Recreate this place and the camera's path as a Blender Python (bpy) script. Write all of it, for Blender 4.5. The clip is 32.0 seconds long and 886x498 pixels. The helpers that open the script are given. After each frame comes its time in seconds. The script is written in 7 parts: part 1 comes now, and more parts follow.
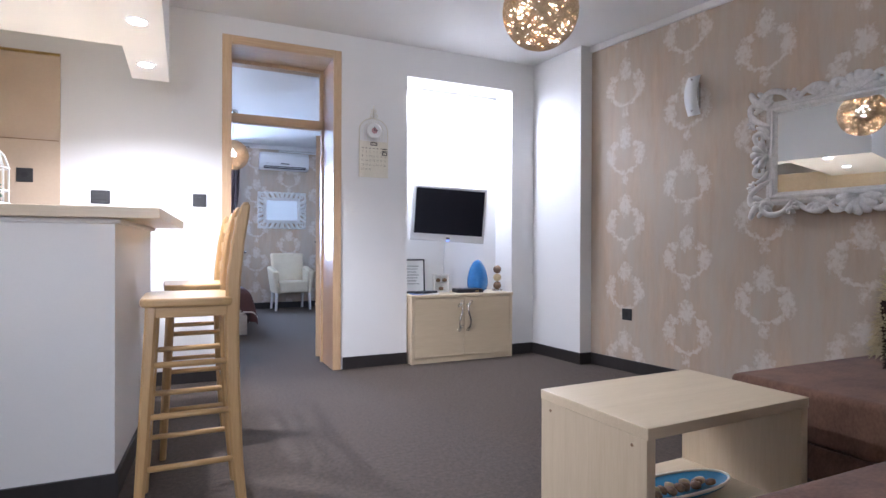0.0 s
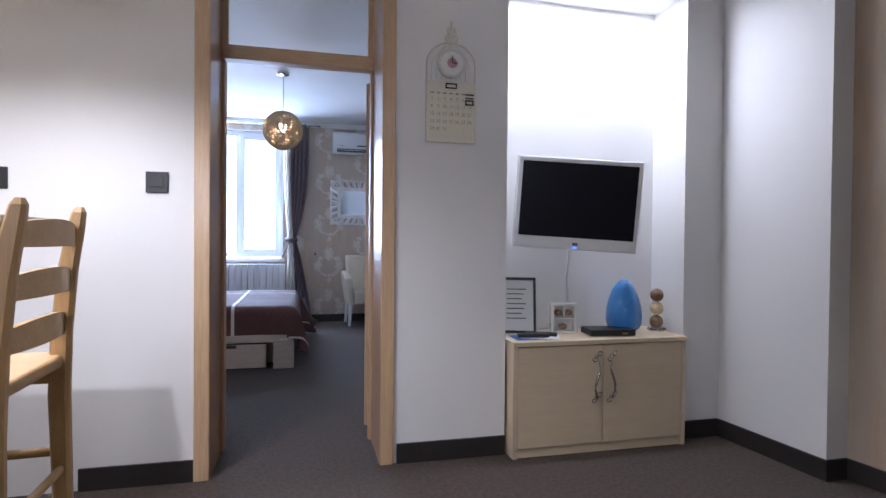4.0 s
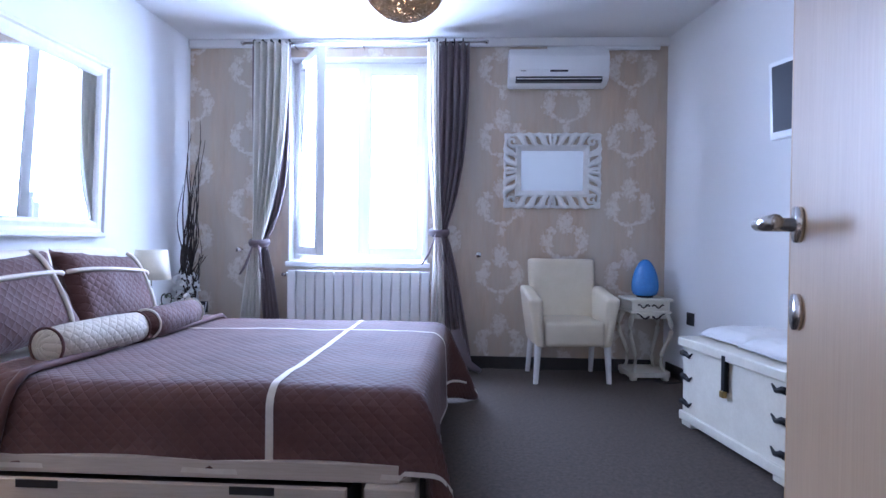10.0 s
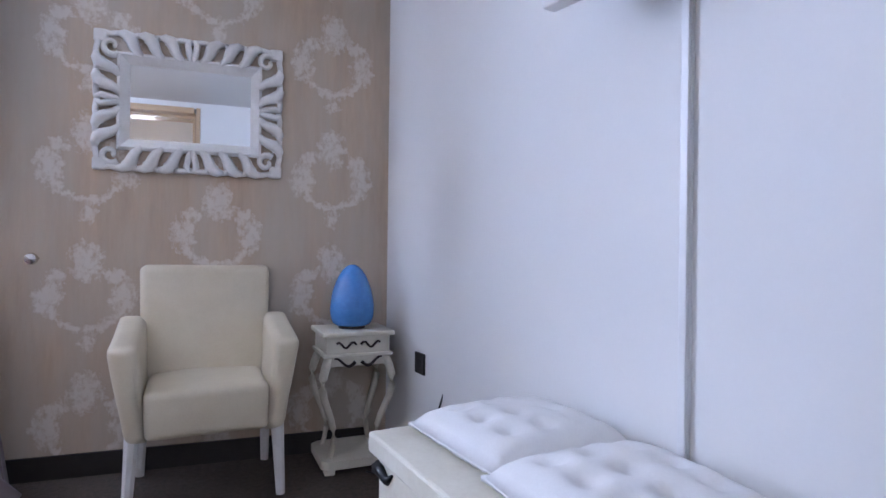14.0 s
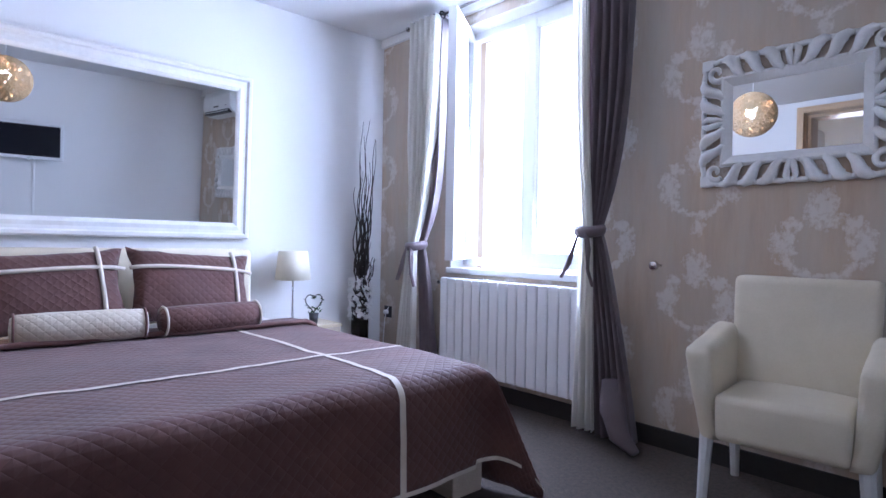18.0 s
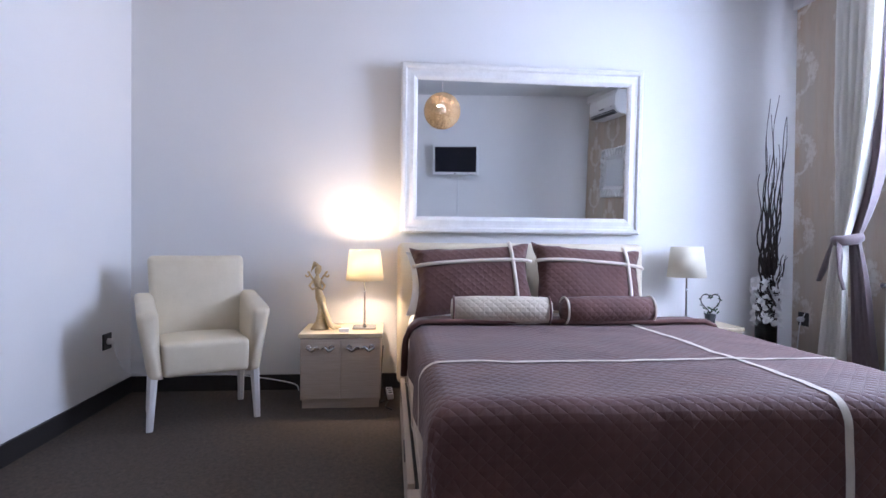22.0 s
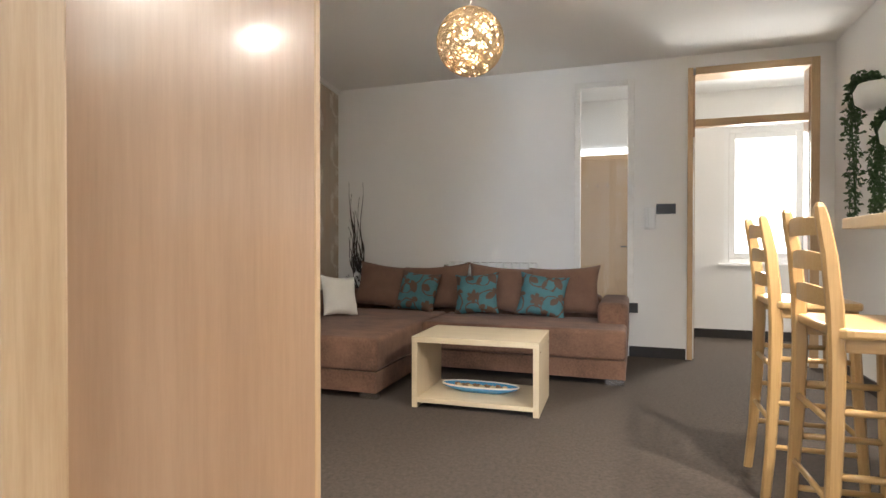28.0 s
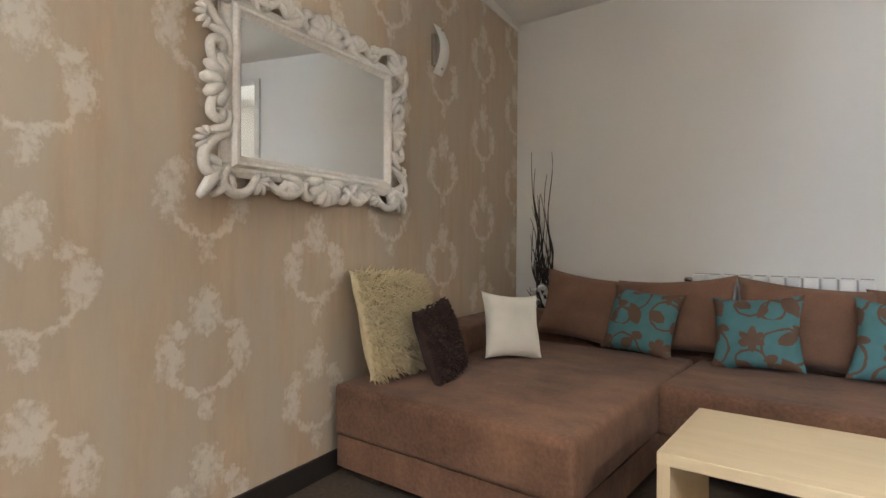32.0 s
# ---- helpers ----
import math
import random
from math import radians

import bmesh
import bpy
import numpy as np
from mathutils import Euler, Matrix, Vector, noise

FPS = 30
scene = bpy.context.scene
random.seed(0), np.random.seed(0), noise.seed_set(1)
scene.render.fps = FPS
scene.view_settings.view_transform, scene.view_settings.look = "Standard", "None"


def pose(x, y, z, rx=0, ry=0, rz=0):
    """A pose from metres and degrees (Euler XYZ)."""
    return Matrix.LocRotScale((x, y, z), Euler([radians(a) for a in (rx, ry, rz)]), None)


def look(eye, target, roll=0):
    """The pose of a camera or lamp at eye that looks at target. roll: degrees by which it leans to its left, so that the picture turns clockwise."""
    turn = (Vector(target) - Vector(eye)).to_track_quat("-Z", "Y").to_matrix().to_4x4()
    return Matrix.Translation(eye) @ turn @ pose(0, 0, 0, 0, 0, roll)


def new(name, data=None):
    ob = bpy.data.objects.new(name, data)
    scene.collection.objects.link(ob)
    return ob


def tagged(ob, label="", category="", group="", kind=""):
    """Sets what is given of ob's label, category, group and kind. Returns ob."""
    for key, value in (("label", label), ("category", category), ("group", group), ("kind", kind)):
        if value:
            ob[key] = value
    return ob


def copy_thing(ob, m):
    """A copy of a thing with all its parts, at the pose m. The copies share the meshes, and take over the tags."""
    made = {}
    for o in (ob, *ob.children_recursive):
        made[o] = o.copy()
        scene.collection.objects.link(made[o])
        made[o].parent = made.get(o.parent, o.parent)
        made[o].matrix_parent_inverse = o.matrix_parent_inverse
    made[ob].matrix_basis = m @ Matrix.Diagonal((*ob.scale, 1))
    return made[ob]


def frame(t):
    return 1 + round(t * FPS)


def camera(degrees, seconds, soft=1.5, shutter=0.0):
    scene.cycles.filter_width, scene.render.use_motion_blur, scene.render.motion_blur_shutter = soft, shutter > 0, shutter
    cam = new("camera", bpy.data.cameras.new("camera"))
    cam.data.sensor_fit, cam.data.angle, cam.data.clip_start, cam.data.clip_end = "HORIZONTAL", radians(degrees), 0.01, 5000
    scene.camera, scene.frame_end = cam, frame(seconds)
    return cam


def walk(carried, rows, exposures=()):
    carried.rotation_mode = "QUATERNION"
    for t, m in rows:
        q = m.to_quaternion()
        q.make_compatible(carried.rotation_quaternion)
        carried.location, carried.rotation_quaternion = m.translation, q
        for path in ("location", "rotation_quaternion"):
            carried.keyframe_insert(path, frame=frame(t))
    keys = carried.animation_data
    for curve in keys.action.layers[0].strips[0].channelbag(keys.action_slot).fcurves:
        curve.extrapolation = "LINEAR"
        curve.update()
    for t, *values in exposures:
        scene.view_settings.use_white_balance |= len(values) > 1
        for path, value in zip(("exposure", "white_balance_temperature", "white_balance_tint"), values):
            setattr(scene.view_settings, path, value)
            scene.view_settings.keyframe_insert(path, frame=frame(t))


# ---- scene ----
cam = camera(76.7, 32.0)
PATH = [
    (0, (-0.163, 0.066, 1.032), (0.678, 1.88, 1.027), 0.2),
    (0.5, (-0.165, 0.252, 1.062), (0.718, 2.047, 1.053), 0.2),
    (1, (-0.124, 0.444, 1.061), (0.774, 2.231, 1.054), 0.2),
    (1.5, (-0.036, 0.689, 1.064), (0.842, 2.486, 1.056), 0.2),
    (2, (0.035, 0.901, 1.017), (0.872, 2.718, 1.023), 0.1),
    (2.5, (0.174, 1.146, 1.029), (0.982, 2.976, 1.033), 0.3),
    (4.5, (0.67, 2.152, 1.143), (1.027, 4.12, 1.107), 0.4),
    (5, (0.718, 2.388, 1.142), (0.975, 4.372, 1.103), 0.3),
    (5.5, (0.789, 2.704, 1.145), (0.944, 4.697, 1.107), 0.5),
    (6, (0.773, 3.0, 1.118), (0.801, 4.999, 1.082), 0.5),
    (6.5, (0.708, 3.330, 1.128), (0.719, 5.329, 1.090), 0.5),
    (7, (0.733, 3.640, 1.101), (0.725, 5.640, 1.061), 0.5),
    (7.5, (0.736, 3.955, 1.085), (0.664, 5.954, 1.06), 0.3),
    (8, (0.733, 4.250, 1.062), (0.588, 6.244, 1.046), 0.3),
    (8.5, (0.704, 4.520, 1.058), (0.545, 6.514, 1.039), 0.4),
    (9, (0.680, 4.770, 1.057), (0.528, 6.764, 1.033), 0.5),
    (9.5, (0.703, 4.945, 1.066), (0.537, 6.938, 1.039), 0.6),
    (10, (0.695, 5.161, 1.056), (0.595, 7.158, 1.029), 0.7),
    (10.5, (0.758, 5.436, 1.056), (0.849, 7.434, 1.035), 0.6),
    (11, (0.796, 5.743, 1.062), (0.997, 7.733, 1.043), 0.7),
    (11.5, (0.88, 5.952, 1.041), (1.243, 7.919, 1.028), 1.0),
    (12, (0.98, 6.184, 1.033), (1.663, 8.064, 1.032), 1.2),
    (12.5, (1.091, 6.364, 1.031), (2.001, 8.146, 1.027), 0.9),
    (13, (1.275, 6.577, 1.052), (2.251, 8.322, 1.054), 1.0),
    (13.5, (1.464, 6.781, 1.007), (2.378, 8.56, 1.012), 0.7),
    (14, (1.607, 7.025, 1.009), (2.264, 8.913, 1.011), 0.7),
    (14.5, (1.693, 7.19, 1.002), (1.955, 9.173, 1.003), 0.8),
    (16.5, (2.065, 7.235, 1.051), (1.057, 8.963, 1.042), 0.9),
    (17, (2.042, 7.171, 1.053), (0.87, 8.792, 1.042), 1.0),
    (17.5, (2.085, 7.098, 1.047), (0.741, 8.579, 1.033), 1.0),
    (18, (2.151, 7.032, 1.044), (0.675, 8.381, 1.025), 1.0),
    (18.5, (2.229, 7.003, 1.064), (0.633, 8.208, 1.039), 0.9),
    (19, (2.338, 7.0, 1.069), (0.625, 8.032, 1.033), 0.7),
    (19.5, (2.38, 6.997, 1.055), (0.595, 7.898, 1.021), 0.7),
    (20, (2.407, 6.98, 1.032), (0.568, 7.766, 1.0), 0.7),
    (20.5, (2.439, 6.987, 0.998), (0.565, 7.685, 0.966), 0.7),
    (21, (2.437, 6.992, 0.968), (0.536, 7.613, 0.939), 0.7),
    (21.5, (2.276, 6.976, 0.984), (0.327, 7.428, 0.956), 0.6),
    (22, (2.08, 6.957, 0.998), (0.089, 7.142, 0.969), 0.5),
    (22.5, (1.936, 6.965, 1.002), (-0.052, 6.744, 0.966), 0.1),
    (23, (1.716, 6.982, 0.986), (-0.175, 6.33, 0.971), -0.5),
    (23.5, (1.487, 6.991, 1.001), (-0.179, 5.885, 0.995), -0.6),
    (24, (1.318, 6.897, 1.007), (-0.074, 5.46, 1.0), -0.3),
    (24.5, (1.071, 6.744, 1.039), (-0.031, 5.075, 1.035), -0.4),
    (25, (0.943, 6.599, 1.032), (0.116, 4.778, 1.03), -0.2),
    (25.5, (0.785, 6.470, 1.018), (0.268, 4.540, 1.02), -0.4),
    (26, (0.612, 6.235, 1.026), (0.423, 4.245, 1.029), -0.4),
    (26.5, (0.540, 5.985, 1.066), (0.566, 3.985, 1.056), -0.1),
    (28.5, (0.585, 5.131, 1.085), (1.368, 3.291, 1.072), 0.0),
    (29, (0.675, 4.825, 1.063), (1.554, 3.028, 1.061), 0.0),
    (29.5, (0.744, 4.543, 1.055), (1.83, 2.864, 1.058), 0.0),
    (30, (0.82, 4.299, 1.06), (2.026, 2.704, 1.057), 0.1),
    (30.5, (1.003, 4.07, 1.034), (2.295, 2.543, 1.035), 0.2),
    (31, (1.239, 3.93, 1.077), (2.518, 2.393, 1.059), 0.6),
    (31.5, (1.365, 3.75, 1.071), (2.648, 2.216, 1.05), 0.4),
    (32, (1.445, 3.623, 1.078), (2.69, 2.058, 1.055), 0.3),
]
walk(cam, [(t, look(eye, target, roll)) for t, eye, target, roll in PATH],
     exposures=[(0.0, 0.50, 5250, 18), (2.0, 0.36, 5250, 18), (5.0, -0.58, 5400, 20), (7.0, -0.16, 5350, 22), (8.0, 0.55, 5200, 22), (9.5, 0.22, 5080, 24), (10.0, 0.08, 5150, 24), (11.0, 0.14, 5300, 24), (12.0, -0.14, 5500, 22), (13.0, 0.15, 5600, 23), (14.0, 0.22, 5800, 24), (17.0, -0.02, 5480, 25), (20.0, -0.18, 5600, 24), (22.0, -0.18, 5800, 24), (23.0, 0.1, 6000, 23), (24.0, 0.03, 6050, 22), (26.0, 0.13, 6050, 18), (28.5, 0.77, 6500, 10), (32.0, 0.79, 6500, 10)])


# ---- light ----
world = bpy.data.worlds.new("sky")
scene.world = world
world.use_nodes = True
_sky = world.node_tree.nodes.new("ShaderNodeTexSky")
_sky.sky_type, _sky.sun_disc = "NISHITA", False
_sky.sun_elevation, _sky.sun_rotation = radians(50), radians(200)
world.node_tree.links.new(_sky.outputs[0], world.node_tree.nodes["Background"].inputs[0])
world.node_tree.nodes["Background"].inputs[1].default_value = 0.12


def lamp(name, kind, m, power, color=(1, 1, 1), size=0.1, size_y=None, spot=None, blend=0.5):
    data = bpy.data.lights.new(name, kind)
    data.energy, data.color = power, color
    if kind == "AREA":
        data.size = size
        if size_y:
            data.shape, data.size_y = "RECTANGLE", size_y
    elif kind == "SPOT":
        data.spot_size, data.spot_blend, data.shadow_soft_size = radians(spot), blend, size
    else:
        data.shadow_soft_size = size
    ob = new(name, data)
    ob.matrix_world = m
    return ob


DAY, WARM, NEUTRAL = (0.66, 0.80, 1.0), (1.0, 0.76, 0.48), (1.0, 0.93, 0.84)
lamp("window_daylight", "AREA", look((-0.27, 9.92, 1.75), (-0.27, 5, 1.2)), 135, DAY, 1.1, 1.65)
lamp("hall_window_daylight", "AREA", look((-0.78, -1.72, 1.63), (-0.78, 0, 1.3)), 48, (1, 0.97, 0.9), 0.55, 1.3)
lamp("niche_light", "AREA", look((2.18, 4.84, 2.535), (2.18, 4.90, 0)), 28, (1, 0.98, 0.95), 0.9, 0.12)
for _y in (3.08, 3.78):
    lamp("soffit_spot_light", "SPOT", look((-0.365, _y, 2.09), (-0.365, _y, 0)), 115, NEUTRAL, 0.02, spot=156, blend=0.6)
lamp("kitchen_spot_light", "SPOT", look((-1.3, 3.1, 2.09), (-1.3, 3.1, 0)), 80, NEUTRAL, 0.03, spot=110, blend=0.7)
lamp("living_bulb_light", "POINT", pose(1.44, 2.385, 2.22), 115, NEUTRAL, 0.05)
lamp("bedroom_bulb_light", "POINT", pose(0.40, 7.54, 2.20), 22, (1.0, 0.84, 0.62), 0.05)
lamp("bedside_bulb_light", "POINT", pose(-1.46, 6.795, 0.88), 24, (1, 0.76, 0.45), 0.04)


# ---- materials ----
def nodes_of(name):
    m = bpy.data.materials.new(name)
    m.use_nodes = True
    nt = m.node_tree
    return m, nt, nt.nodes["Principled BSDF"]


def math_node(nt, op, a, b=None, clamp=False):
    n = nt.nodes.new("ShaderNodeMath")
    n.operation, n.use_clamp = op, clamp
    for i, v in enumerate((a, b)):
        if v is None:
            continue
        if isinstance(v, (int, float)):
            n.inputs[i].default_value = v
        else:
            nt.links.new(v, n.inputs[i])
    return n.outputs[0]


def mix(nt, fac, a, b):
    n = nt.nodes.new("ShaderNodeMix")
    n.data_type = "RGBA"
    for i, v in ((0, fac), (6, a), (7, b)):
        if isinstance(v, (int, float)):
            n.inputs[i].default_value = v
        elif isinstance(v, tuple):
            n.inputs[i].default_value = (*v[:3], 1)
        else:
            nt.links.new(v, n.inputs[i])
    return n.outputs[2]


def coords(nt, scale=(1, 1, 1), kind="Object"):
    tc, mp = nt.nodes.new("ShaderNodeTexCoord"), nt.nodes.new("ShaderNodeMapping")
    mp.inputs["Scale"].default_value = scale
    nt.links.new(tc.outputs[kind], mp.inputs[0])
    return mp.outputs[0]


def noise_tex(nt, vec, scale, detail=4.0, rough=0.6):
    n = nt.nodes.new("ShaderNodeTexNoise")
    n.inputs["Scale"].default_value, n.inputs["Detail"].default_value, n.inputs["Roughness"].default_value = scale, detail, rough
    nt.links.new(vec, n.inputs["Vector"])
    return n.outputs["Fac"]


def ramp(nt, fac, lo, hi):
    n = nt.nodes.new("ShaderNodeMapRange")
    n.inputs[1].default_value, n.inputs[2].default_value = lo, hi
    n.clamp = True
    nt.links.new(fac, n.inputs[0])
    return n.outputs[0]


def bump(nt, bsdf, height, strength, distance):
    n = nt.nodes.new("ShaderNodeBump")
    n.inputs["Strength"].default_value, n.inputs["Distance"].default_value = strength, distance
    nt.links.new(height, n.inputs["Height"])
    nt.links.new(n.outputs[0], bsdf.inputs["Normal"])


def surface(name, base, dark=None, rough=0.6, scale=8.0, fine=120.0, relief=0.15, depth=0.002, metal=0.0, stretch=(1, 1, 1), sheen=0.0, coat=0.0, amount=0.5):
    """A surface with broad and fine variation between two close colours, and fine relief."""
    m, nt, b = nodes_of(name)
    dark = dark or tuple(c * 0.86 for c in base)
    v = coords(nt, stretch)
    big, small = noise_tex(nt, v, scale), noise_tex(nt, v, fine, 3)
    both = math_node(nt, "ADD", math_node(nt, "MULTIPLY", ramp(nt, big, 0.3, 0.7), 0.65), math_node(nt, "MULTIPLY", ramp(nt, small, 0.3, 0.7), 0.35))
    nt.links.new(mix(nt, both, dark, base), b.inputs["Base Color"])
    r = nt.nodes.new("ShaderNodeMapRange")
    r.inputs[3].default_value, r.inputs[4].default_value = max(0.02, rough - 0.06), min(1, rough + 0.06)
    nt.links.new(big, r.inputs[0])
    nt.links.new(r.outputs[0], b.inputs["Roughness"])
    b.inputs["Metallic"].default_value = metal
    b.inputs["Sheen Weight"].default_value = sheen
    b.inputs["Coat Weight"].default_value = coat
    if relief:
        bump(nt, b, small, relief, depth)
    return m


def wood(name, light, dark, along="x", rough=0.45, ring=22.0, coat=0.0):
    m, nt, b = nodes_of(name)
    s = {"x": (0.35, 6, 6), "y": (6, 0.35, 6), "z": (6, 6, 0.35)}[along]
    v = coords(nt, s)
    grain, fibre = noise_tex(nt, v, 3.0, 5), noise_tex(nt, v, ring, 4, 0.7)
    f = math_node(nt, "ADD", math_node(nt, "MULTIPLY", ramp(nt, grain, 0.3, 0.7), 0.5), math_node(nt, "MULTIPLY", ramp(nt, fibre, 0.35, 0.65), 0.5))
    nt.links.new(mix(nt, f, dark, light), b.inputs["Base Color"])
    b.inputs["Roughness"].default_value = rough
    b.inputs["Coat Weight"].default_value = coat
    b.inputs["Coat Roughness"].default_value = 0.12
    bump(nt, b, fibre, 0.08, 0.001)
    return m


def glowing(name, color, strength):
    m, nt, b = nodes_of(name)
    b.inputs["Base Color"].default_value = (0.8, 0.8, 0.8, 1)
    b.inputs["Emission Color"].default_value, b.inputs["Emission Strength"].default_value = (*color, 1), strength
    return m


def wallpaper_material(pu, pv, u0, v0):
    """Streaky taupe paper with pale brushed wreaths in a half-drop repeat; x runs along the wall, z up."""
    m, nt, b = nodes_of("wallpaper")
    tc = nt.nodes.new("ShaderNodeTexCoord")
    wob = nt.nodes.new("ShaderNodeTexNoise")
    wob.inputs["Scale"].default_value, wob.inputs["Detail"].default_value = 22, 4
    nt.links.new(tc.outputs["Object"], wob.inputs["Vector"])
    off = nt.nodes.new("ShaderNodeVectorMath")
    off.operation = "MULTIPLY_ADD"
    nt.links.new(wob.outputs["Color"], off.inputs[0])
    off.inputs[1].default_value, off.inputs[2].default_value = (0.075, 0.075, 0.075), (-0.0375, -0.0375, -0.0375)
    add = nt.nodes.new("ShaderNodeVectorMath")
    add.operation = "ADD"
    nt.links.new(tc.outputs["Object"], add.inputs[0])
    nt.links.new(off.outputs[0], add.inputs[1])
    sep = nt.nodes.new("ShaderNodeSeparateXYZ")
    nt.links.new(add.outputs[0], sep.inputs[0])
    M = lambda op, a, c=None, k=False: math_node(nt, op, a, c, k)
    total = None
    for shift in (0.0, 0.5):
        fu = M("SUBTRACT", M("FLOORED_MODULO", M("ADD", M("DIVIDE", M("SUBTRACT", sep.outputs[0], u0), pu), 0.5 + shift), 1.0), 0.5)
        fv = M("SUBTRACT", M("FLOORED_MODULO", M("ADD", M("DIVIDE", M("SUBTRACT", sep.outputs[2], v0), pv), 0.5 + shift), 1.0), 0.5)
        du, dv = M("MULTIPLY", fu, pu), M("MULTIPLY", fv, pv)
        dist = M("SQRT", M("ADD", M("MULTIPLY", M("MULTIPLY", du, 0.88), M("MULTIPLY", du, 0.88)), M("MULTIPLY", M("MULTIPLY", dv, 0.92), M("MULTIPLY", dv, 0.92))))
        # the wreath: a thin garland below, heavy blossoms at its sides, a bouquet over it and a drop under it
        def blot(cu, cv, ru, rv, both=False):
            a = M("DIVIDE", M("SUBTRACT", M("ABSOLUTE", du) if both else du, cu), ru)
            c = M("DIVIDE", M("SUBTRACT", dv, cv), rv)
            return M("SUBTRACT", 1.0, M("ADD", M("MULTIPLY", a, a), M("MULTIPLY", c, c)), True)
        ring = M("SUBTRACT", 1.0, M("DIVIDE", M("ABSOLUTE", M("SUBTRACT", dist, 0.130)), 0.024), True)
        fade = ramp(nt, dv, 0.09, -0.04)
        ring = M("MULTIPLY", ring, M("ADD", M("MULTIPLY", fade, 0.50), 0.50))
        one = M("MAXIMUM", ring, blot(0.145, 0.0, 0.066, 0.110, True))
        one = M("MAXIMUM", one, blot(0.115, 0.090, 0.055, 0.045, True))
        one = M("MAXIMUM", one, blot(0.0, 0.155, 0.080, 0.115))
        one = M("MAXIMUM", one, M("MULTIPLY", blot(0.0, -0.195, 0.046, 0.062), 0.8))
        total = one if total is None else M("MAXIMUM", total, one)
    v = coords(nt, (1, 1, 0.16))
    streak, broad = noise_tex(nt, v, 15, 6, 0.68), noise_tex(nt, coords(nt, (1, 1, 0.22)), 5.0, 4)
    brush = noise_tex(nt, coords(nt, (1.2, 1, 0.8)), 42, 5, 0.75)
    petals = nt.nodes.new("ShaderNodeTexVoronoi")
    petals.inputs["Scale"].default_value = 30
    nt.links.new(add.outputs[0], petals.inputs["Vector"])
    base = mix(nt, ramp(nt, streak, 0.3, 0.7), PAPER_DARK, PAPER_LIGHT)
    base = mix(nt, math_node(nt, "MULTIPLY", ramp(nt, broad, 0.35, 0.62), 0.8), base, PAPER_GREY)
    worn = M("ADD", M("MULTIPLY", M("SUBTRACT", brush, 0.5), 2.9), M("MULTIPLY", M("SUBTRACT", 0.45, petals.outputs["Distance"]), 0.9))
    cover = M("MULTIPLY", ramp(nt, M("ADD", total, M("MULTIPLY", worn, ramp(nt, total, 0.0, 0.25))), 0.12, 0.85), 0.53)
    nt.links.new(mix(nt, cover, base, PAPER_MOTIF), b.inputs["Base Color"])
    b.inputs["Roughness"].default_value = 0.62
    bump(nt, b, M("ADD", streak, M("MULTIPLY", cover, 0.6)), 0.12, 0.002)
    return m


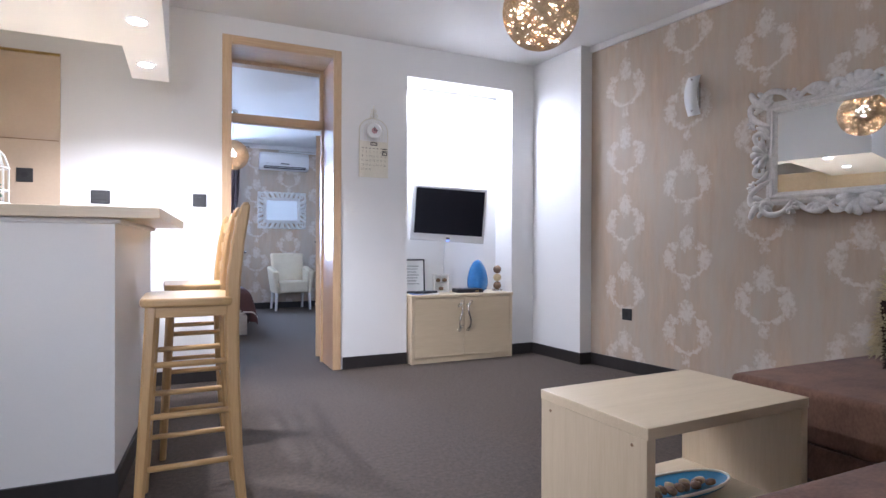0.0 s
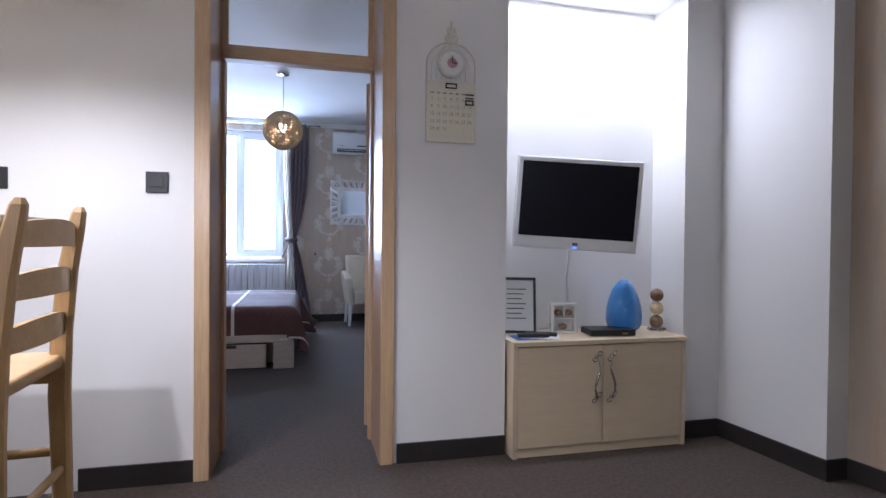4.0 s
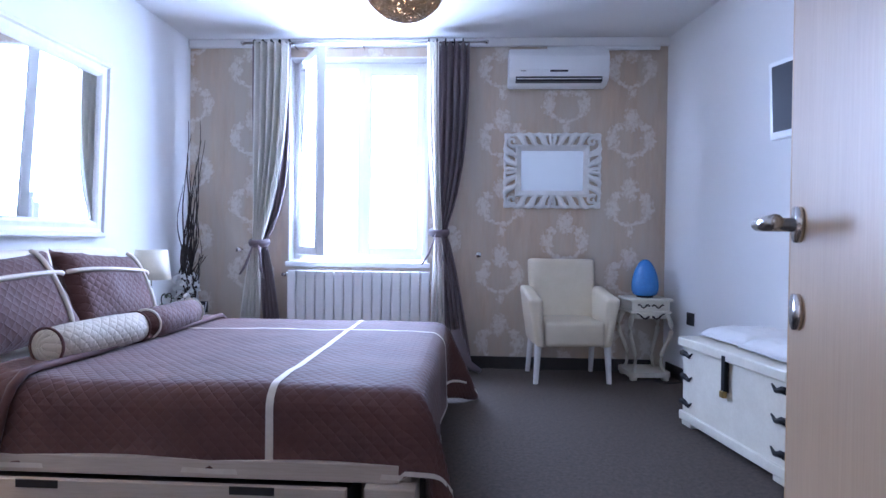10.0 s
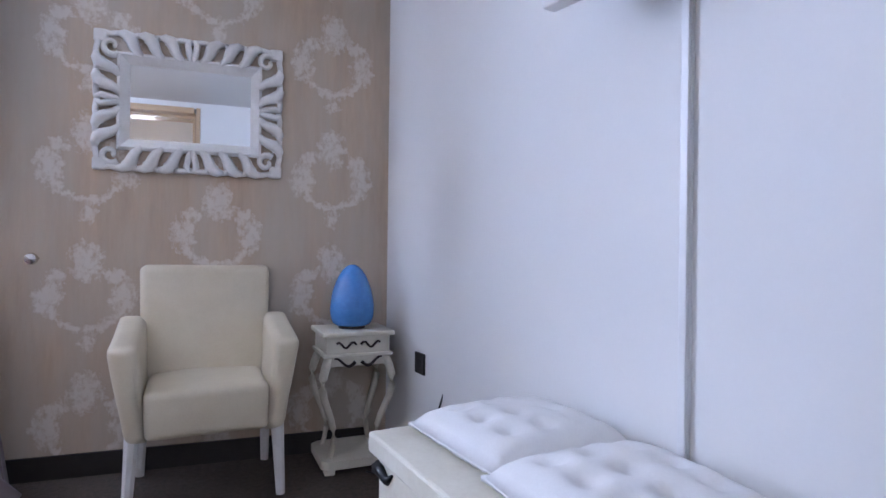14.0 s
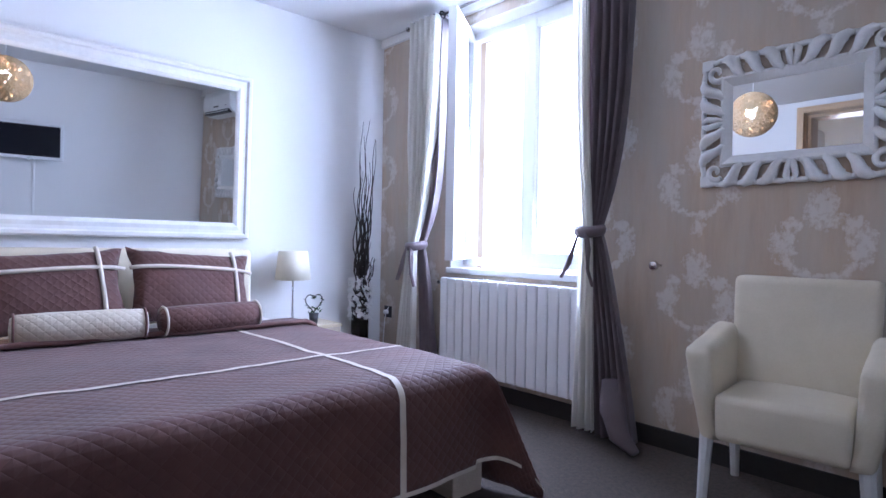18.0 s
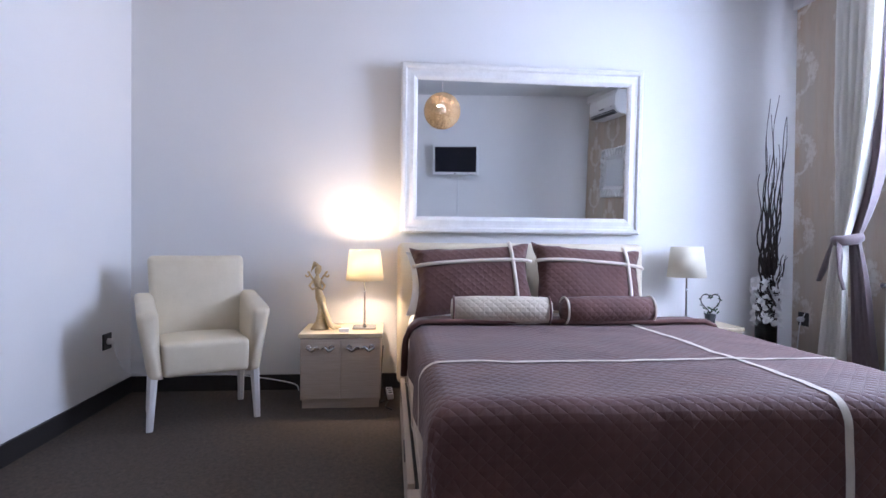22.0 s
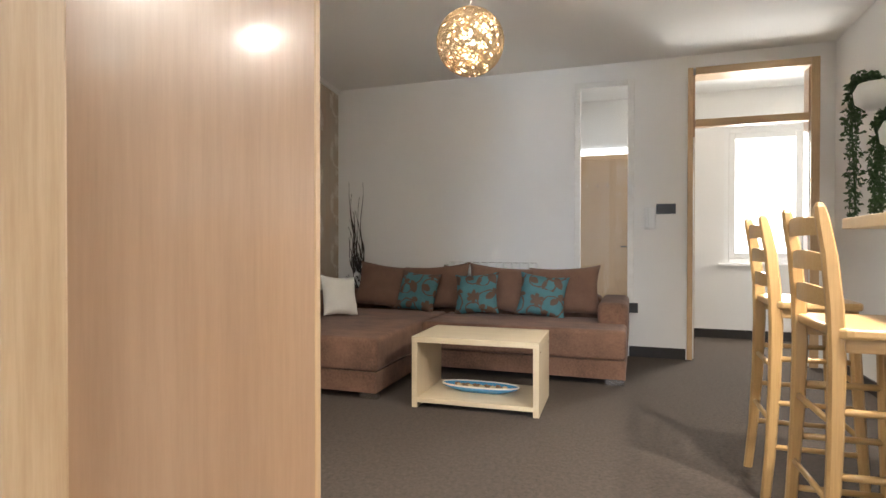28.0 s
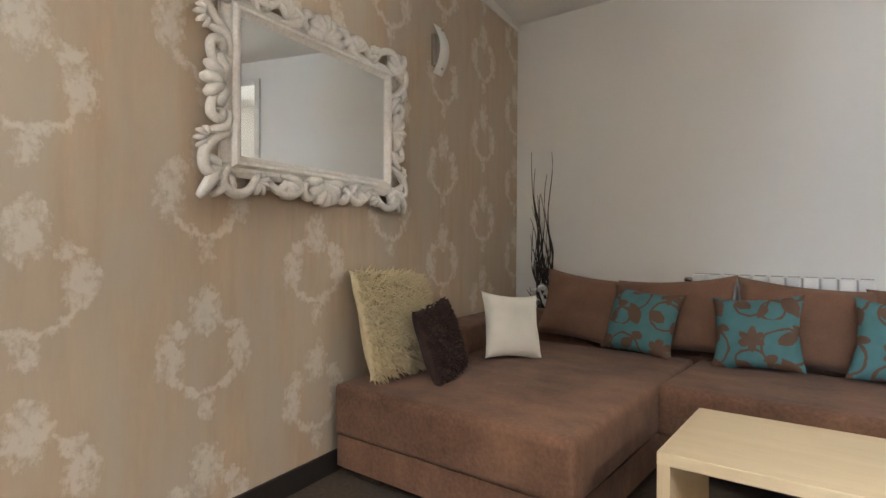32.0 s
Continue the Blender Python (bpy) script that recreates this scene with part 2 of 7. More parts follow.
def fabric_pattern(name, ground, figure):
    """A woven ground with repeating blossoms, leaves and curling stems; x across the cloth, z up it."""
    m, nt, b = nodes_of(name)
    M = lambda op, a, c=None, k=False: math_node(nt, op, a, c, k)
    v = coords(nt, (0.90, 0.90, 0.90))
    bend = nt.nodes.new("ShaderNodeTexNoise")
    bend.inputs["Scale"].default_value, bend.inputs["Detail"].default_value = 14.0, 3.0
    nt.links.new(v, bend.inputs["Vector"])
    ma = nt.nodes.new("ShaderNodeVectorMath")
    ma.operation = "MULTIPLY_ADD"
    nt.links.new(bend.outputs["Color"], ma.inputs[0])
    ma.inputs[1].default_value = (0.035, 0.035, 0.035)
    nt.links.new(v, ma.inputs[2])
    sep, info = nt.nodes.new("ShaderNodeSeparateXYZ"), nt.nodes.new("ShaderNodeObjectInfo")
    nt.links.new(ma.outputs[0], sep.inputs[0])
    tu, tv = 0.31, 0.29
    u = M("MULTIPLY", M("SUBTRACT", M("FLOORED_MODULO", M("ADD", M("DIVIDE", sep.outputs[0], tu), info.outputs["Random"]), 1.0), 0.5), tu)
    w = M("MULTIPLY", M("SUBTRACT", M("FLOORED_MODULO", M("ADD", M("DIVIDE", sep.outputs[2], tv), M("MULTIPLY", info.outputs["Random"], 0.6)), 1.0), 0.5), tv)

    def about(cu, cv):
        return M("SUBTRACT", u, cu), M("SUBTRACT", w, cv)

    def leaf(cu, cv, ru, rv, turn):
        du, dv = about(cu, cv)
        c, s = math.cos(radians(turn)), math.sin(radians(turn))
        a = M("DIVIDE", M("ADD", M("MULTIPLY", du, c), M("MULTIPLY", dv, s)), ru)
        e = M("DIVIDE", M("SUBTRACT", M("MULTIPLY", dv, c), M("MULTIPLY", du, s)), rv)
        return M("SUBTRACT", 1.0, M("ADD", M("MULTIPLY", a, a), M("ABSOLUTE", e)))

    def blossom(cu, cv, r, n):
        du, dv = about(cu, cv)
        d = M("SQRT", M("ADD", M("MULTIPLY", du, du), M("MULTIPLY", dv, dv)))
        lobes = M("MULTIPLY", M("ABSOLUTE", M("SINE", M("MULTIPLY", M("ARCTAN2", dv, du), n / 2))), 0.42)
        return M("SUBTRACT", M("ADD", 0.62, lobes), M("DIVIDE", d, r))

    def stem(cu, cv, r, wide=0.006):
        du, dv = about(cu, cv)
        d = M("SQRT", M("ADD", M("MULTIPLY", du, du), M("MULTIPLY", dv, dv)))
        return M("SUBTRACT", 1.0, M("DIVIDE", M("ABSOLUTE", M("SUBTRACT", d, r)), wide))

    f = blossom(-0.065, 0.055, 0.060, 6)
    for g in (leaf(0.085, -0.075, 0.062, 0.036, -60), leaf(0.075, 0.060, 0.048, 0.030, 40), leaf(-0.105, -0.070, 0.045, 0.028, -35), leaf(-0.020, -0.110, 0.038, 0.022, 70), leaf(0.125, 0.105, 0.036, 0.022, -20), leaf(0.010, -0.030, 0.034, 0.020, 15), stem(0.060, 0.020, 0.085), stem(-0.070, -0.060, 0.070), stem(0.020, -0.100, 0.048)):
        f = M("MAXIMUM", f, g)
    weave = noise_tex(nt, v, 420, 2)
    f = ramp(nt, M("ADD", f, M("MULTIPLY", M("SUBTRACT", weave, 0.5), 0.25)), 0.02, 0.12)
    tone = ramp(nt, noise_tex(nt, v, 9, 4), 0.3, 0.7)
    nt.links.new(mix(nt, f, mix(nt, tone, tuple(c * 0.75 for c in ground), ground), mix(nt, tone, tuple(c * 0.72 for c in figure), figure)), b.inputs["Base Color"])
    b.inputs["Roughness"].default_value = 0.75
    bump(nt, b, weave, 0.2, 0.001)
    return m


def quilt_material(name, color, dark, pitch=0.075):
    """Cloth with diamond quilting pressed in."""
    m, nt, b = nodes_of(name)
    tc = nt.nodes.new("ShaderNodeTexCoord")
    sep = nt.nodes.new("ShaderNodeSeparateXYZ")
    nt.links.new(tc.outputs["UV"], sep.inputs[0])
    M = lambda op, a, c=None, k=False: math_node(nt, op, a, c, k)
    hs = []
    for sign in ("ADD", "SUBTRACT"):
        d = M("DIVIDE", M(sign, sep.outputs[0], sep.outputs[1]), pitch)
        hs.append(M("ABSOLUTE", M("SUBTRACT", M("FLOORED_MODULO", d, 1.0), 0.5)))
    seam = M("SUBTRACT", 1.0, M("MULTIPLY", M("MAXIMUM", hs[0], hs[1]), 2.0), True)
    pad = M("POWER", seam, 0.45)
    v = coords(nt)
    fuzz = noise_tex(nt, v, 300, 3)
    broad = noise_tex(nt, v, 5, 4)
    nt.links.new(mix(nt, ramp(nt, broad, 0.3, 0.7), dark, color), b.inputs["Base Color"])
    b.inputs["Roughness"].default_value, b.inputs["Sheen Weight"].default_value = 0.8, 0.16
    bump(nt, b, M("ADD", pad, M("MULTIPLY", fuzz, 0.10)), 0.55, 0.006)
    return m


def sheer(m, color, amount):
    """Lets part of the light through a cloth."""
    nt = m.node_tree
    tr, mx = nt.nodes.new("ShaderNodeBsdfTranslucent"), nt.nodes.new("ShaderNodeMixShader")
    tr.inputs[0].default_value, mx.inputs[0].default_value = (*color, 1), amount
    nt.links.new(nt.nodes["Principled BSDF"].outputs[0], mx.inputs[1])
    nt.links.new(tr.outputs[0], mx.inputs[2])
    nt.links.new(mx.outputs[0], nt.nodes["Material Output"].inputs[0])


PAPER_DARK, PAPER_LIGHT, PAPER_GREY, PAPER_MOTIF = (0.45, 0.335, 0.235), (0.585, 0.445, 0.318), (0.50, 0.445, 0.365), (0.80, 0.765, 0.71)
WHITE = surface("white_wall_paint", (0.80, 0.79, 0.77), (0.77, 0.76, 0.74), 0.75, 1.5, 90, 0.08, 0.001)
CEILING = surface("ceiling_paint", (0.78, 0.77, 0.75), (0.75, 0.74, 0.72), 0.8, 1.2, 80, 0.06, 0.001)
CARPET = surface("carpet", (0.114, 0.084, 0.062), (0.032, 0.0235, 0.018), 0.95, 48, 150, 1.0, 0.006)
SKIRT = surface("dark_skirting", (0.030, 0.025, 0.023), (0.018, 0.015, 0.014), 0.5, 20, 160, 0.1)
OAK = wood("oak_frame", (0.62, 0.44, 0.26), (0.46, 0.30, 0.16), "z", 0.4, coat=0.25)
OAKX = wood("oak_frame_across", (0.62, 0.44, 0.26), (0.46, 0.30, 0.16), "x", 0.4, coat=0.25)
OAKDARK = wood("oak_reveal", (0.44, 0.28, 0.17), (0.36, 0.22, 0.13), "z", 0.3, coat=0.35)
LEAF = wood("oak_door_leaf", (0.50, 0.36, 0.225), (0.41, 0.28, 0.165), "z", 0.35, 30, coat=0.3)
MAPLE = wood("maple_laminate", (0.66, 0.55, 0.38), (0.57, 0.46, 0.30), "x", 0.4)
MAPLEZ = wood("maple_laminate_upright", (0.64, 0.53, 0.37), (0.55, 0.44, 0.29), "z", 0.4)
ASH = wood("pale_oak_laminate", (0.56, 0.46, 0.36), (0.43, 0.34, 0.26), "x", 0.55)
ASHZ = wood("pale_oak_upright", (0.56, 0.46, 0.36), (0.43, 0.34, 0.26), "y", 0.55)
PINE = wood("varnished_pine", (0.54, 0.35, 0.155), (0.41, 0.25, 0.095), "z", 0.35, coat=0.3)
PINEX = wood("varnished_pine_rail", (0.56, 0.37, 0.165), (0.43, 0.265, 0.10), "y", 0.35, coat=0.3)
WHITEWOOD = surface("white_painted_wood", (0.80, 0.79, 0.76), (0.68, 0.66, 0.62), 0.4, 12, 60, 0.1)
SILVERED = surface("silvered_plaster", (0.84, 0.82, 0.79), (0.64, 0.61, 0.57), 0.3, 30, 120, 0.2, 0.002, coat=0.35)
CREAM = surface("cream_paint", (0.78, 0.74, 0.62), (0.66, 0.61, 0.49), 0.45, 9, 70, 0.12)
IRON = surface("black_iron", (0.02, 0.02, 0.02), (0.01, 0.01, 0.01), 0.5, 30, 90, 0.2, metal=0.6)
CHROME = surface("brushed_steel", (0.62, 0.61, 0.60), (0.52, 0.51, 0.50), 0.25, 30, 200, 0.05, metal=1.0)
BRASS = surface("brass", (0.55, 0.40, 0.16), (0.42, 0.29, 0.10), 0.35, 30, 90, 0.1, metal=1.0)
PLASTICW = surface("white_plastic", (0.80, 0.80, 0.79), (0.76, 0.76, 0.75), 0.35, 6, 60, 0.03)
PLASTICB = surface("black_plastic", (0.018, 0.018, 0.020), (0.012, 0.012, 0.013), 0.4, 20, 90, 0.05)
SCREEN = surface("dark_screen", (0.009, 0.009, 0.015), (0.007, 0.007, 0.012), 0.34, 3, 40, 0.0)
SCREEN.node_tree.nodes["Principled BSDF"].inputs["Specular IOR Level"].default_value = 0.18
LEATHER = surface("cream_leatherette", (0.70, 0.62, 0.47), (0.62, 0.54, 0.39), 0.45, 7, 130, 0.25, 0.002, coat=0.1)
SUEDE = surface("brown_suede", (0.250, 0.131, 0.081), (0.066, 0.032, 0.020), 0.92, 3.4, 60, 0.35, 0.003, stretch=(1, 1.7, 1), sheen=0.06)
SUEDEDARK = surface("brown_suede_cushion", (0.205, 0.110, 0.070), (0.140, 0.072, 0.046), 0.9, 6, 90, 0.3, 0.002, sheen=0.08)
QUILT = quilt_material("quilted_coverlet", (0.126, 0.050, 0.038), (0.086, 0.033, 0.026), 0.052)
QUILTCREAM = quilt_material("quilted_cream", (0.60, 0.53, 0.42), (0.50, 0.43, 0.33), 0.05)
RIBBON = surface("cream_ribbon", (0.70, 0.62, 0.52), (0.60, 0.52, 0.42), 0.6, 30, 200, 0.2)
SHEET = surface("white_cotton", (0.82, 0.81, 0.79), (0.74, 0.73, 0.71), 0.8, 8, 150, 0.2)
CURTAIN = surface("taupe_curtain", (0.215, 0.165, 0.168), (0.150, 0.115, 0.118), 0.7, 10, 180, 0.25, stretch=(1, 1, 0.3), sheen=0.3)
sheer(CURTAIN, (0.36, 0.28, 0.29), 0.3)
CURTAINCREAM = surface("cream_curtain", (0.86, 0.84, 0.79), (0.80, 0.78, 0.72), 0.75, 10, 180, 0.2, stretch=(1, 1, 0.3))
sheer(CURTAINCREAM, (0.92, 0.90, 0.85), 0.6)
TEAL = fabric_pattern("teal_brown_jacquard", (0.065, 0.190, 0.215), (0.125, 0.068, 0.042))
SHAG = surface("cream_shag", (0.74, 0.66, 0.46), (0.58, 0.49, 0.30), 0.9, 40, 120, 0.2)
SHAGDARK = surface("dark_shag", (0.050, 0.026, 0.022), (0.028, 0.014, 0.012), 0.9, 40, 120, 0.2)
SATIN = surface("ivory_satin", (0.80, 0.77, 0.70), (0.72, 0.69, 0.62), 0.45, 8, 140, 0.1, sheen=0.3)
EGG = surface("blue_mottled_glass", (0.060, 0.250, 0.62), (0.040, 0.185, 0.50), 0.12, 18, 60, 0.03, coat=0.6)
FIBRE = surface("wound_fibre", (0.56, 0.42, 0.25), (0.34, 0.23, 0.12), 0.7, 60, 200, 0.2)
TWIG = surface("dark_twig", (0.050, 0.035, 0.030), (0.025, 0.018, 0.016), 0.8, 30, 120, 0.3)
LEAFGREEN = surface("green_leaf", (0.050, 0.110, 0.035), (0.028, 0.065, 0.020), 0.55, 20, 90, 0.1)
SHADECLOTH = surface("cream_lampshade", (0.72, 0.66, 0.52), (0.66, 0.60, 0.46), 0.8, 20, 200, 0.15)
PAPERW = surface("white_paper", (0.80, 0.80, 0.78), (0.75, 0.75, 0.73), 0.7, 5, 60, 0.05)
INK = surface("dark_ink", (0.05, 0.05, 0.055), (0.035, 0.035, 0.04), 0.7, 9, 60, 0)
ROSE = surface("faded_rose_print", (0.42, 0.16, 0.18), (0.55, 0.34, 0.33), 0.6, 30, 90, 0)
BLUEP = surface("blue_card", (0.05, 0.13, 0.42), (0.04, 0.10, 0.34), 0.5, 8, 60, 0)
CERAMIC = surface("blue_white_ceramic", (0.10, 0.36, 0.62), (0.07, 0.28, 0.52), 0.15, 8, 60, 0.02, coat=0.4)
FADED = surface("faded_print", (0.34, 0.29, 0.22), (0.28, 0.24, 0.18), 0.7, 9, 60, 0)
SHELLS = surface("brown_shells", (0.34, 0.21, 0.11), (0.12, 0.070, 0.038), 0.6, 40, 90, 0.2)
FIGURE = surface("ivory_resin", (0.66, 0.53, 0.31), (0.46, 0.34, 0.17), 0.5, 20, 70, 0.15)
SOCKET = surface("graphite_plastic", (0.030, 0.029, 0.030), (0.020, 0.019, 0.020), 0.35, 20, 90, 0.03)
TILE = surface("beige_splashback", (0.55, 0.44, 0.32), (0.50, 0.39, 0.28), 0.3, 3, 60, 0.03)
BRIGHT = glowing("overcast_backdrop", (0.88, 0.95, 1.0), 4.0)
FROST = glowing("frosted_daylight_pane", (0.93, 0.97, 1.0), 1.6)
BULB = glowing("lit_bulb", (1.0, 0.93, 0.80), 45.0)
SPOTGLOW = glowing("lit_spot", (1.0, 0.96, 0.88), 40.0)
LED = glowing("blue_led", (0.05, 0.2, 1.0), 4.0)

MIRROR, _nt, _b = nodes_of("mirror_silver")
_b.inputs["Base Color"].default_value, _b.inputs["Metallic"].default_value, _b.inputs["Roughness"].default_value = (0.86, 0.88, 0.88, 1), 1.0, 0.015
GLASS, _nt, _b = nodes_of("clear_glass")
_b.inputs["Base Color"].default_value, _b.inputs["Roughness"].default_value = (0.97, 0.98, 0.98, 1), 0.0
_b.inputs["Transmission Weight"].default_value, _b.inputs["IOR"].default_value = 1.0, 1.45
SHADELIT, _nt, _b = nodes_of("lit_lampshade")
_b.inputs["Base Color"].default_value = (0.84, 0.76, 0.58, 1)
_b.inputs["Roughness"].default_value, _b.inputs["Transmission Weight"].default_value = 1.0, 0.0
_tr, _mx = _nt.nodes.new("ShaderNodeBsdfTranslucent"), _nt.nodes.new("ShaderNodeMixShader")
_tr.inputs[0].default_value, _mx.inputs[0].default_value = (0.95, 0.86, 0.66, 1), 0.65
_nt.links.new(_b.outputs[0], _mx.inputs[1])
_nt.links.new(_tr.outputs[0], _mx.inputs[2])
_nt.links.new(_mx.outputs[0], _nt.nodes["Material Output"].inputs[0])


# ---- building ----
def mesh_of(bm, material, smooth=False, name="mesh"):
    me = bpy.data.meshes.new(name)
    bmesh.ops.recalc_face_normals(bm, faces=bm.faces)
    bm.to_mesh(me)
    bm.free()
    for f in me.polygons:
        f.use_smooth = smooth
    me.materials.append(material)
    return me


def part(name, bm, material, parent=None, label="", smooth=False, m=None):
    ob = new(name, mesh_of(bm, material, smooth, name))
    if parent:
        ob.parent = parent
    if m is not None:
        ob.matrix_basis = m
    if label:
        ob["label"] = label
    return ob


def thing(name, label, category, m=None, group=""):
    ob = new(name)
    ob.empty_display_size = 0.1
    if m is not None:
        ob.matrix_basis = m
    return tagged(ob, label, category, group)


def box(x0, x1, y0, y1, z0, z1, bev=0.0, seg=2, bm=None):
    bm = bm or bmesh.new()
    vs = [bm.verts.new((x, y, z)) for x in (x0, x1) for y in (y0, y1) for z in (z0, z1)]
    fs = [bm.faces.new([vs[i] for i in q]) for q in ((0, 1, 3, 2), (4, 6, 7, 5), (0, 4, 5, 1), (2, 3, 7, 6), (0, 2, 6, 4), (1, 5, 7, 3))]
    if bev:
        es = {e for f in fs for e in f.edges}
        bmesh.ops.bevel(bm, geom=list(es), offset=bev, segments=seg, affect="EDGES", profile=0.5)
    return bm


def boxes(*rows, bev=0.0):
    bm = bmesh.new()
    for r in rows:
        box(*r, bev=bev, bm=bm)
    return bm


def prism(points, z0, z1, bm=None):
    """An upright prism over a plan."""
    bm = bm or bmesh.new()
    lo, hi = [bm.verts.new((x, y, z0)) for x, y in points], [bm.verts.new((x, y, z1)) for x, y in points]
    n = len(points)
    bm.faces.new(lo[::-1]), bm.faces.new(hi)
    for i in range(n):
        bm.faces.new((lo[i], lo[(i + 1) % n], hi[(i + 1) % n], hi[i]))
    return bm


def lathe(profile, seg=24, bm=None, cx=0.0, cy=0.0):
    """Turns rows of (radius, height) round an upright axis."""
    bm = bm or bmesh.new()
    rings = []
    for r, z in profile:
        if r < 1e-5:
            rings.append([bm.verts.new((cx, cy, z))])
        else:
            rings.append([bm.verts.new((cx + r * math.cos(2 * math.pi * k / seg), cy + r * math.sin(2 * math.pi * k / seg), z)) for k in range(seg)])
    for a, b in zip(rings, rings[1:]):
        for k in range(seg):
            j = (k + 1) % seg
            if len(a) == 1 and len(b) == 1:
                continue
            if len(a) == 1:
                bm.faces.new((a[0], b[j], b[k]))
            elif len(b) == 1:
                bm.faces.new((a[k], a[j], b[0]))
            else:
                bm.faces.new((a[k], a[j], b[j], b[k]))
    for ring, end in ((rings[0], 0), (rings[-1], 1)):
        if len(ring) > 2:
            bm.faces.new(ring if end else ring[::-1])
    return bm


def tube(points, radius, sides=6, bm=None, flat=1.0, closed=False, up=(0, 0, 1)):
    """A tube along points; radius is a number or one for each point; flat squeezes it along the up axis."""
    bm = bm or bmesh.new()
    pts = [Vector(p) for p in points]
    n = len(pts)
    rs = radius if isinstance(radius, (list, tuple)) else [radius] * n
    upv = Vector(up)
    rings = []
    for i, p in enumerate(pts):
        a, b = (pts[(i - 1) % n], pts[(i + 1) % n]) if closed else (pts[max(0, i - 1)], pts[min(n - 1, i + 1)])
        d = (b - a).normalized() if (b - a).length > 1e-9 else Vector((0, 0, 1))
        s = d.cross(upv)
        s = s.normalized() if s.length > 1e-4 else d.orthogonal().normalized()
        w = s.cross(d).normalized()
        rings.append([bm.verts.new(p + (s * math.cos(2 * math.pi * k / sides) + w * flat * math.sin(2 * math.pi * k / sides)) * rs[i]) for k in range(sides)])
    m = n if closed else n - 1
    for i in range(m):
        a, b = rings[i], rings[(i + 1) % n]
        for k in range(sides):
            j = (k + 1) % sides
            bm.faces.new((a[k], a[j], b[j], b[k]))
    if not closed:
        bm.faces.new(rings[0][::-1]), bm.faces.new(rings[-1])
    return bm


def cyl(r, z0, z1, seg=20, cx=0.0, cy=0.0, bm=None):
    return lathe([(r, z0), (r, z1)], seg, bm, cx, cy)


def pillow(w, h, d, bm=None, n=18, pinch=0.12, sag=0.0, ruffle=0.0):
    """A stuffed cushion standing in the xz plane, w wide, h high, d thick, base at z = 0."""
    bm = bm or bmesh.new()
    uv = bm.loops.layers.uv.verify()
    sides = []
    for s in (1, -1):
        grid = []
        for i in range(n + 1):
            row = []
            for j in range(n + 1):
                a, b = 2 * i / n - 1, 2 * j / n - 1
                puff = (max(0, 1 - abs(a) ** 2.6) * max(0, 1 - abs(b) ** 2.6)) ** 0.42
                x = a * w / 2 * (1 - pinch * (1 - abs(b) ** 2) * abs(a) ** 3)
                z = h / 2 + b * h / 2 * (1 - pinch * (1 - abs(a) ** 2) * abs(b) ** 3) - sag * (1 - abs(a)) * (b + 1) / 2
                y = s * d / 2 * puff + 0.012 * noise.noise((x * 7, z * 7, s * 3.0))
                if ruffle:
                    y += ruffle * math.sin(i * 1.9 + j * 1.3) * (abs(a) ** 6 + abs(b) ** 6) * 0.5
                row.append(bm.verts.new((x, y, z)))
            grid.append(row)
        sides.append(grid)
        for i in range(n):
            for j in range(n):
                q = (grid[i][j], grid[i + 1][j], grid[i + 1][j + 1], grid[i][j + 1])
                f = bm.faces.new(q if s < 0 else q[::-1])
                for l in f.loops:
                    l[uv].uv = (l.vert.co.x, l.vert.co.z)
    bmesh.ops.remove_doubles(bm, verts=bm.verts, dist=0.0015)
    a, b = sides
    return bm


def ringed(x0, x1, z0, z1, w, profile, y=0.0):
    """A picture-frame moulding in the xz plane: profile rows are (distance from the outer edge 0..w, height out of the wall)."""
    bm = bmesh.new()
    loops = []
    for d, h in profile:
        loops.append([bm.verts.new(p) for p in ((x0 + d, y - h, z0 + d), (x1 - d, y - h, z0 + d), (x1 - d, y - h, z1 - d), (x0 + d, y - h, z1 - d))])
    for a, b in zip(loops, loops[1:]):
        for k in range(4):
            bm.faces.new((a[k], a[(k + 1) % 4], b[(k + 1) % 4], b[k]))
    return bm


def post(rows):
    """An upright timber of rounded rectangular section; rows of (x, y, z, width along x, depth along y)."""
    bm = bmesh.new()
    rings = []
    for x, y, z, wx, wy in rows:
        a, b, c = wx / 2, wy / 2, min(wx, wy) * 0.28
        out = [(a, b - c), (a - c, b), (c - a, b), (-a, b - c), (-a, c - b), (c - a, -b), (a - c, -b), (a, c - b)]
        rings.append([bm.verts.new((x + u, y + v, z)) for u, v in out])
    for lo, hi in zip(rings, rings[1:]):
        for k in range(8):
            bm.faces.new((lo[k], lo[(k + 1) % 8], hi[(k + 1) % 8], hi[k]))
    bm.faces.new(rings[0][::-1])
    bm.faces.new(rings[-1])
    return bm


# ---- the plan ----
SKEW = 8.5
H1, H2 = 2.83, 2.745          # ceilings: living room, bedroom
YE, YL, YB, YW = -0.30, 4.72, 5.28, 9.855   # end wall, partition's two faces, window wall
XB = -1.72                   # bed wall


def xp(y):
    """The party wall's room face."""
    return 3.76 - y * 0.1495


def wall_pose(y, z=0.0, out=0.0):
    """A pose on the party wall at y: local x runs along the wall (to smaller y), local -y points into the room."""
    return pose(xp(y), y, z, 0, 0, -90 + SKEW) @ pose(0, -out, 0)


def structure(ob, label, category):
    return tagged(ob, label, category, kind="structure")


bm = bmesh.new()
prism([(-2.75, -2.2), (4.4, -2.2), (4.4, 10.2), (-2.75, 10.2)], -0.12, 0.0, bm)
structure(part("floor", bm, CARPET), "dark grey-brown short-pile carpet floor", "floor")

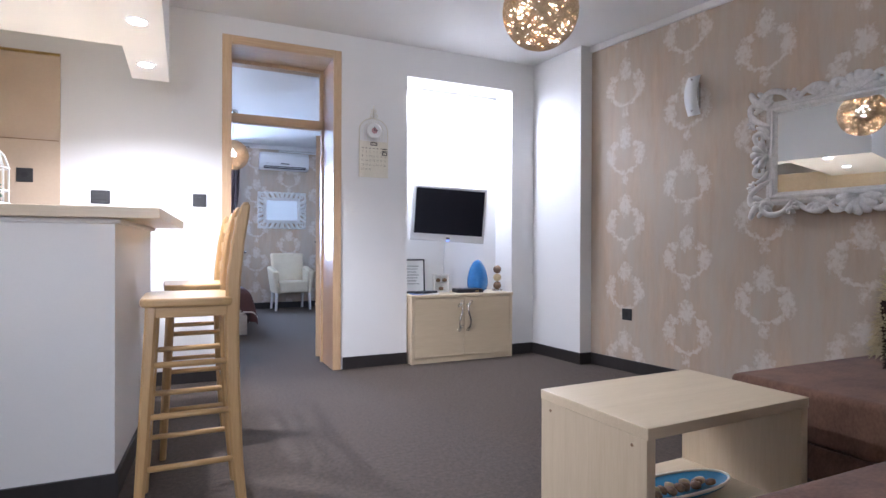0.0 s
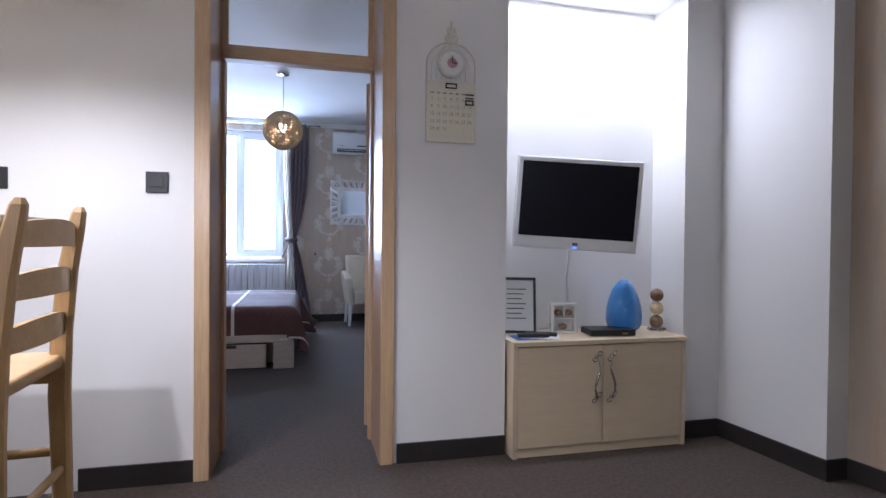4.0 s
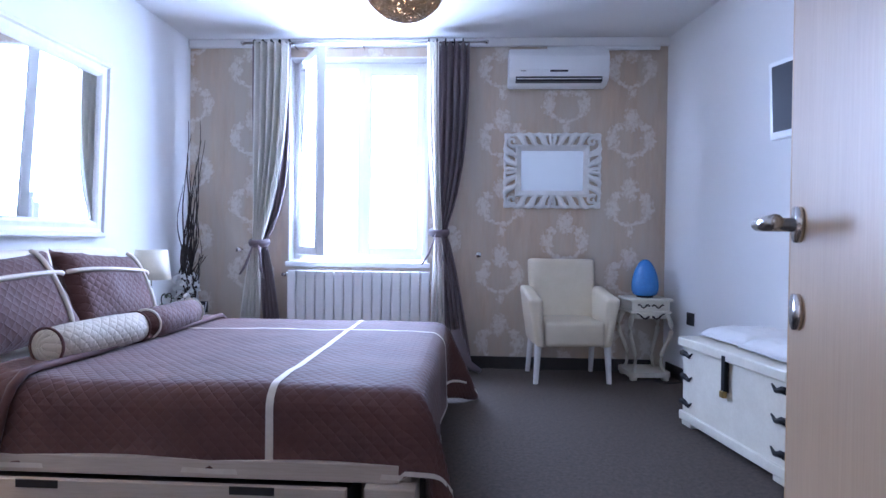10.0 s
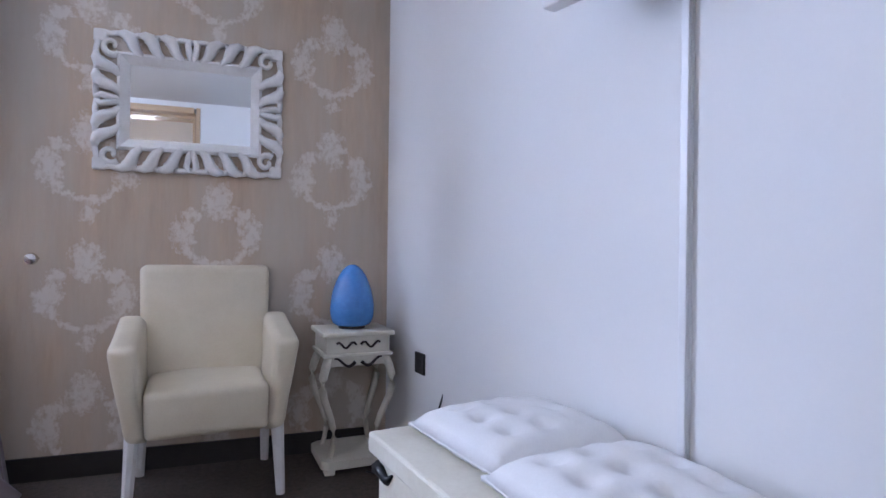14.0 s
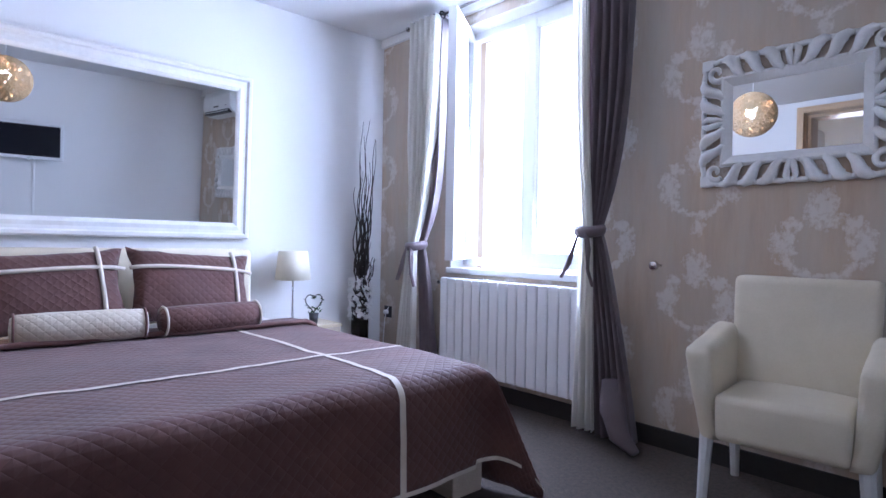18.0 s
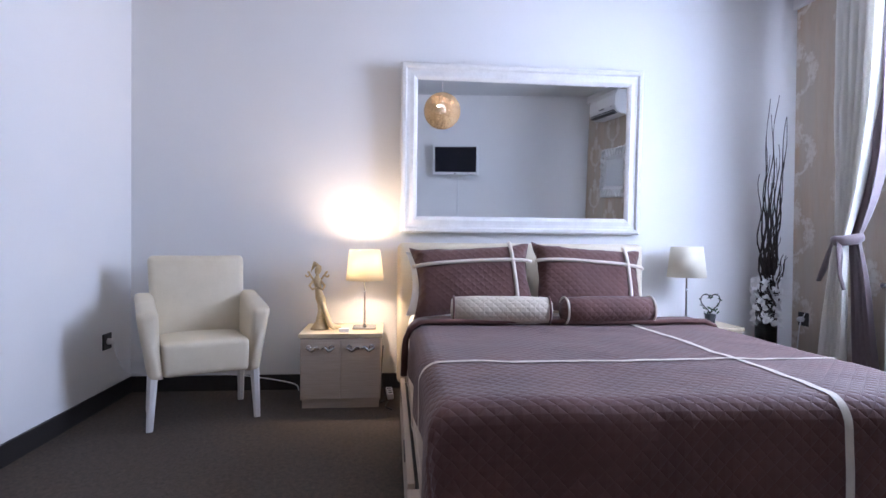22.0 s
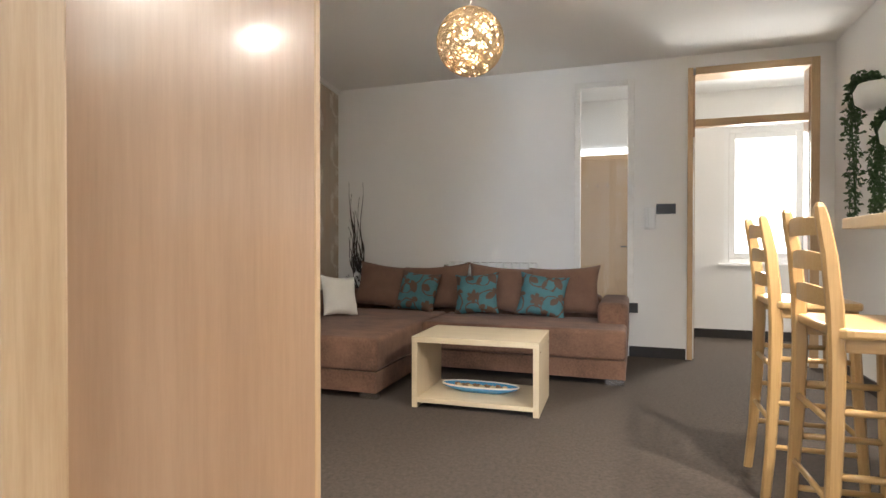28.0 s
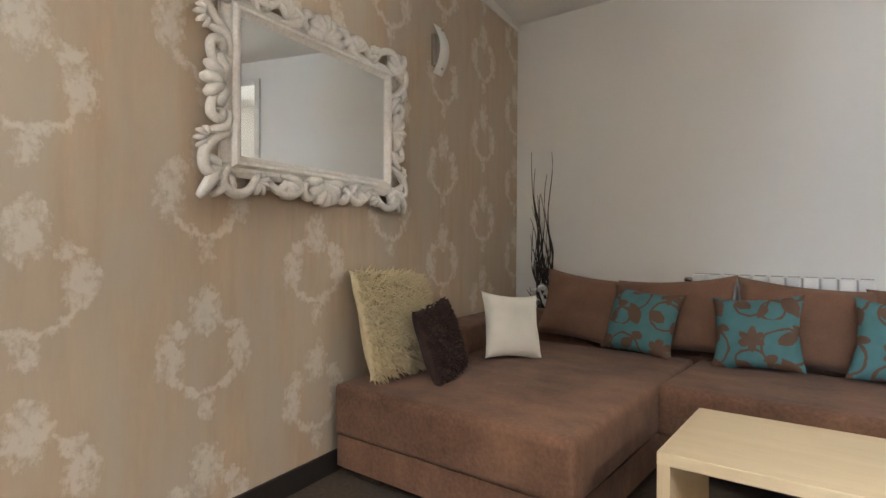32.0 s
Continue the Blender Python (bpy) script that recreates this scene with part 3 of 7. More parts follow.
# partition between the rooms, with the doorway and the niche
bm = boxes((-2.6, 0.131, YL, YB, 0, H1), (0.131, 1.017, YL, YB, 2.668, H1), (1.017, 1.64, YL, YB, 0, H1), (1.64, 2.73, YL, YB, 2.556, H1), (1.64, 2.73, YL + 0.31, YB, 0, 2.556), (2.73, 3.3, YL, YB, 0, H1))
structure(part("wall_north", bm, WHITE), "white painted wall between living room and bedroom with a lit niche", "wall")
# chimney breast against the party wall
PX, PY = 3.03, 4.06
bm = prism([(PX, PY), (xp(PY) + 0.05, PY), (xp(4.75) + 0.05, 4.75), (2.975, 4.75)], 0, H1)
structure(part("wall_pilaster", bm, WHITE), "white painted pilaster in the corner", "wall")

# party wall, papered in the living room and painted in the bedroom; x along the wall
L1 = 4.73 / math.cos(radians(SKEW))
PAPER = wallpaper_material(1.14, 0.57, -3.17, 0.385)
wp = part("wall_east", box(-L1, 0.5, 0.0, 0.2, 0, H1), PAPER, m=wall_pose(0.0))
structure(wp, "taupe wallpaper wall with pale brushed wreaths", "wall")
bm = box(-10.4, -5.25, 0.0, 0.2, 0, H1)
structure(part("wall_east_bedroom", bm, WHITE, m=wall_pose(0.0)), "white painted bedroom wall", "wall")

# end wall with the hall door and the narrow window
DX0, DX1 = -0.913, 0.102
NX0, NX1, NZ0 = 0.59, 1.153, 0.42
bm = boxes((-1.05, DX0, YE - 0.2, YE, 0, H1), (DX0, DX1, YE - 0.2, YE, 2.70, H1), (DX1, NX0, YE - 0.2, YE, 0, H1), (NX0, NX1, YE - 0.2, YE, 2.662, H1), (NX0, NX1, YE - 0.2, YE, 0, NZ0), (NX1, 4.2, YE - 0.2, YE, 0, H1))
structure(part("wall_south", bm, WHITE), "white painted living room wall with a door and a narrow window", "wall")
# wall beside the kitchen, and the kitchen's own walls
structure(part("wall_west", boxes((-1.25, -1.05, YE - 0.2, 2.48, 0, H1)), WHITE), "white painted wall beside the hall door", "wall")
structure(part("wall_kitchen", boxes((-2.75, -2.6, 2.3, YL, 0, H1), (-2.6, -1.25, 2.3, 2.48, 0, H1)), WHITE), "white kitchen wall", "wall")
ZS = 2.10
structure(part("soffit", boxes((-2.6, -0.46, 2.64, 3.49, ZS, H1), (-0.46, -0.25, 2.64, 4.12, ZS, H1)), WHITE), "white dropped ceiling over the kitchen with recessed spots", "soffit")
# bedroom walls
structure(part("wall_bed", boxes((XB - 0.2, XB, YB - 0.1, YW + 0.35, 0, H1)), WHITE), "white painted wall behind the bed", "wall")
WX0, WX1, WZ0, WZ1 = -0.86, 0.33, 0.86, 2.60
PAPER2 = wallpaper_material(1.06, 0.57, 2.0, 0.21)
bm = boxes((XB - 0.1, WX0, YW, YW + 0.35, 0, H1), (WX1, 2.6, YW, YW + 0.35, 0, H1), (WX0, WX1, YW, YW + 0.35, 0, WZ0), (WX0, WX1, YW, YW + 0.35, WZ1, H1))
structure(part("wall_window", bm, PAPER2), "taupe wallpaper wall with pale wreaths round the window", "wall")
structure(part("window_reveal", boxes((WX0 - 0.001, WX0 + 0.012, YW, YW + 0.28, WZ0, WZ1), (WX1 - 0.012, WX1 + 0.001, YW, YW + 0.28, WZ0, WZ1), (WX0, WX1, YW, YW + 0.28, WZ1 - 0.012, WZ1 + 0.001)), WHITE), "white plastered window reveal", "reveal")
# ceilings
structure(part("ceiling", box(-2.75, 4.2, YE - 0.2, YL, H1, H1 + 0.1), CEILING), "white living room ceiling", "ceiling")
structure(part("ceiling_bedroom", box(-1.9, 3.0, YB, YW + 0.3, H2, H2 + 0.2), CEILING), "white bedroom ceiling", "ceiling")
structure(part("ceiling_doorway", box(0.131, 1.032, YL + 0.02, YB - 0.02, 2.672, 2.70), WHITE), "white head of the doorway", "ceiling")
# hall
HY = -1.75
bm = boxes((-1.9, -1.22, HY - 0.15, HY, 0, H1), (-1.22, -0.376, HY - 0.15, HY, 0, 0.86), (-1.22, -0.376, HY - 0.15, HY, 2.40, H1), (-0.376, 2.5, HY - 0.15, HY, 0, H1), (-1.9, -1.75, HY, YE - 0.2, 0, H1), (2.35, 2.5, HY, YE - 0.2, 0, H1))
structure(part("wall_hall", bm, WHITE), "white hall wall", "wall")
structure(part("ceiling_hall", box(-1.9, 2.5, HY - 0.15, YE - 0.2, H1, H1 + 0.1), CEILING), "white hall ceiling", "ceiling")


def run_skirting(name, rows):
    bm = bmesh.new()
    for x0, x1, y0, y1 in rows:
        box(x0, x1, y0, y1, 0.0, 0.10, bm=bm)
    return structure(part(name, bm, SKIRT), "dark brown skirting board", "skirting")


run_skirting("baseboard", [(-0.37, 0.104, YL - 0.013, YL), (1.06, 1.64, YL - 0.013, YL), (2.73, 2.97, YL - 0.013, YL), (1.653, 2.717, YL + 0.297, YL + 0.31),
                           (DX1 + 0.03, 0.63, YE, YE + 0.013), (1.1, 3.7, YE, YE + 0.013), (-1.05, -1.037, 0.0, 2.48)])
run_skirting("baseboard_bedroom", [(XB, 0.085, YB, YB + 0.013), (1.09, 2.85, YB, YB + 0.013), (XB, XB + 0.013, YB, YW), (XB, 2.2, YW - 0.013, YW)])
run_skirting("baseboard_hall", [(-1.75, 2.35, HY, HY + 0.013)])
structure(part("baseboard_east", boxes((-PY / math.cos(radians(SKEW)), 0.32, -0.013, 0, 0, 0.10), (-9.9, -5.33, -0.013, 0, 0, 0.10)), SKIRT, m=wall_pose(0.0)), "dark brown skirting board", "skirting")
bm = prism([(PX - 0.013, PY - 0.013), (xp(PY), PY - 0.013), (xp(PY), PY), (PX, PY), (2.977, 4.707), (2.964, 4.707)], 0, 0.10)
structure(part("baseboard_pilaster", bm, SKIRT), "dark brown skirting board", "skirting")
# cornice strips at the top of the papered walls
structure(part("trim", boxes((-PY / math.cos(radians(SKEW)), 0.32, -0.03, 0.0, H1 - 0.055, H1), bev=0.008), WHITE, m=wall_pose(0.0)), "white cornice strip over the wallpaper", "cornice")
structure(part("trim_bedroom", boxes((XB, 2.3, YW - 0.035, YW, 2.675, H2), bev=0.008), WHITE), "white cornice strip over the wallpaper", "cornice")


# ---- doors and windows ----
def doorway(name, x0, x1, y0, y1, top, bar, label):
    """A timber door frame with a transom: outer x0..x1, wall faces y0..y1, transom bar's height."""
    d = structure(new(name), label, "door")
    d.matrix_basis = pose(x0, y0, 0)
    w, dep, t = x1 - x0, y1 - y0, 0.068
    cut = min(0.11, dep * 0.3)
    for a, b, n in ((0, t, "casing"), (w - t, w, "casing")):
        for yy in (-0.018, dep):
            a = a + 0.022 if a > 0 and yy > 0 else a
            part(n, box(a, b, yy, yy + 0.018, 0, top, bev=0.004), OAK, d)
    for yy in (-0.018, dep):
        part("casing_head", box(t, w - t, yy, yy + 0.018, top - t, top, bev=0.004), OAKX, d)
    for a, b, c, e in ((t - 0.02, t, t - 0.02, t - 0.014), (w - t, w - t + 0.034, w - t + 0.026, w - t + 0.034)):
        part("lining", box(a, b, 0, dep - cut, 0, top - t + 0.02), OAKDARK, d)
        part("rebate", box(c, e, dep - cut, dep, 0, top - t + 0.02), OAK, d)
        part("seal", box(min(a, b) + 0.004, max(a, b) - 0.004, dep - cut, dep - cut + 0.008, 0, 2.08), PLASTICW, d, "pale rubber seal")
    part("lining_head", box(t, w - t, 0, dep, top - t, top - t + 0.02), OAKX, d)
    return d, w, dep, t


d, w, dep, t = doorway("door_1", 0.106, 1.042, YL, YB, 2.68, 2.12, "oak door frame with a glazed transom, door open")
for a in (t, w - t - 0.016):
    part("stop", box(a, a + 0.016, 0.36, 0.41, 0, 2.08, bev=0.003), OAK, d)
part("transom_bar", box(t, w - t, 0.34, 0.42, 2.08, 2.155, bev=0.004), OAKX, d)
part("transom_frame", boxes((t, t + 0.03, 0.36, 0.40, 2.155, 2.612), (w - t - 0.03, w - t, 0.36, 0.40, 2.155, 2.612), (t + 0.03, w - t - 0.03, 0.36, 0.40, 2.582, 2.612)), OAK, d)
pane = part("pane", box(t + 0.03, w - t - 0.03, 0.377, 0.382, 2.155, 2.582), GLASS, d)
pane.visible_shadow = False
part("strike_plate", box(t - 0.0145, t - 0.0115, 0.44, 0.465, 0.95, 1.15), CHROME, d, "steel strike plate")


def lever(parent, x, z, y, s, toward):
    """A lever handle with its two round roses; s: which side of the leaf, toward: which way the lever points along x."""
    bm = bmesh.new()
    tube([(x, y, z), (x, y + s * 0.008, z)], 0.026, 20, bm)
    part("rose", bm, CHROME, parent, "round steel rose", True)
    part("rose", tube([(x, y, z - 0.125), (x, y + s * 0.008, z - 0.125)], 0.026, 20), CHROME, parent, "round steel lock rose", True)
    pts = [(x, y + s * 0.006, z), (x, y + s * 0.045, z), (x + toward * 0.012, y + s * 0.055, z), (x + toward * 0.12, y + s * 0.055, z)]
    part("lever", tube(pts, 0.010, 12), CHROME, parent, "brushed steel lever handle", True)


LEAFDOOR = thing("door_leaf", "open light oak veneer door with steel lever handles", "door", pose(0.996, YB + 0.016, 0.012, 0, 0, 73))
part("panel", box(0, 0.77, 0, 0.04, 0, 2.06, bev=0.002), LEAF, LEAFDOOR)
part("edge_strip", box(0.7705, 0.776, 0.0, 0.04, 0, 2.06), OAK, LEAFDOOR, "oak edge lipping")
lever(LEAFDOOR, 0.71, 1.074, 0.04, 1, -1)
lever(LEAFDOOR, 0.71, 1.074, 0.0, -1, -1)
part("lock_plate", box(0.776, 0.7775, 0.010, 0.030, 0.95, 1.14), CHROME, LEAFDOOR, "steel lock plate")
for z in (0.22, 1.80):
    part("hinge", cyl(0.008, z, z + 0.09, 12, -0.004, -0.004), BRASS, LEAFDOOR, "brass hinge", True)

d, w, dep, t = doorway("door_2", DX0 - 0.02, DX1 + 0.02, YE - 0.2, YE, 2.712, 2.2, "oak hall door frame with a glazed transom, no leaf in view")
part("transom_bar", box(t, w - t, 0.10, 0.18, 2.17, 2.24, bev=0.004), OAKX, d)
pane = part("pane", box(t, w - t, 0.137, 0.142, 2.24, 2.644), GLASS, d)
pane.visible_shadow = False

nw = structure(new("window_2"), "tall narrow fixed window in a white frame", "window")
fr = 0.06
for r in ((NX0, NX0 + fr, NZ0, 2.662), (NX1 - fr, NX1, NZ0, 2.662)):
    part("window_frame", box(r[0], r[1], YE - 0.03, YE + 0.018, r[2], r[3], bev=0.006), WHITEWOOD, nw)
for r in ((NZ0, NZ0 + fr), (2.662 - fr, 2.662)):
    part("window_frame", box(NX0 + fr, NX1 - fr, YE - 0.03, YE + 0.018, r[0], r[1], bev=0.006), WHITEWOOD, nw)
pane = part("pane", box(NX0 + fr, NX1 - fr, YE - 0.012, YE - 0.008, NZ0 + fr, 2.662 - fr), GLASS, nw)
pane.visible_shadow = False


def casement(name, x0, x1, z0, z1, y, label, mat):
    """A two-light white window in the opening; returns the thing."""
    wdw = structure(new(name), label, "window")
    f = 0.055
    for a, b in ((x0, x0 + f), (x1 - f, x1)):
        part("window_frame", box(a, b, y, y + 0.07, z0, z1, bev=0.006), mat, wdw)
    for a, b in ((z0, z0 + f), (z1 - f, z1)):
        part("window_frame", box(x0 + f, x1 - f, y, y + 0.07, a, b, bev=0.006), mat, wdw)
    return wdw


def sash(parent, x0, x1, z0, z1, y0, m=None, name="sash"):
    s = new(name)
    s.parent = parent
    s.empty_display_size = 0.1
    if m is not None:
        s.matrix_basis = m
    f = 0.065
    bm = boxes((x0, x0 + f, y0, y0 + 0.06, z0, z1), (x1 - f, x1, y0, y0 + 0.06, z0, z1), (x0 + f, x1 - f, y0, y0 + 0.06, z0, z0 + f), (x0 + f, x1 - f, y0, y0 + 0.06, z1 - f, z1), bev=0.006)
    part("sash_frame", bm, PLASTICW, s)
    p = part("pane", box(x0 + f, x1 - f, y0 + 0.025, y0 + 0.035, z0 + f, z1 - f), GLASS, s)
    p.visible_shadow = False
    return s


win = casement("window_1", WX0 + 0.012, WX1 - 0.012, WZ0 + 0.03, WZ1 - 0.012, YW + 0.12, "white plastic double window, one sash open inward", PLASTICW)
mid = (WX0 + WX1) / 2
part("mullion", box(mid - 0.03, mid + 0.03, YW + 0.12, YW + 0.19, WZ0 + 0.085, WZ1 - 0.067, bev=0.006), PLASTICW, win)
sash(win, mid + 0.02, WX1 - 0.05, WZ0 + 0.07, WZ1 - 0.05, YW + 0.11)
sw = WX1 - 0.05 - mid - 0.02
op = sash(win, 0, 0.58, 0, WZ1 - WZ0 - 0.10, 0, pose(WX0 + 0.04, YW + 0.11, WZ0 + 0.075, 0, 0, -57.5))
part("handle", tube([(sw - 0.03, 0.06, 0.75), (sw - 0.03, 0.10, 0.75), (sw - 0.03, 0.105, 0.64)], 0.009, 10), PLASTICW, op, "white window handle", True)
part("window_sill", box(WX0 - 0.02, WX1 + 0.02, YW - 0.025, YW + 0.14, WZ0 - 0.03, WZ0 + 0.012, bev=0.008), PLASTICW, win, "white window board")
bd = part("backdrop", box(-5, 5, 13, 13.1, -2, 7), BRIGHT)
tagged(bd, "white overcast daylight outside the window", "sky", kind="structure")

hw = casement("window_3", -1.22, -0.376, 0.86, 2.40, HY - 0.10, "white hall window with frosted panes", PLASTICW)
s3 = sash(hw, -1.165, -0.431, 0.915, 2.345, HY - 0.09)
part("frosted_pane", box(-1.10, -0.496, HY - 0.05, HY - 0.045, 0.98, 2.28), FROST, hw, "bright frosted glass")
part("window_sill", box(-1.27, -0.32, HY - 0.02, HY + 0.06, 0.83, 0.86, bev=0.005), PLASTICW, hw)
hd = thing("hall_door", "closed light oak door with coat hooks under a bright transom", "door", pose(0.35, HY, 0))
part("panel", box(0, 1.35, 0.0, 0.04, 0, 2.1), LEAF, hd)
part("transom_pane", box(0.0, 1.35, 0.005, 0.03, 2.16, 2.24), FROST, hd, "bright transom glass")
part("head", box(-0.03, 1.38, 0, 0.05, 2.1, 2.16, bev=0.004), OAKX, hd)
for k in range(3):
    part("coat_hook", tube([(0.55 + 0.12 * k, 0.04, 1.78), (0.55 + 0.12 * k, 0.08, 1.77), (0.55 + 0.12 * k, 0.09, 1.80)], 0.008, 8), CHROME, hd, "steel coat hook", True)
part("lever", tube([(0.28, 0.04, 1.05), (0.28, 0.09, 1.05), (0.40, 0.09, 1.05)], 0.01, 10), CHROME, hd, "steel lever handle", True)


# ---- furniture: bedroom ----
def cloth(x0, x1, y0, y1, z, hang, r=0.06, step=0.05, flare=0.10, wave=0.012, seed=0.0):
    """A spread over a box top: returns f(p, q) -> point for cloth coordinates past the edges by up to hang = (x-, x+, y-, y+)."""
    def side(d):
        # arc round the edge and then down: (outwards, down)
        if d <= 0:
            return 0.0, 0.0
        a = d / r
        if a < math.pi / 2:
            return r * math.sin(a), r * (1 - math.cos(a))
        return r + flare * (d - r * math.pi / 2) ** 1.4, r + d - r * math.pi / 2

    def f(p, q):
        dx, sx = (x0 + r - p, -1) if p < x0 + r else ((p - x1 + r, 1) if p > x1 - r else (0, 0))
        dy, sy = (y0 + r - q, -1) if q < y0 + r else ((q - y1 + r, 1) if q > y1 - r else (0, 0))
        ox, fx = side(dx)
        oy, fy = side(dy)
        px, py = min(max(p, x0 + r), x1 - r) + sx * ox, min(max(q, y0 + r), y1 - r) + sy * oy
        fall = max(fx, fy) if not (fx and fy) else (fx ** 3 + fy ** 3) ** (1 / 3) * 0.95
        k = min(1.0, fall / 0.2)
        px += sx * k * wave * math.sin(q * 9 + seed) + sx * ((0.45 if sy > 0 else 0.30) * min(fx, fy))
        py += sy * k * wave * math.sin(p * 9 + seed * 2) + (0.25 * min(fx, fy) if sy > 0 else 0)
        zz = z - fall + 0.010 * noise.noise((p * 2.2, q * 2.2, seed)) + 0.004 * noise.noise((p * 9, q * 9, seed))
        return Vector((px, py, max(0.012, zz)))
    return f


def cloth_mesh(f, p0, p1, q0, q1, step=0.04):
    bm = bmesh.new()
    uv = bm.loops.layers.uv.verify()
    n, m = max(1, round((p1 - p0) / step)), max(1, round((q1 - q0) / step))
    grid = [[(bm.verts.new(f(p0 + (p1 - p0) * i / n, q0 + (q1 - q0) * j / m)), (p0 + (p1 - p0) * i / n, q0 + (q1 - q0) * j / m)) for j in range(m + 1)] for i in range(n + 1)]
    for i in range(n):
        for j in range(m):
            c = (grid[i][j], grid[i + 1][j], grid[i + 1][j + 1], grid[i][j + 1])
            fc = bm.faces.new([v for v, _ in c])
            for l, (_, q) in zip(fc.loops, c):
                l[uv].uv = q
    return bm


def solid(ob, t=0.008, offset=-1):
    md = ob.modifiers.new("thickness", "SOLIDIFY")
    md.thickness, md.offset = t, offset
    return ob


bed = thing("bed", "double bed with pale oak drawer base and padded headboard", "bed")
part("headboard", box(-1.66, -1.56, 7.00, 8.66, 0.06, 0.985, bev=0.04, seg=4), LEATHER, bed, "cream padded headboard", True)
part("mattress", box(-1.56, 0.44, 7.10, 8.70, 0.27, 0.51, bev=0.06, seg=4), SHEET, bed, "white sheeted mattress", True)
part("side_rail", box(-1.56, 0.46, 7.05, 7.085, 0.225, 0.29, bev=0.004), ASH, bed)
part("side_rail", box(-1.56, 0.46, 8.715, 8.75, 0.225, 0.29, bev=0.004), ASH, bed)
part("foot_rail", box(0.46, 0.495, 7.07, 8.70, 0.10, 0.285, bev=0.004), ASHZ, bed)
for y in (7.01, 8.60):
    part("leg", box(0.345, 0.52, y, y + 0.17, 0, 0.225, bev=0.005), ASH, bed)
part("drawer_rail", box(-1.56, 0.33, 7.30, 7.32, 0.0, 0.225), ASH, bed)
dr = part("drawer", box(-1.10, 0.285, 7.015, 7.04, 0.015, 0.215, bev=0.003), ASH, bed)
# dark slips on the drawer face paint the shade inside the cut-outs
for a, b in ((-0.115, 0.040), (-0.87, -0.72)):
    part("finger_pull_shade", prism([(a, 7.0115), (b, 7.0115), (b, 7.0148), (a, 7.0148)], 0.188, 0.2153), SKIRT, dr, "finger pull, shade of its cut-out put on as a dark slip")
# near-black block that darkens the space behind the drawer front
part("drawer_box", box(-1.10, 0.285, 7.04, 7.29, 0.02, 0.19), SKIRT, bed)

# the spread hangs shorter towards the doors and lower towards the window
SX0, SX1, SY0, SY1, SZ = -1.18, 0.55, 7.065, 8.79, 0.54
spread = cloth(SX0, SX1, SY0, SY1, SZ, None, r=0.08, seed=1.7, flare=0.03)
cov = thing("bedspread", "brown quilted bedspread with cream ribbon bands on the bed", "bedspread")
HN, HF, HX = 0.265, 0.50, 0.39


def lifted(h):
    """The spread's surface moved out along its own normal."""
    def f(p, q):
        e = 0.012
        c = spread(p, q)
        n = (spread(p + e, q) - spread(p - e, q)).cross(spread(p, q + e) - spread(p, q - e))
        return c + (n.normalized() if n.length > 1e-9 else Vector((0, 0, 1))) * h
    return f


solid(part("quilt", cloth_mesh(spread, SX0 + 0.08, SX1 + HX, SY0 - HN, SY1 + HF, 0.03), QUILT, cov, "", True), 0.010)


def band(p0, p1, q0, q1):
    part("ribbon", cloth_mesh(lifted(0.004), p0, p1, q0, q1, 0.0125), RIBBON, cov, "cream ribbon band", True)


band(-0.010, 0.017, SY0 - HN, SY1 + HF)
band(SX0 + 0.02, SX1 + HX, 8.290, 8.317)
band(SX0 + 0.02, SX1 + HX, SY0 - HN, SY0 - HN + 0.018)
band(SX0 + 0.02, SX1 + HX, SY1 + HF - 0.018, SY1 + HF)
band(SX1 + HX - 0.018, SX1 + HX, SY0 - HN, SY1 + HF)
# turned back towards the pillows, the cream reverse showing at the side
turn = lifted(0.022)
flap = lambda p, q: turn(p - max(0.0, SY0 - q) * 0.20, q)
solid(part("turned_flap", cloth_mesh(flap, -1.10, -0.93, SY0 - HN + 0.015, SY1 + 0.20, 0.03), QUILT, cov, "quilt turned back", True), 0.012)
part("reverse_side", cloth_mesh(lifted(0.006), SX0 + 0.05, -0.98, SY0 - HN - 0.01, SY0 + 0.10, 0.03), QUILTCREAM, cov, "cream quilted reverse", True)
fold = lifted(0.020)
part("turned_edge", tube([tuple(fold(-0.925 - max(0.0, SY0 - q) * 0.20, q)) for q in [SY0 - HN + 0.02 + 0.05 * k for k in range(44)]], 0.019, 8, flat=0.8), QUILT, cov, "rolled turn-down", True)
part("ribbon", tube([tuple(lifted(0.042)(-0.925 - 0.02 * k, 8.303)) for k in range(10)], 0.013, 6, flat=0.3), RIBBON, cov, "cream ribbon band", True)
ws = cloth(-1.60, -0.6, 7.075, 8.74, 0.525, None, r=0.06, seed=4.0, flare=0.03)
sheet_ = thing("bed_sheet", "rumpled white cotton sheet at the head of the bed", "bed sheet")
solid(part("cloth", cloth_mesh(lambda p, q: ws(p, q) + Vector((0, 0, 0.012 * noise.noise((p * 6, q * 6, 2.0)))), -1.54, -0.95, 7.075 - 0.21, 8.74 + 0.18, 0.035), SHEET, sheet_, "", True), 0.005)


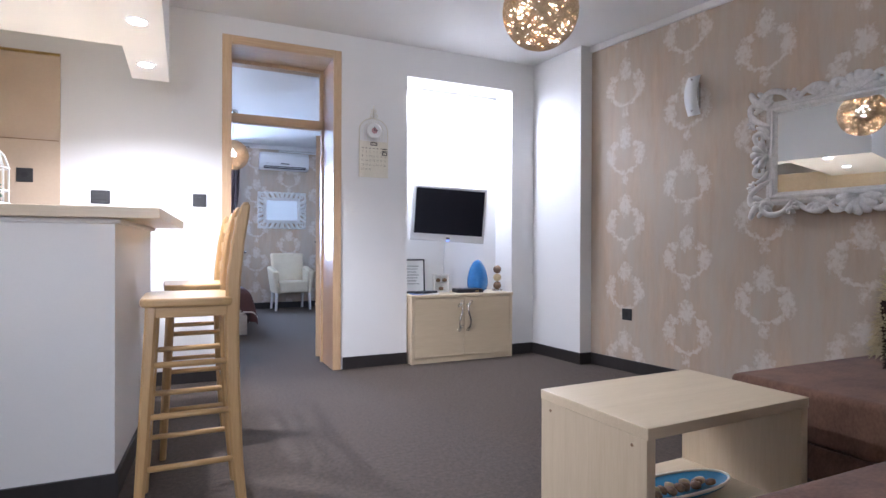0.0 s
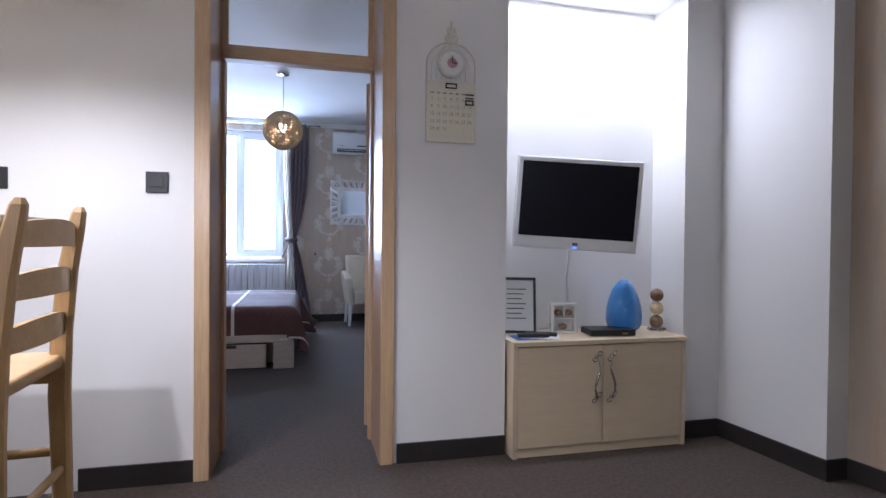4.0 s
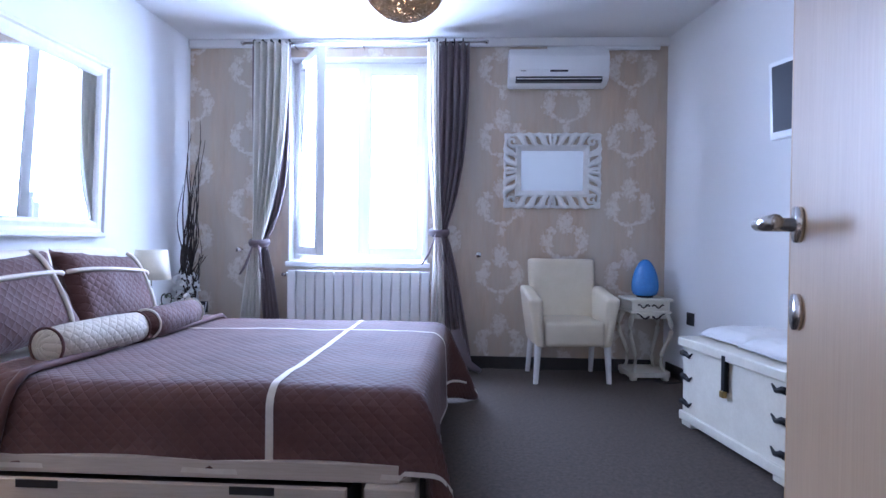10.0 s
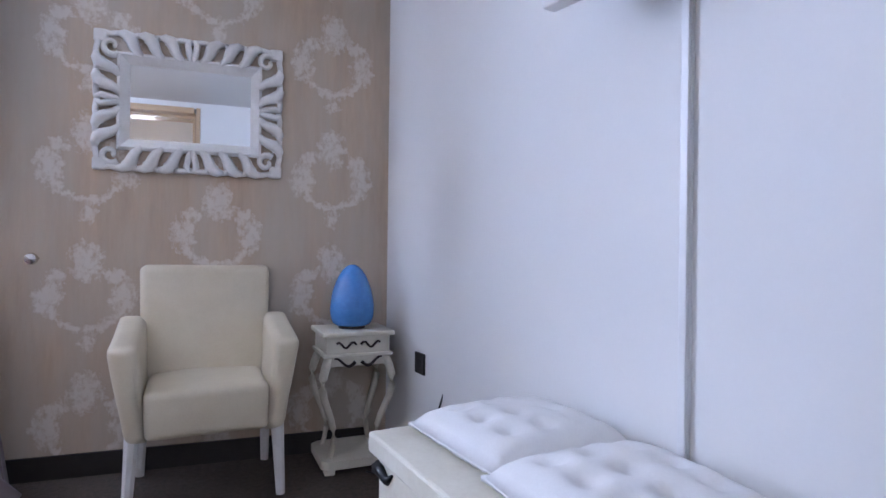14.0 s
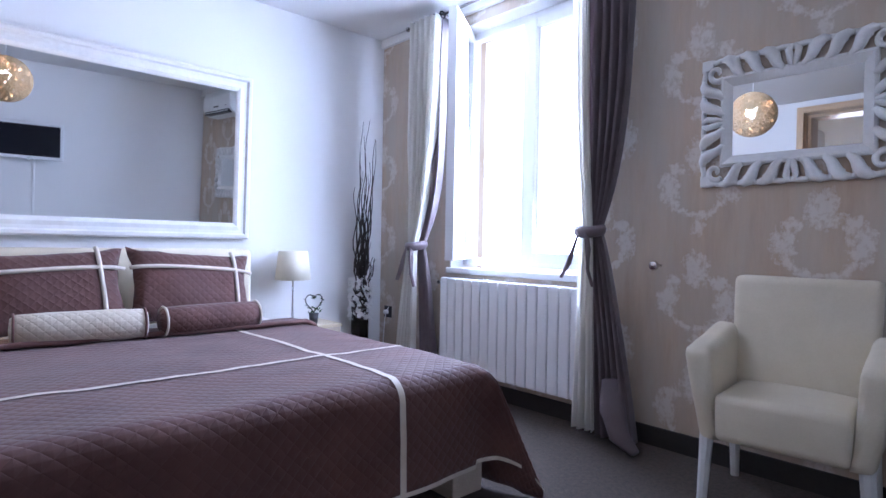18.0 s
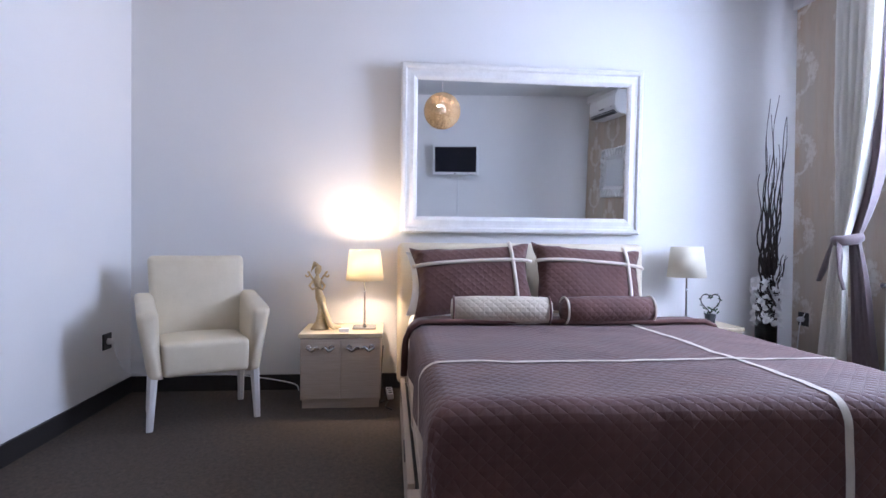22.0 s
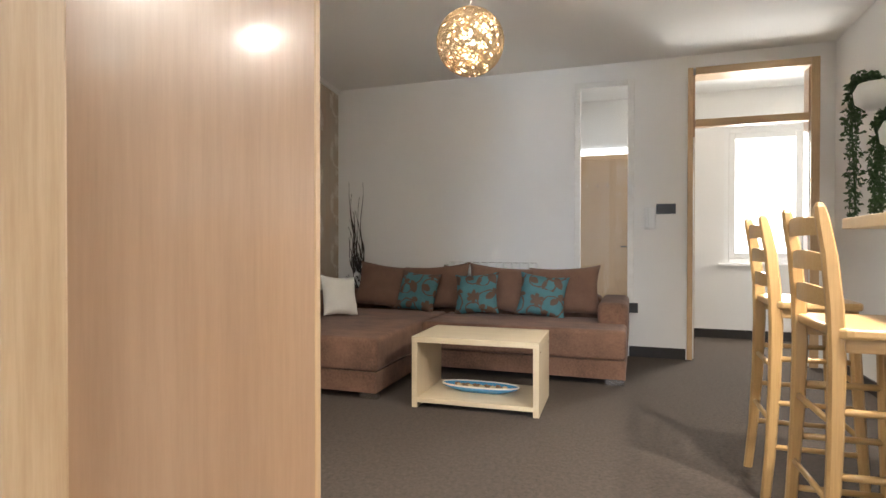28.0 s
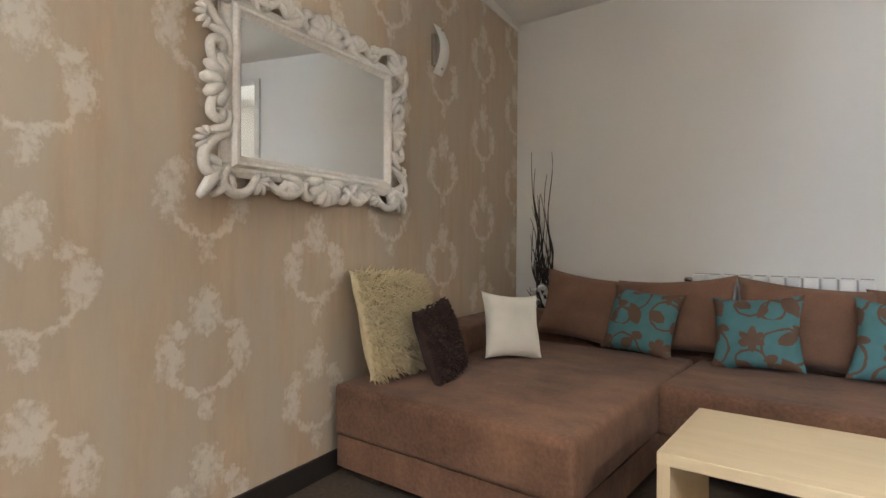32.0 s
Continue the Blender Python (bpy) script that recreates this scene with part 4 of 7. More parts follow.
def cushion(name, label, w, h, d, m, mat, ribbon=False, ruffle=0.0, category="cushion"):
    c = thing(name, label, category, m)
    part("cover", pillow(w, h, d, ruffle=ruffle), mat, c, "", True)
    if ribbon:
        for a in ((0.0, True), (w * 0.32, False)):
            pts = []
            for k in range(25):
                s = 2 * k / 24 - 1
                x, z = (s * w * 0.48, h * 0.69) if a[1] else (a[0], h / 2 + s * h * 0.48)
                aa, bb = 2 * x / w, 2 * z / h - 1
                puff = (max(0, 1 - abs(aa) ** 2.6) * max(0, 1 - abs(bb) ** 2.6)) ** 0.42
                pts.append((x, -d / 2 * puff - 0.006, z))
            part("ribbon", tube(pts, 0.012, 6, flat=1.0, up=(0, 1, 0) if a[1] else (1, 0, 0)), RIBBON, c, "cream ribbon", True)
    return c


for y, lean, w in ((7.47, -3, 0.76), (8.17, 4, 0.72)):
    cushion("pillow", "brown quilted pillow with cream ribbon against the headboard", w, 0.46, 0.19, pose(-1.215, y, 0.552, 0, 0, 90) @ pose(0, 0, 0, -25, lean, 0), QUILT, True, 0.014, "pillow")
cushion("pillow", "white pillow behind the brown one", 0.70, 0.40, 0.13, pose(-1.36, 7.40, 0.535, 0, 0, 90) @ pose(0, 0, 0, -12, 0, 0), SHEET, False, 0.0, "pillow")


def bolster(label, mat, m, n=0.46):
    b = thing("bolster", label, "bolster", m)
    bm = bmesh.new()
    uv = bm.loops.layers.uv.verify()
    rows = [(0.0, -n / 2 - 0.01), (0.055, -n / 2 - 0.006), (0.073, -n / 2 + 0.012), (0.078, -n / 4), (0.078, n / 4), (0.073, n / 2 - 0.012), (0.055, n / 2 + 0.006), (0.0, n / 2 + 0.01)]
    lathe(rows, 28, bm)
    for f in bm.faces:
        for l in f.loops:
            c = l.vert.co
            l[uv].uv = (math.atan2(c.y, c.x) * 0.078, c.z)
    bm.transform(Matrix.Rotation(radians(90), 4, "X"))
    part("cover", bm, mat, b, "", True)
    for s in (-1, 1):
        part("piping", tube([(0.075 * math.cos(k * 0.2618), s * (n / 2 - 0.008), 0.075 * math.sin(k * 0.2618)) for k in range(24)], 0.006, 6, closed=True, up=(0, 1, 0)), RIBBON if mat is QUILT else QUILT, b, "contrasting piping", True)
    return b


bolster("cream quilted bolster with brown piping on the bed", QUILTCREAM, pose(-0.965, 7.565, 0.618, 0, 0, -5), 0.54)
bolster("brown quilted bolster with cream piping on the bed", QUILT, pose(-0.96, 8.17, 0.618, 0, 0, 3), 0.52)


def nightstand(m, label):
    n = thing("nightstand", label, "nightstand", m, "nightstands")
    part("body", box(-0.40, 0, -0.235, 0.235, 0.05, 0.42), ASHZ, n)
    part("top", box(-0.415, 0.015, -0.245, 0.245, 0.42, 0.445, bev=0.003), MAPLE, n)
    part("plinth", box(-0.39, -0.01, -0.225, 0.225, 0.0, 0.05), ASHZ, n)
    for s in (-1, 1):
        dd = part("door", box(0.0, 0.016, min(0, s * 0.231) + (0.002 if s > 0 else 0), max(0, s * 0.231) - (0.002 if s < 0 else 0), 0.06, 0.415, bev=0.002), ASHZ, n)
        bm = bmesh.new()
        for q in (-1, 1):
            tube([(0.022, s * 0.117 + q * (0.008 + 0.075 * k / 9), 0.355 + 0.016 * math.sin(k * 0.9) * (1 - k / 14)) for k in range(10)], [0.005 + 0.004 * math.sin(k * 0.35) for k in range(10)], 6, bm)
            tube([(0.022, s * 0.117 + q * (0.066 + 0.014 * math.cos(k * 0.7)), 0.365 + 0.014 * math.sin(k * 0.7)) for k in range(8)], 0.004, 6, bm)
        part("handle", bm, CHROME, dd, "silver scroll handle", True)
    return n


nightstand(pose(-1.27, 6.665, 0), "pale oak nightstand with silver scroll handles by the bed")
nightstand(pose(-1.405, 9.03, 0), "pale oak nightstand with silver scroll handles near the window")


def table_lamp(m, lit):
    l = thing("table_lamp", ("lit" if lit else "unlit") + " cream table lamp with a steel stem on the nightstand", "lamp", m)
    part("base", box(-0.065, 0.065, -0.065, 0.065, 0, 0.012, bev=0.003), CHROME, l, "square steel base")
    part("stem", lathe([(0.012, 0.012), (0.007, 0.03), (0.005, 0.15), (0.004, 0.30)], 12), CHROME, l, "thin steel stem", True)
    bm = bmesh.new()
    lathe_open(bm, [(0.105, 0.27), (0.085, 0.44)], 32)
    ob = solid(part("shade", bm, SHADELIT if lit else SHADECLOTH, l, "tapered cream fabric shade", True), 0.002)
    if lit:
        part("bulb", lathe([(0.0, 0.335), (0.02, 0.345), (0.028, 0.37), (0.02, 0.40), (0.0, 0.405)], 16), BULB, l, "lit bulb", True).visible_shadow = False
    return l


def lathe_open(bm, profile, seg):
    rings = [[bm.verts.new((r * math.cos(2 * math.pi * k / seg), r * math.sin(2 * math.pi * k / seg), z)) for k in range(seg)] for r, z in profile]
    for a, b in zip(rings, rings[1:]):
        for k in range(seg):
            bm.faces.new((a[k], a[(k + 1) % seg], b[(k + 1) % seg], b[k]))
    return bm


table_lamp(pose(-1.46, 6.795, 0.445) @ Matrix.Scale(1.12, 4), True)
table_lamp(pose(-1.52, 8.94, 0.445) @ Matrix.Scale(1.2, 4), False)

bm = lathe([(0.058, 0.0), (0.052, 0.014), (0.036, 0.05), (0.028, 0.11), (0.027, 0.15), (0.031, 0.19), (0.021, 0.245), (0.022, 0.275), (0.027, 0.302), (0.012, 0.325), (0.009, 0.338), (0.019, 0.352), (0.022, 0.370), (0.017, 0.390), (0.0, 0.398)], 20)
for q in (-1, 1):
    tube([(0.005, q * 0.022, 0.300), (0.022, q * 0.046, 0.270), (0.038, q * 0.030, 0.248), (0.042, q * 0.006, 0.262)], [0.009, 0.008, 0.007, 0.005], 8, bm)
    tube([(0.0, q * (0.022 + 0.034 * k / 5), 0.305 + 0.010 * k) for k in range(6)] + [(0.0, q * (0.062 + 0.020 * math.cos(1.6 + k * 0.8) * (1 - k / 10)), 0.337 + 0.020 * math.sin(1.6 + k * 0.8) * (1 - k / 10)) for k in range(7)], 0.006, 7, bm, up=(1, 0, 0))
for k in range(4):
    tube([(0.006 * k - 0.01, 0.010, 0.385), (0.0, -0.014 - 0.006 * k, 0.400 + 0.004 * k), (-0.012, -0.030 - 0.004 * k, 0.385 - 0.010 * k)], [0.007, 0.010, 0.004], 6, bm)
for k in range(3):
    tube([(0.012, 0.006, 0.19), (0.020 + 0.006 * k, 0.030, 0.09), (0.026 + 0.010 * k, 0.062, 0.030), (0.030 + 0.014 * k, 0.135 - 0.02 * k, 0.009)], [0.010, 0.016, 0.016, 0.007], 8, bm)
for v in bm.verts:
    v.co.y += 0.016 * math.sin(v.co.z * 15.0) - 0.010
fig = tagged(part("figurine", bm, FIGURE, m=pose(-1.44, 6.53, 0.445), smooth=True), "ivory resin lady figurine holding scrolls on the nightstand", "figurine")
sb = tagged(part("small_box", box(-0.025, 0.025, -0.03, 0.03, 0, 0.022, bev=0.003), PLASTICW, m=pose(-1.32, 6.68, 0.445)), "small white plastic box on the nightstand", "box")

hp = thing("heart_plant", "small potted plant trained as a heart on the nightstand", "plant", pose(-1.50, 9.10, 0.445))
part("pot", lathe([(0.028, 0.0), (0.036, 0.075), (0.032, 0.07)], 16), PLASTICB, hp, "black pot", True)
bm = bmesh.new()
hpts = []
for k in range(28):
    a = 2 * math.pi * k / 28
    hpts.append((0.0, 0.0048 * 16 * math.sin(a) ** 3 * 0.9, 0.155 + 0.0046 * (13 * math.cos(a) - 5 * math.cos(2 * a) - 2 * math.cos(3 * a) - math.cos(4 * a))))
tube(hpts, 0.004, 6, bm, closed=True, up=(1, 0, 0))
part("heart_wire", bm, TWIG, hp, "dark heart-shaped wire", True)
bm = bmesh.new()
for k in range(40):
    c = Vector(hpts[(k * 5) % 28]) if k % 2 else Vector((random.uniform(-.02, .02), random.uniform(-.05, .05), random.uniform(0.07, 0.13)))
    d = Vector((random.uniform(-1, 1), random.uniform(-1, 1), random.uniform(-0.2, 1))).normalized() * 0.024
    s = d.orthogonal().normalized() * 0.007
    bm.faces.new([bm.verts.new(c), bm.verts.new(c + d * 0.5 + s), bm.verts.new(c + d), bm.verts.new(c + d * 0.5 - s)])
part("leaves", bm, LEAFGREEN, hp, "small green leaves")

# wall mirror over the bed
mb = thing("wall_mirror", "large rectangular mirror in a white moulded frame over the bed", "mirror", pose(XB + 0.030, 7.845, 1.052, 0, 0, 91.0) @ pose(0, 0, 0, 2.1, 0, 0))
part("frame", ringed(-0.83, 0.83, 0, 1.12, 0.11, [(0, 0), (0, 0.030), (0.012, 0.042), (0.03, 0.042), (0.04, 0.028), (0.06, 0.026), (0.085, 0.030), (0.10, 0.022), (0.11, 0.012), (0.11, 0.0)]), WHITEWOOD, mb)
part("glass", box(-0.725, 0.725, -0.012, -0.004, 0.105, 1.015), MIRROR, mb, "silvered mirror glass")


def upholstered(x0, x1, y0, y1, z0, z1, r, shape, cuts=5):
    """A padded block with rounded edges, bent by shape(co)."""
    bm = box(x0, x1, y0, y1, z0, z1)
    bmesh.ops.bevel(bm, geom=bm.edges[:], offset=r, segments=4, affect="EDGES", profile=0.55)
    long = [e for e in bm.edges if e.calc_length() > 0.12]
    bmesh.ops.subdivide_edges(bm, edges=long, cuts=cuts, use_grid_fill=True)
    for v in bm.verts:
        v.co = Vector(shape(v.co.copy()))
        v.co += Vector((noise.noise(v.co * 7), noise.noise(v.co * 7 + Vector((9, 0, 0))), noise.noise(v.co * 7 + Vector((0, 9, 0))))) * 0.0035
    return bm


def armchair(m, label):
    c = thing("armchair", label, "armchair", m, "cream armchairs")

    def seat(co):
        crown = 0.016 * max(0, 1 - (co.x / 0.24) ** 2) * max(0, 1 - ((co.y + 0.03) / 0.22) ** 2)
        return co.x * (0.95 + 0.10 * (co.z - 0.29)), co.y, co.z + (crown if co.z > 0.44 else 0.0)

    def back(co):
        k = max(0.0, co.z - 0.44)
        return co.x * (0.97 + 0.11 * k), co.y + k * 0.17 - 0.03 * k * (1 - (co.x / 0.27) ** 2), co.z

    part("seat", upholstered(-0.235, 0.235, -0.262, 0.16, 0.285, 0.468, 0.032, seat), LEATHER, c, "", True)
    part("backrest", upholstered(-0.265, 0.265, 0.075, 0.175, 0.30, 0.925, 0.034, back), LEATHER, c, "", True)
    for sx in (-1, 1):
        def arm(co, sx=sx):
            t = (co.z - 0.275) / 0.365
            rise = 0.075 * max(0.0, (co.y + 0.26) / 0.42) * max(0.0, t)
            return co.x + sx * (-0.062 * (1 - t)) * (1.0 if abs(co.x) > 0.27 else 0.35), co.y + (0.020 * (1 - t) if co.y < 0 else 0.0), co.z + rise

        part("armrest", upholstered(min(sx * 0.240, sx * 0.348), max(sx * 0.240, sx * 0.348), -0.265, 0.165, 0.275, 0.64, 0.036, arm), LEATHER, c, "", True)
        part("leg", post([(sx * 0.278, -0.208, 0.0, 0.034, 0.034), (sx * 0.262, -0.205, 0.30, 0.050, 0.050)]), WHITEWOOD, c, "white tapered leg")
        part("leg", post([(sx * 0.262, 0.205, 0.0, 0.034, 0.034), (sx * 0.250, 0.130, 0.32, 0.046, 0.046)]), WHITEWOOD, c, "white tapered leg")
    return c


armchair(pose(1.449, 9.598, 0, 0, 0, 5), "cream leatherette armchair with white legs by the window wall")
armchair(pose(-1.217, 5.883, 0, 0, 0, 115) @ Matrix.Scale(0.97, 4), "cream leatherette armchair with white legs in the corner")

# carved stand with the blue egg
st = thing("plant_stand", "distressed cream carved side stand with scroll legs", "side table", pose(2.075, 9.67, 0, 0, 0, 4) @ Matrix.Scale(0.95, 4))
part("top", box(-0.175, 0.175, -0.155, 0.155, 0.645, 0.668, bev=0.006), CREAM, st)
part("drawer", box(-0.155, 0.155, -0.135, 0.135, 0.565, 0.645, bev=0.004), CREAM, st)
part("moulding", box(-0.168, 0.168, -0.148, 0.148, 0.548, 0.565, bev=0.005), CREAM, st)
bm = bmesh.new()
for s in (-1, 1):
    tube([(s * (0.01 + 0.012 * k), -0.138, 0.605 + 0.014 * math.sin(k * 1.1)) for k in range(9)], 0.006, 6, bm)
    tube([(s * (0.015 + 0.010 * k), -0.140, 0.525 - 0.020 * math.sin(k * 0.5)) for k in range(11)], [0.009 - 0.0004 * k for k in range(11)], 6, bm)
part("carving", bm, TWIG, st, "dark carved scrolls", True)
part("apron", box(-0.15, 0.15, -0.135, -0.12, 0.505, 0.548, bev=0.003), CREAM, st)
for sx in (-1, 1):
    for sy in (-1, 1):
        pts = [(sx * (0.135 + 0.035 * math.sin(k / 10 * math.pi * 1.9) * (1 if k < 5 else 0.9)), sy * (0.115 + 0.022 * math.sin(k / 10 * math.pi * 1.9)), 0.548 - 0.049 * k) for k in range(11)]
        part("leg", tube(pts, [0.022 - 0.0011 * k for k in range(11)], 8), CREAM, st, "", True)
part("base", prism([(-0.17, -0.13), (-0.14, -0.16), (0.14, -0.16), (0.17, -0.13), (0.17, 0.13), (0.14, 0.16), (-0.14, 0.16), (-0.17, 0.13)], 0.03, 0.07), CREAM, st)
for sx in (-1, 1):
    for sy in (-1, 1):
        part("foot", box(sx * 0.13 - 0.025, sx * 0.13 + 0.025, sy * 0.12 - 0.025, sy * 0.12 + 0.025, 0, 0.03, bev=0.006), CREAM, st)


def egg(m, r, h, label):
    e = thing("egg_lamp", label, "lamp", m, "blue egg lamps")
    rows = [(r * 0.62, 0.012)] + [(r * math.sin(math.pi * (0.2 + 0.8 * k / 14)) ** 0.95 * (1 - 0.22 * (k / 14 - 0.35)), 0.012 + (h - 0.012) * (1 - math.cos(math.pi * k / 14)) / 2) for k in range(1, 14)] + [(0, h)]
    part("shell", lathe(rows, 32), EGG, e, "", True)
    part("base", cyl(r * 0.6, 0, 0.014, 28), PLASTICB, e, "dark base ring", True)
    return e


egg(pose(2.075, 9.67, 0.635), 0.105, 0.30, "blue mottled glass egg lamp on the cream stand")


# blanket chest along the party wall
ch = thing("blanket_chest", "cream wooden chest with black iron corners and a padlock", "chest", wall_pose(8.155, 0, 0.012))
CW, CD, CH = 0.432, 0.525, 0.462
part("body", box(-CW, CW, -CD, 0, 0.05, CH, bev=0.004), CREAM, ch)
part("lid", box(-CW - 0.02, CW + 0.02, -CD - 0.025, 0.0, CH, CH + 0.055, bev=0.008), CREAM, ch)
part("plinth", box(-CW - 0.015, CW + 0.015, -CD - 0.015, 0, 0.035, 0.085, bev=0.006), CREAM, ch)
for sx in (-1, 1):
    for y in (-CD + 0.03, -0.05):
        part("foot", box(sx * (CW - 0.04) - 0.05, sx * (CW - 0.04) + 0.05, y - 0.03, y + 0.03, 0, 0.036, bev=0.008), CREAM, ch)
for z in (CH - 0.04, CH * 0.62, CH * 0.30):
    for sx in (-1, 1):
        for yy in (-CD, -0.03):
            bm = bmesh.new()
            if yy == -CD:
                tube([(sx * (CW - 0.10), -CD - 0.003, z + 0.012), (sx * (CW - 0.07), -CD - 0.003, z - 0.012), (sx * (CW - 0.035), -CD - 0.003, z), (sx * (CW + 0.003), -CD - 0.003, z)], [0.004, 0.012, 0.017, 0.019], 6, bm, up=(0, 1, 0))
                tube([(sx * (CW + 0.003), -CD - 0.003, z), (sx * (CW + 0.003), -CD + 0.035, z), (sx * (CW + 0.003), -CD + 0.07, z - 0.012), (sx * (CW + 0.003), -CD + 0.10, z + 0.012)], [0.019, 0.017, 0.012, 0.004], 6, bm, up=(1, 0, 0))
            else:
                tube([(sx * (CW + 0.003), -0.005, z), (sx * (CW + 0.003), -0.06, z), (sx * (CW + 0.003), -0.10, z + 0.012)], [0.018, 0.014, 0.004], 6, bm, up=(1, 0, 0))
            part("corner_strap", bm, IRON, ch, "black iron strap", True)
hs = part("hasp", box(-0.016, 0.016, -CD - 0.028, -CD - 0.002, CH - 0.16, CH + 0.03, bev=0.004), IRON, ch, "black iron hasp")
part("padlock", box(-0.018, 0.018, -CD - 0.035, -CD - 0.012, CH - 0.185, CH - 0.15, bev=0.004), BRASS, hs, "small brass padlock")
for sx in (-1, 1):
    hnd = part("side_plate", box(min(sx * CW, sx * (CW + 0.004)), max(sx * CW, sx * (CW + 0.004)), -CD / 2 - 0.055, -CD / 2 + 0.055, CH * 0.66, CH * 0.76, bev=0.001), IRON, ch, "black iron plate")
    part("bail_handle", tube([(sx * (CW + 0.008), -CD / 2 - 0.045, CH * 0.7), (sx * (CW + 0.03), -CD / 2 - 0.045, CH * 0.58), (sx * (CW + 0.03), -CD / 2 + 0.045, CH * 0.58), (sx * (CW + 0.008), -CD / 2 + 0.045, CH * 0.7)], 0.007, 8), IRON, hnd, "iron bail handle", True)


def seat_pad(m, w, d):
    p = thing("seat_pad", "white tufted cotton seat pad on the chest", "cushion", m, "seat pads")
    n = 24
    bm = bmesh.new()
    tops = []
    for s in (0, 1):
        grid = []
        for i in range(n + 1):
            row = []
            for j in range(n + 1):
                a, b = 2 * i / n - 1, 2 * j / n - 1
                edge = (max(0, 1 - abs(a) ** 4) * max(0, 1 - abs(b) ** 4)) ** 0.5
                tuft = min(1.0, min(math.hypot((a - ta) * 1.3, (b - tb) * 1.3) for ta in (-0.5, 0, 0.5) for tb in (-0.5, 0, 0.5)) / 0.24)
                z = 0.004 + (0.066 * edge * (0.58 + 0.42 * tuft ** 0.8) + 0.006 * noise.noise((a * 4, b * 4, w * 9)) + 0.003 * noise.noise((a * 11, b * 11, w)) if s else 0.0) + (0.02 * (1 - edge) if not s else 0.012)
                row.append(bm.verts.new((a * w / 2, b * d / 2, z)))
            grid.append(row)
        tops.append(grid)
        for i in range(n):
            for j in range(n):
                bm.faces.new((grid[i][j], grid[i + 1][j], grid[i + 1][j + 1], grid[i][j + 1]))
    lo, hi = tops
    for k in range(n):
        for q in (((0, k), (0, k + 1)), ((n, k), (n, k + 1)), ((k, 0), (k + 1, 0)), ((k, n), (k + 1, n))):
            (a, b), (c, e) = q
            bm.faces.new((lo[a][b], lo[c][e], hi[c][e], hi[a][b]))
    part("cover", bm, SHEET, p, "", True)
    for ta in (-0.5, 0, 0.5):
        for tb in (-0.5, 0, 0.5):
            edge = ((1 - abs(ta) ** 4) * (1 - abs(tb) ** 4)) ** 0.5
            z = 0.016 + 0.066 * edge * 0.58 + 0.006 * noise.noise((ta * 4, tb * 4, w * 9))
            part("tuft", lathe([(0.0, z + 0.005), (0.005, z + 0.004), (0.007, z), (0.005, z - 0.004)], 10), SHEET, p, "stitched tuft", True, m=pose(ta * w / 2, tb * d / 2, 0))
    return p


seat_pad(wall_pose(8.155, CH + 0.055, 0.012) @ pose(-0.205, -0.235, 0, 0, 0, 2), 0.41, 0.42)
seat_pad(wall_pose(8.155, CH + 0.055, 0.012) @ pose(0.205, -0.265, 0, 0, 0, -3), 0.41, 0.42)


def television(m, w, h, label, logo=True, led=False, bottom=0.05):
    t = thing("television", label, "television", m)
    part("cabinet", box(-w / 2, w / 2, 0.0, 0.05, 0, h, bev=0.008), PLASTICW, t, "white plastic housing")
    part("screen", box(-w / 2 + 0.028, w / 2 - 0.028, -0.003, 0.0, bottom, h - 0.028), SCREEN, t, "black screen")
    part("logo", box(-0.016, 0.016, -0.0022, 0.0, bottom * 0.35, bottom * 0.6), CHROME, t, "small grey mark")
    if led:
        part("led", box(-0.012, 0.012, -0.003, 0.001, 0.010, 0.016), LED, t, "blue standby light")
    part("bracket", box(-0.09, 0.09, 0.05, 0.16, h * 0.3, h * 0.7, bev=0.004), PLASTICB, t, "black wall bracket")
    return t


television(pose(2.40, 7.985, 1.622, 0, 0, -72.4) @ pose(0, 0, 0, 3, 0, 0), 0.64, 0.415, "white flat television on the bedroom wall", bottom=0.04)
cd = thing("cable_duct", "white plastic cable duct on the wall below the television", "cable duct", wall_pose(8.05))
part("channel", box(-0.013, 0.013, -0.009, 0, 0.50, 1.74, bev=0.001), PLASTICW, cd)
part("cover", box(-0.011, 0.011, -0.018, -0.009, 0.50, 1.74, bev=0.003), PLASTICW, cd, "snap-on cover strip")

# air conditioner
ac = thing("air_conditioner", "white split air conditioner on the wallpaper wall", "air conditioner", pose(1.374, YW, 2.325))
bm = bmesh.new()
prof = [(0.0, 0.0), (-0.12, 0.0), (-0.185, 0.035), (-0.205, 0.10), (-0.205, 0.22), (-0.17, 0.278), (0.0, 0.285)]
vs = [[bm.verts.new((x, y, z)) for y, z in prof] for x in (-0.395, 0.395)]
for i in range(len(prof)):
    j = (i + 1) % len(prof)
    bm.faces.new((vs[0][i], vs[0][j], vs[1][j], vs[1][i]))
bm.faces.new(vs[0]), bm.faces.new(vs[1][::-1])
bmesh.ops.bevel(bm, geom=bm.edges[:], offset=0.008, segments=2, affect="EDGES")
part("body", bm, PLASTICW, ac)
part("outlet", box(-0.34, 0.34, -0.2, -0.12, 0.012, 0.05), PLASTICB, ac, "dark air outlet")
part("louvre", box(-0.335, 0.335, -0.212, -0.19, 0.028, 0.034, bev=0.002), PLASTICW, ac)
part("louvre", box(-0.335, 0.335, -0.195, -0.15, 0.016, 0.021, bev=0.002), PLASTICW, ac)
part("display", box(-0.07, 0.07, -0.2085, -0.204, 0.085, 0.10), PLASTICB, ac, "dark display strip")
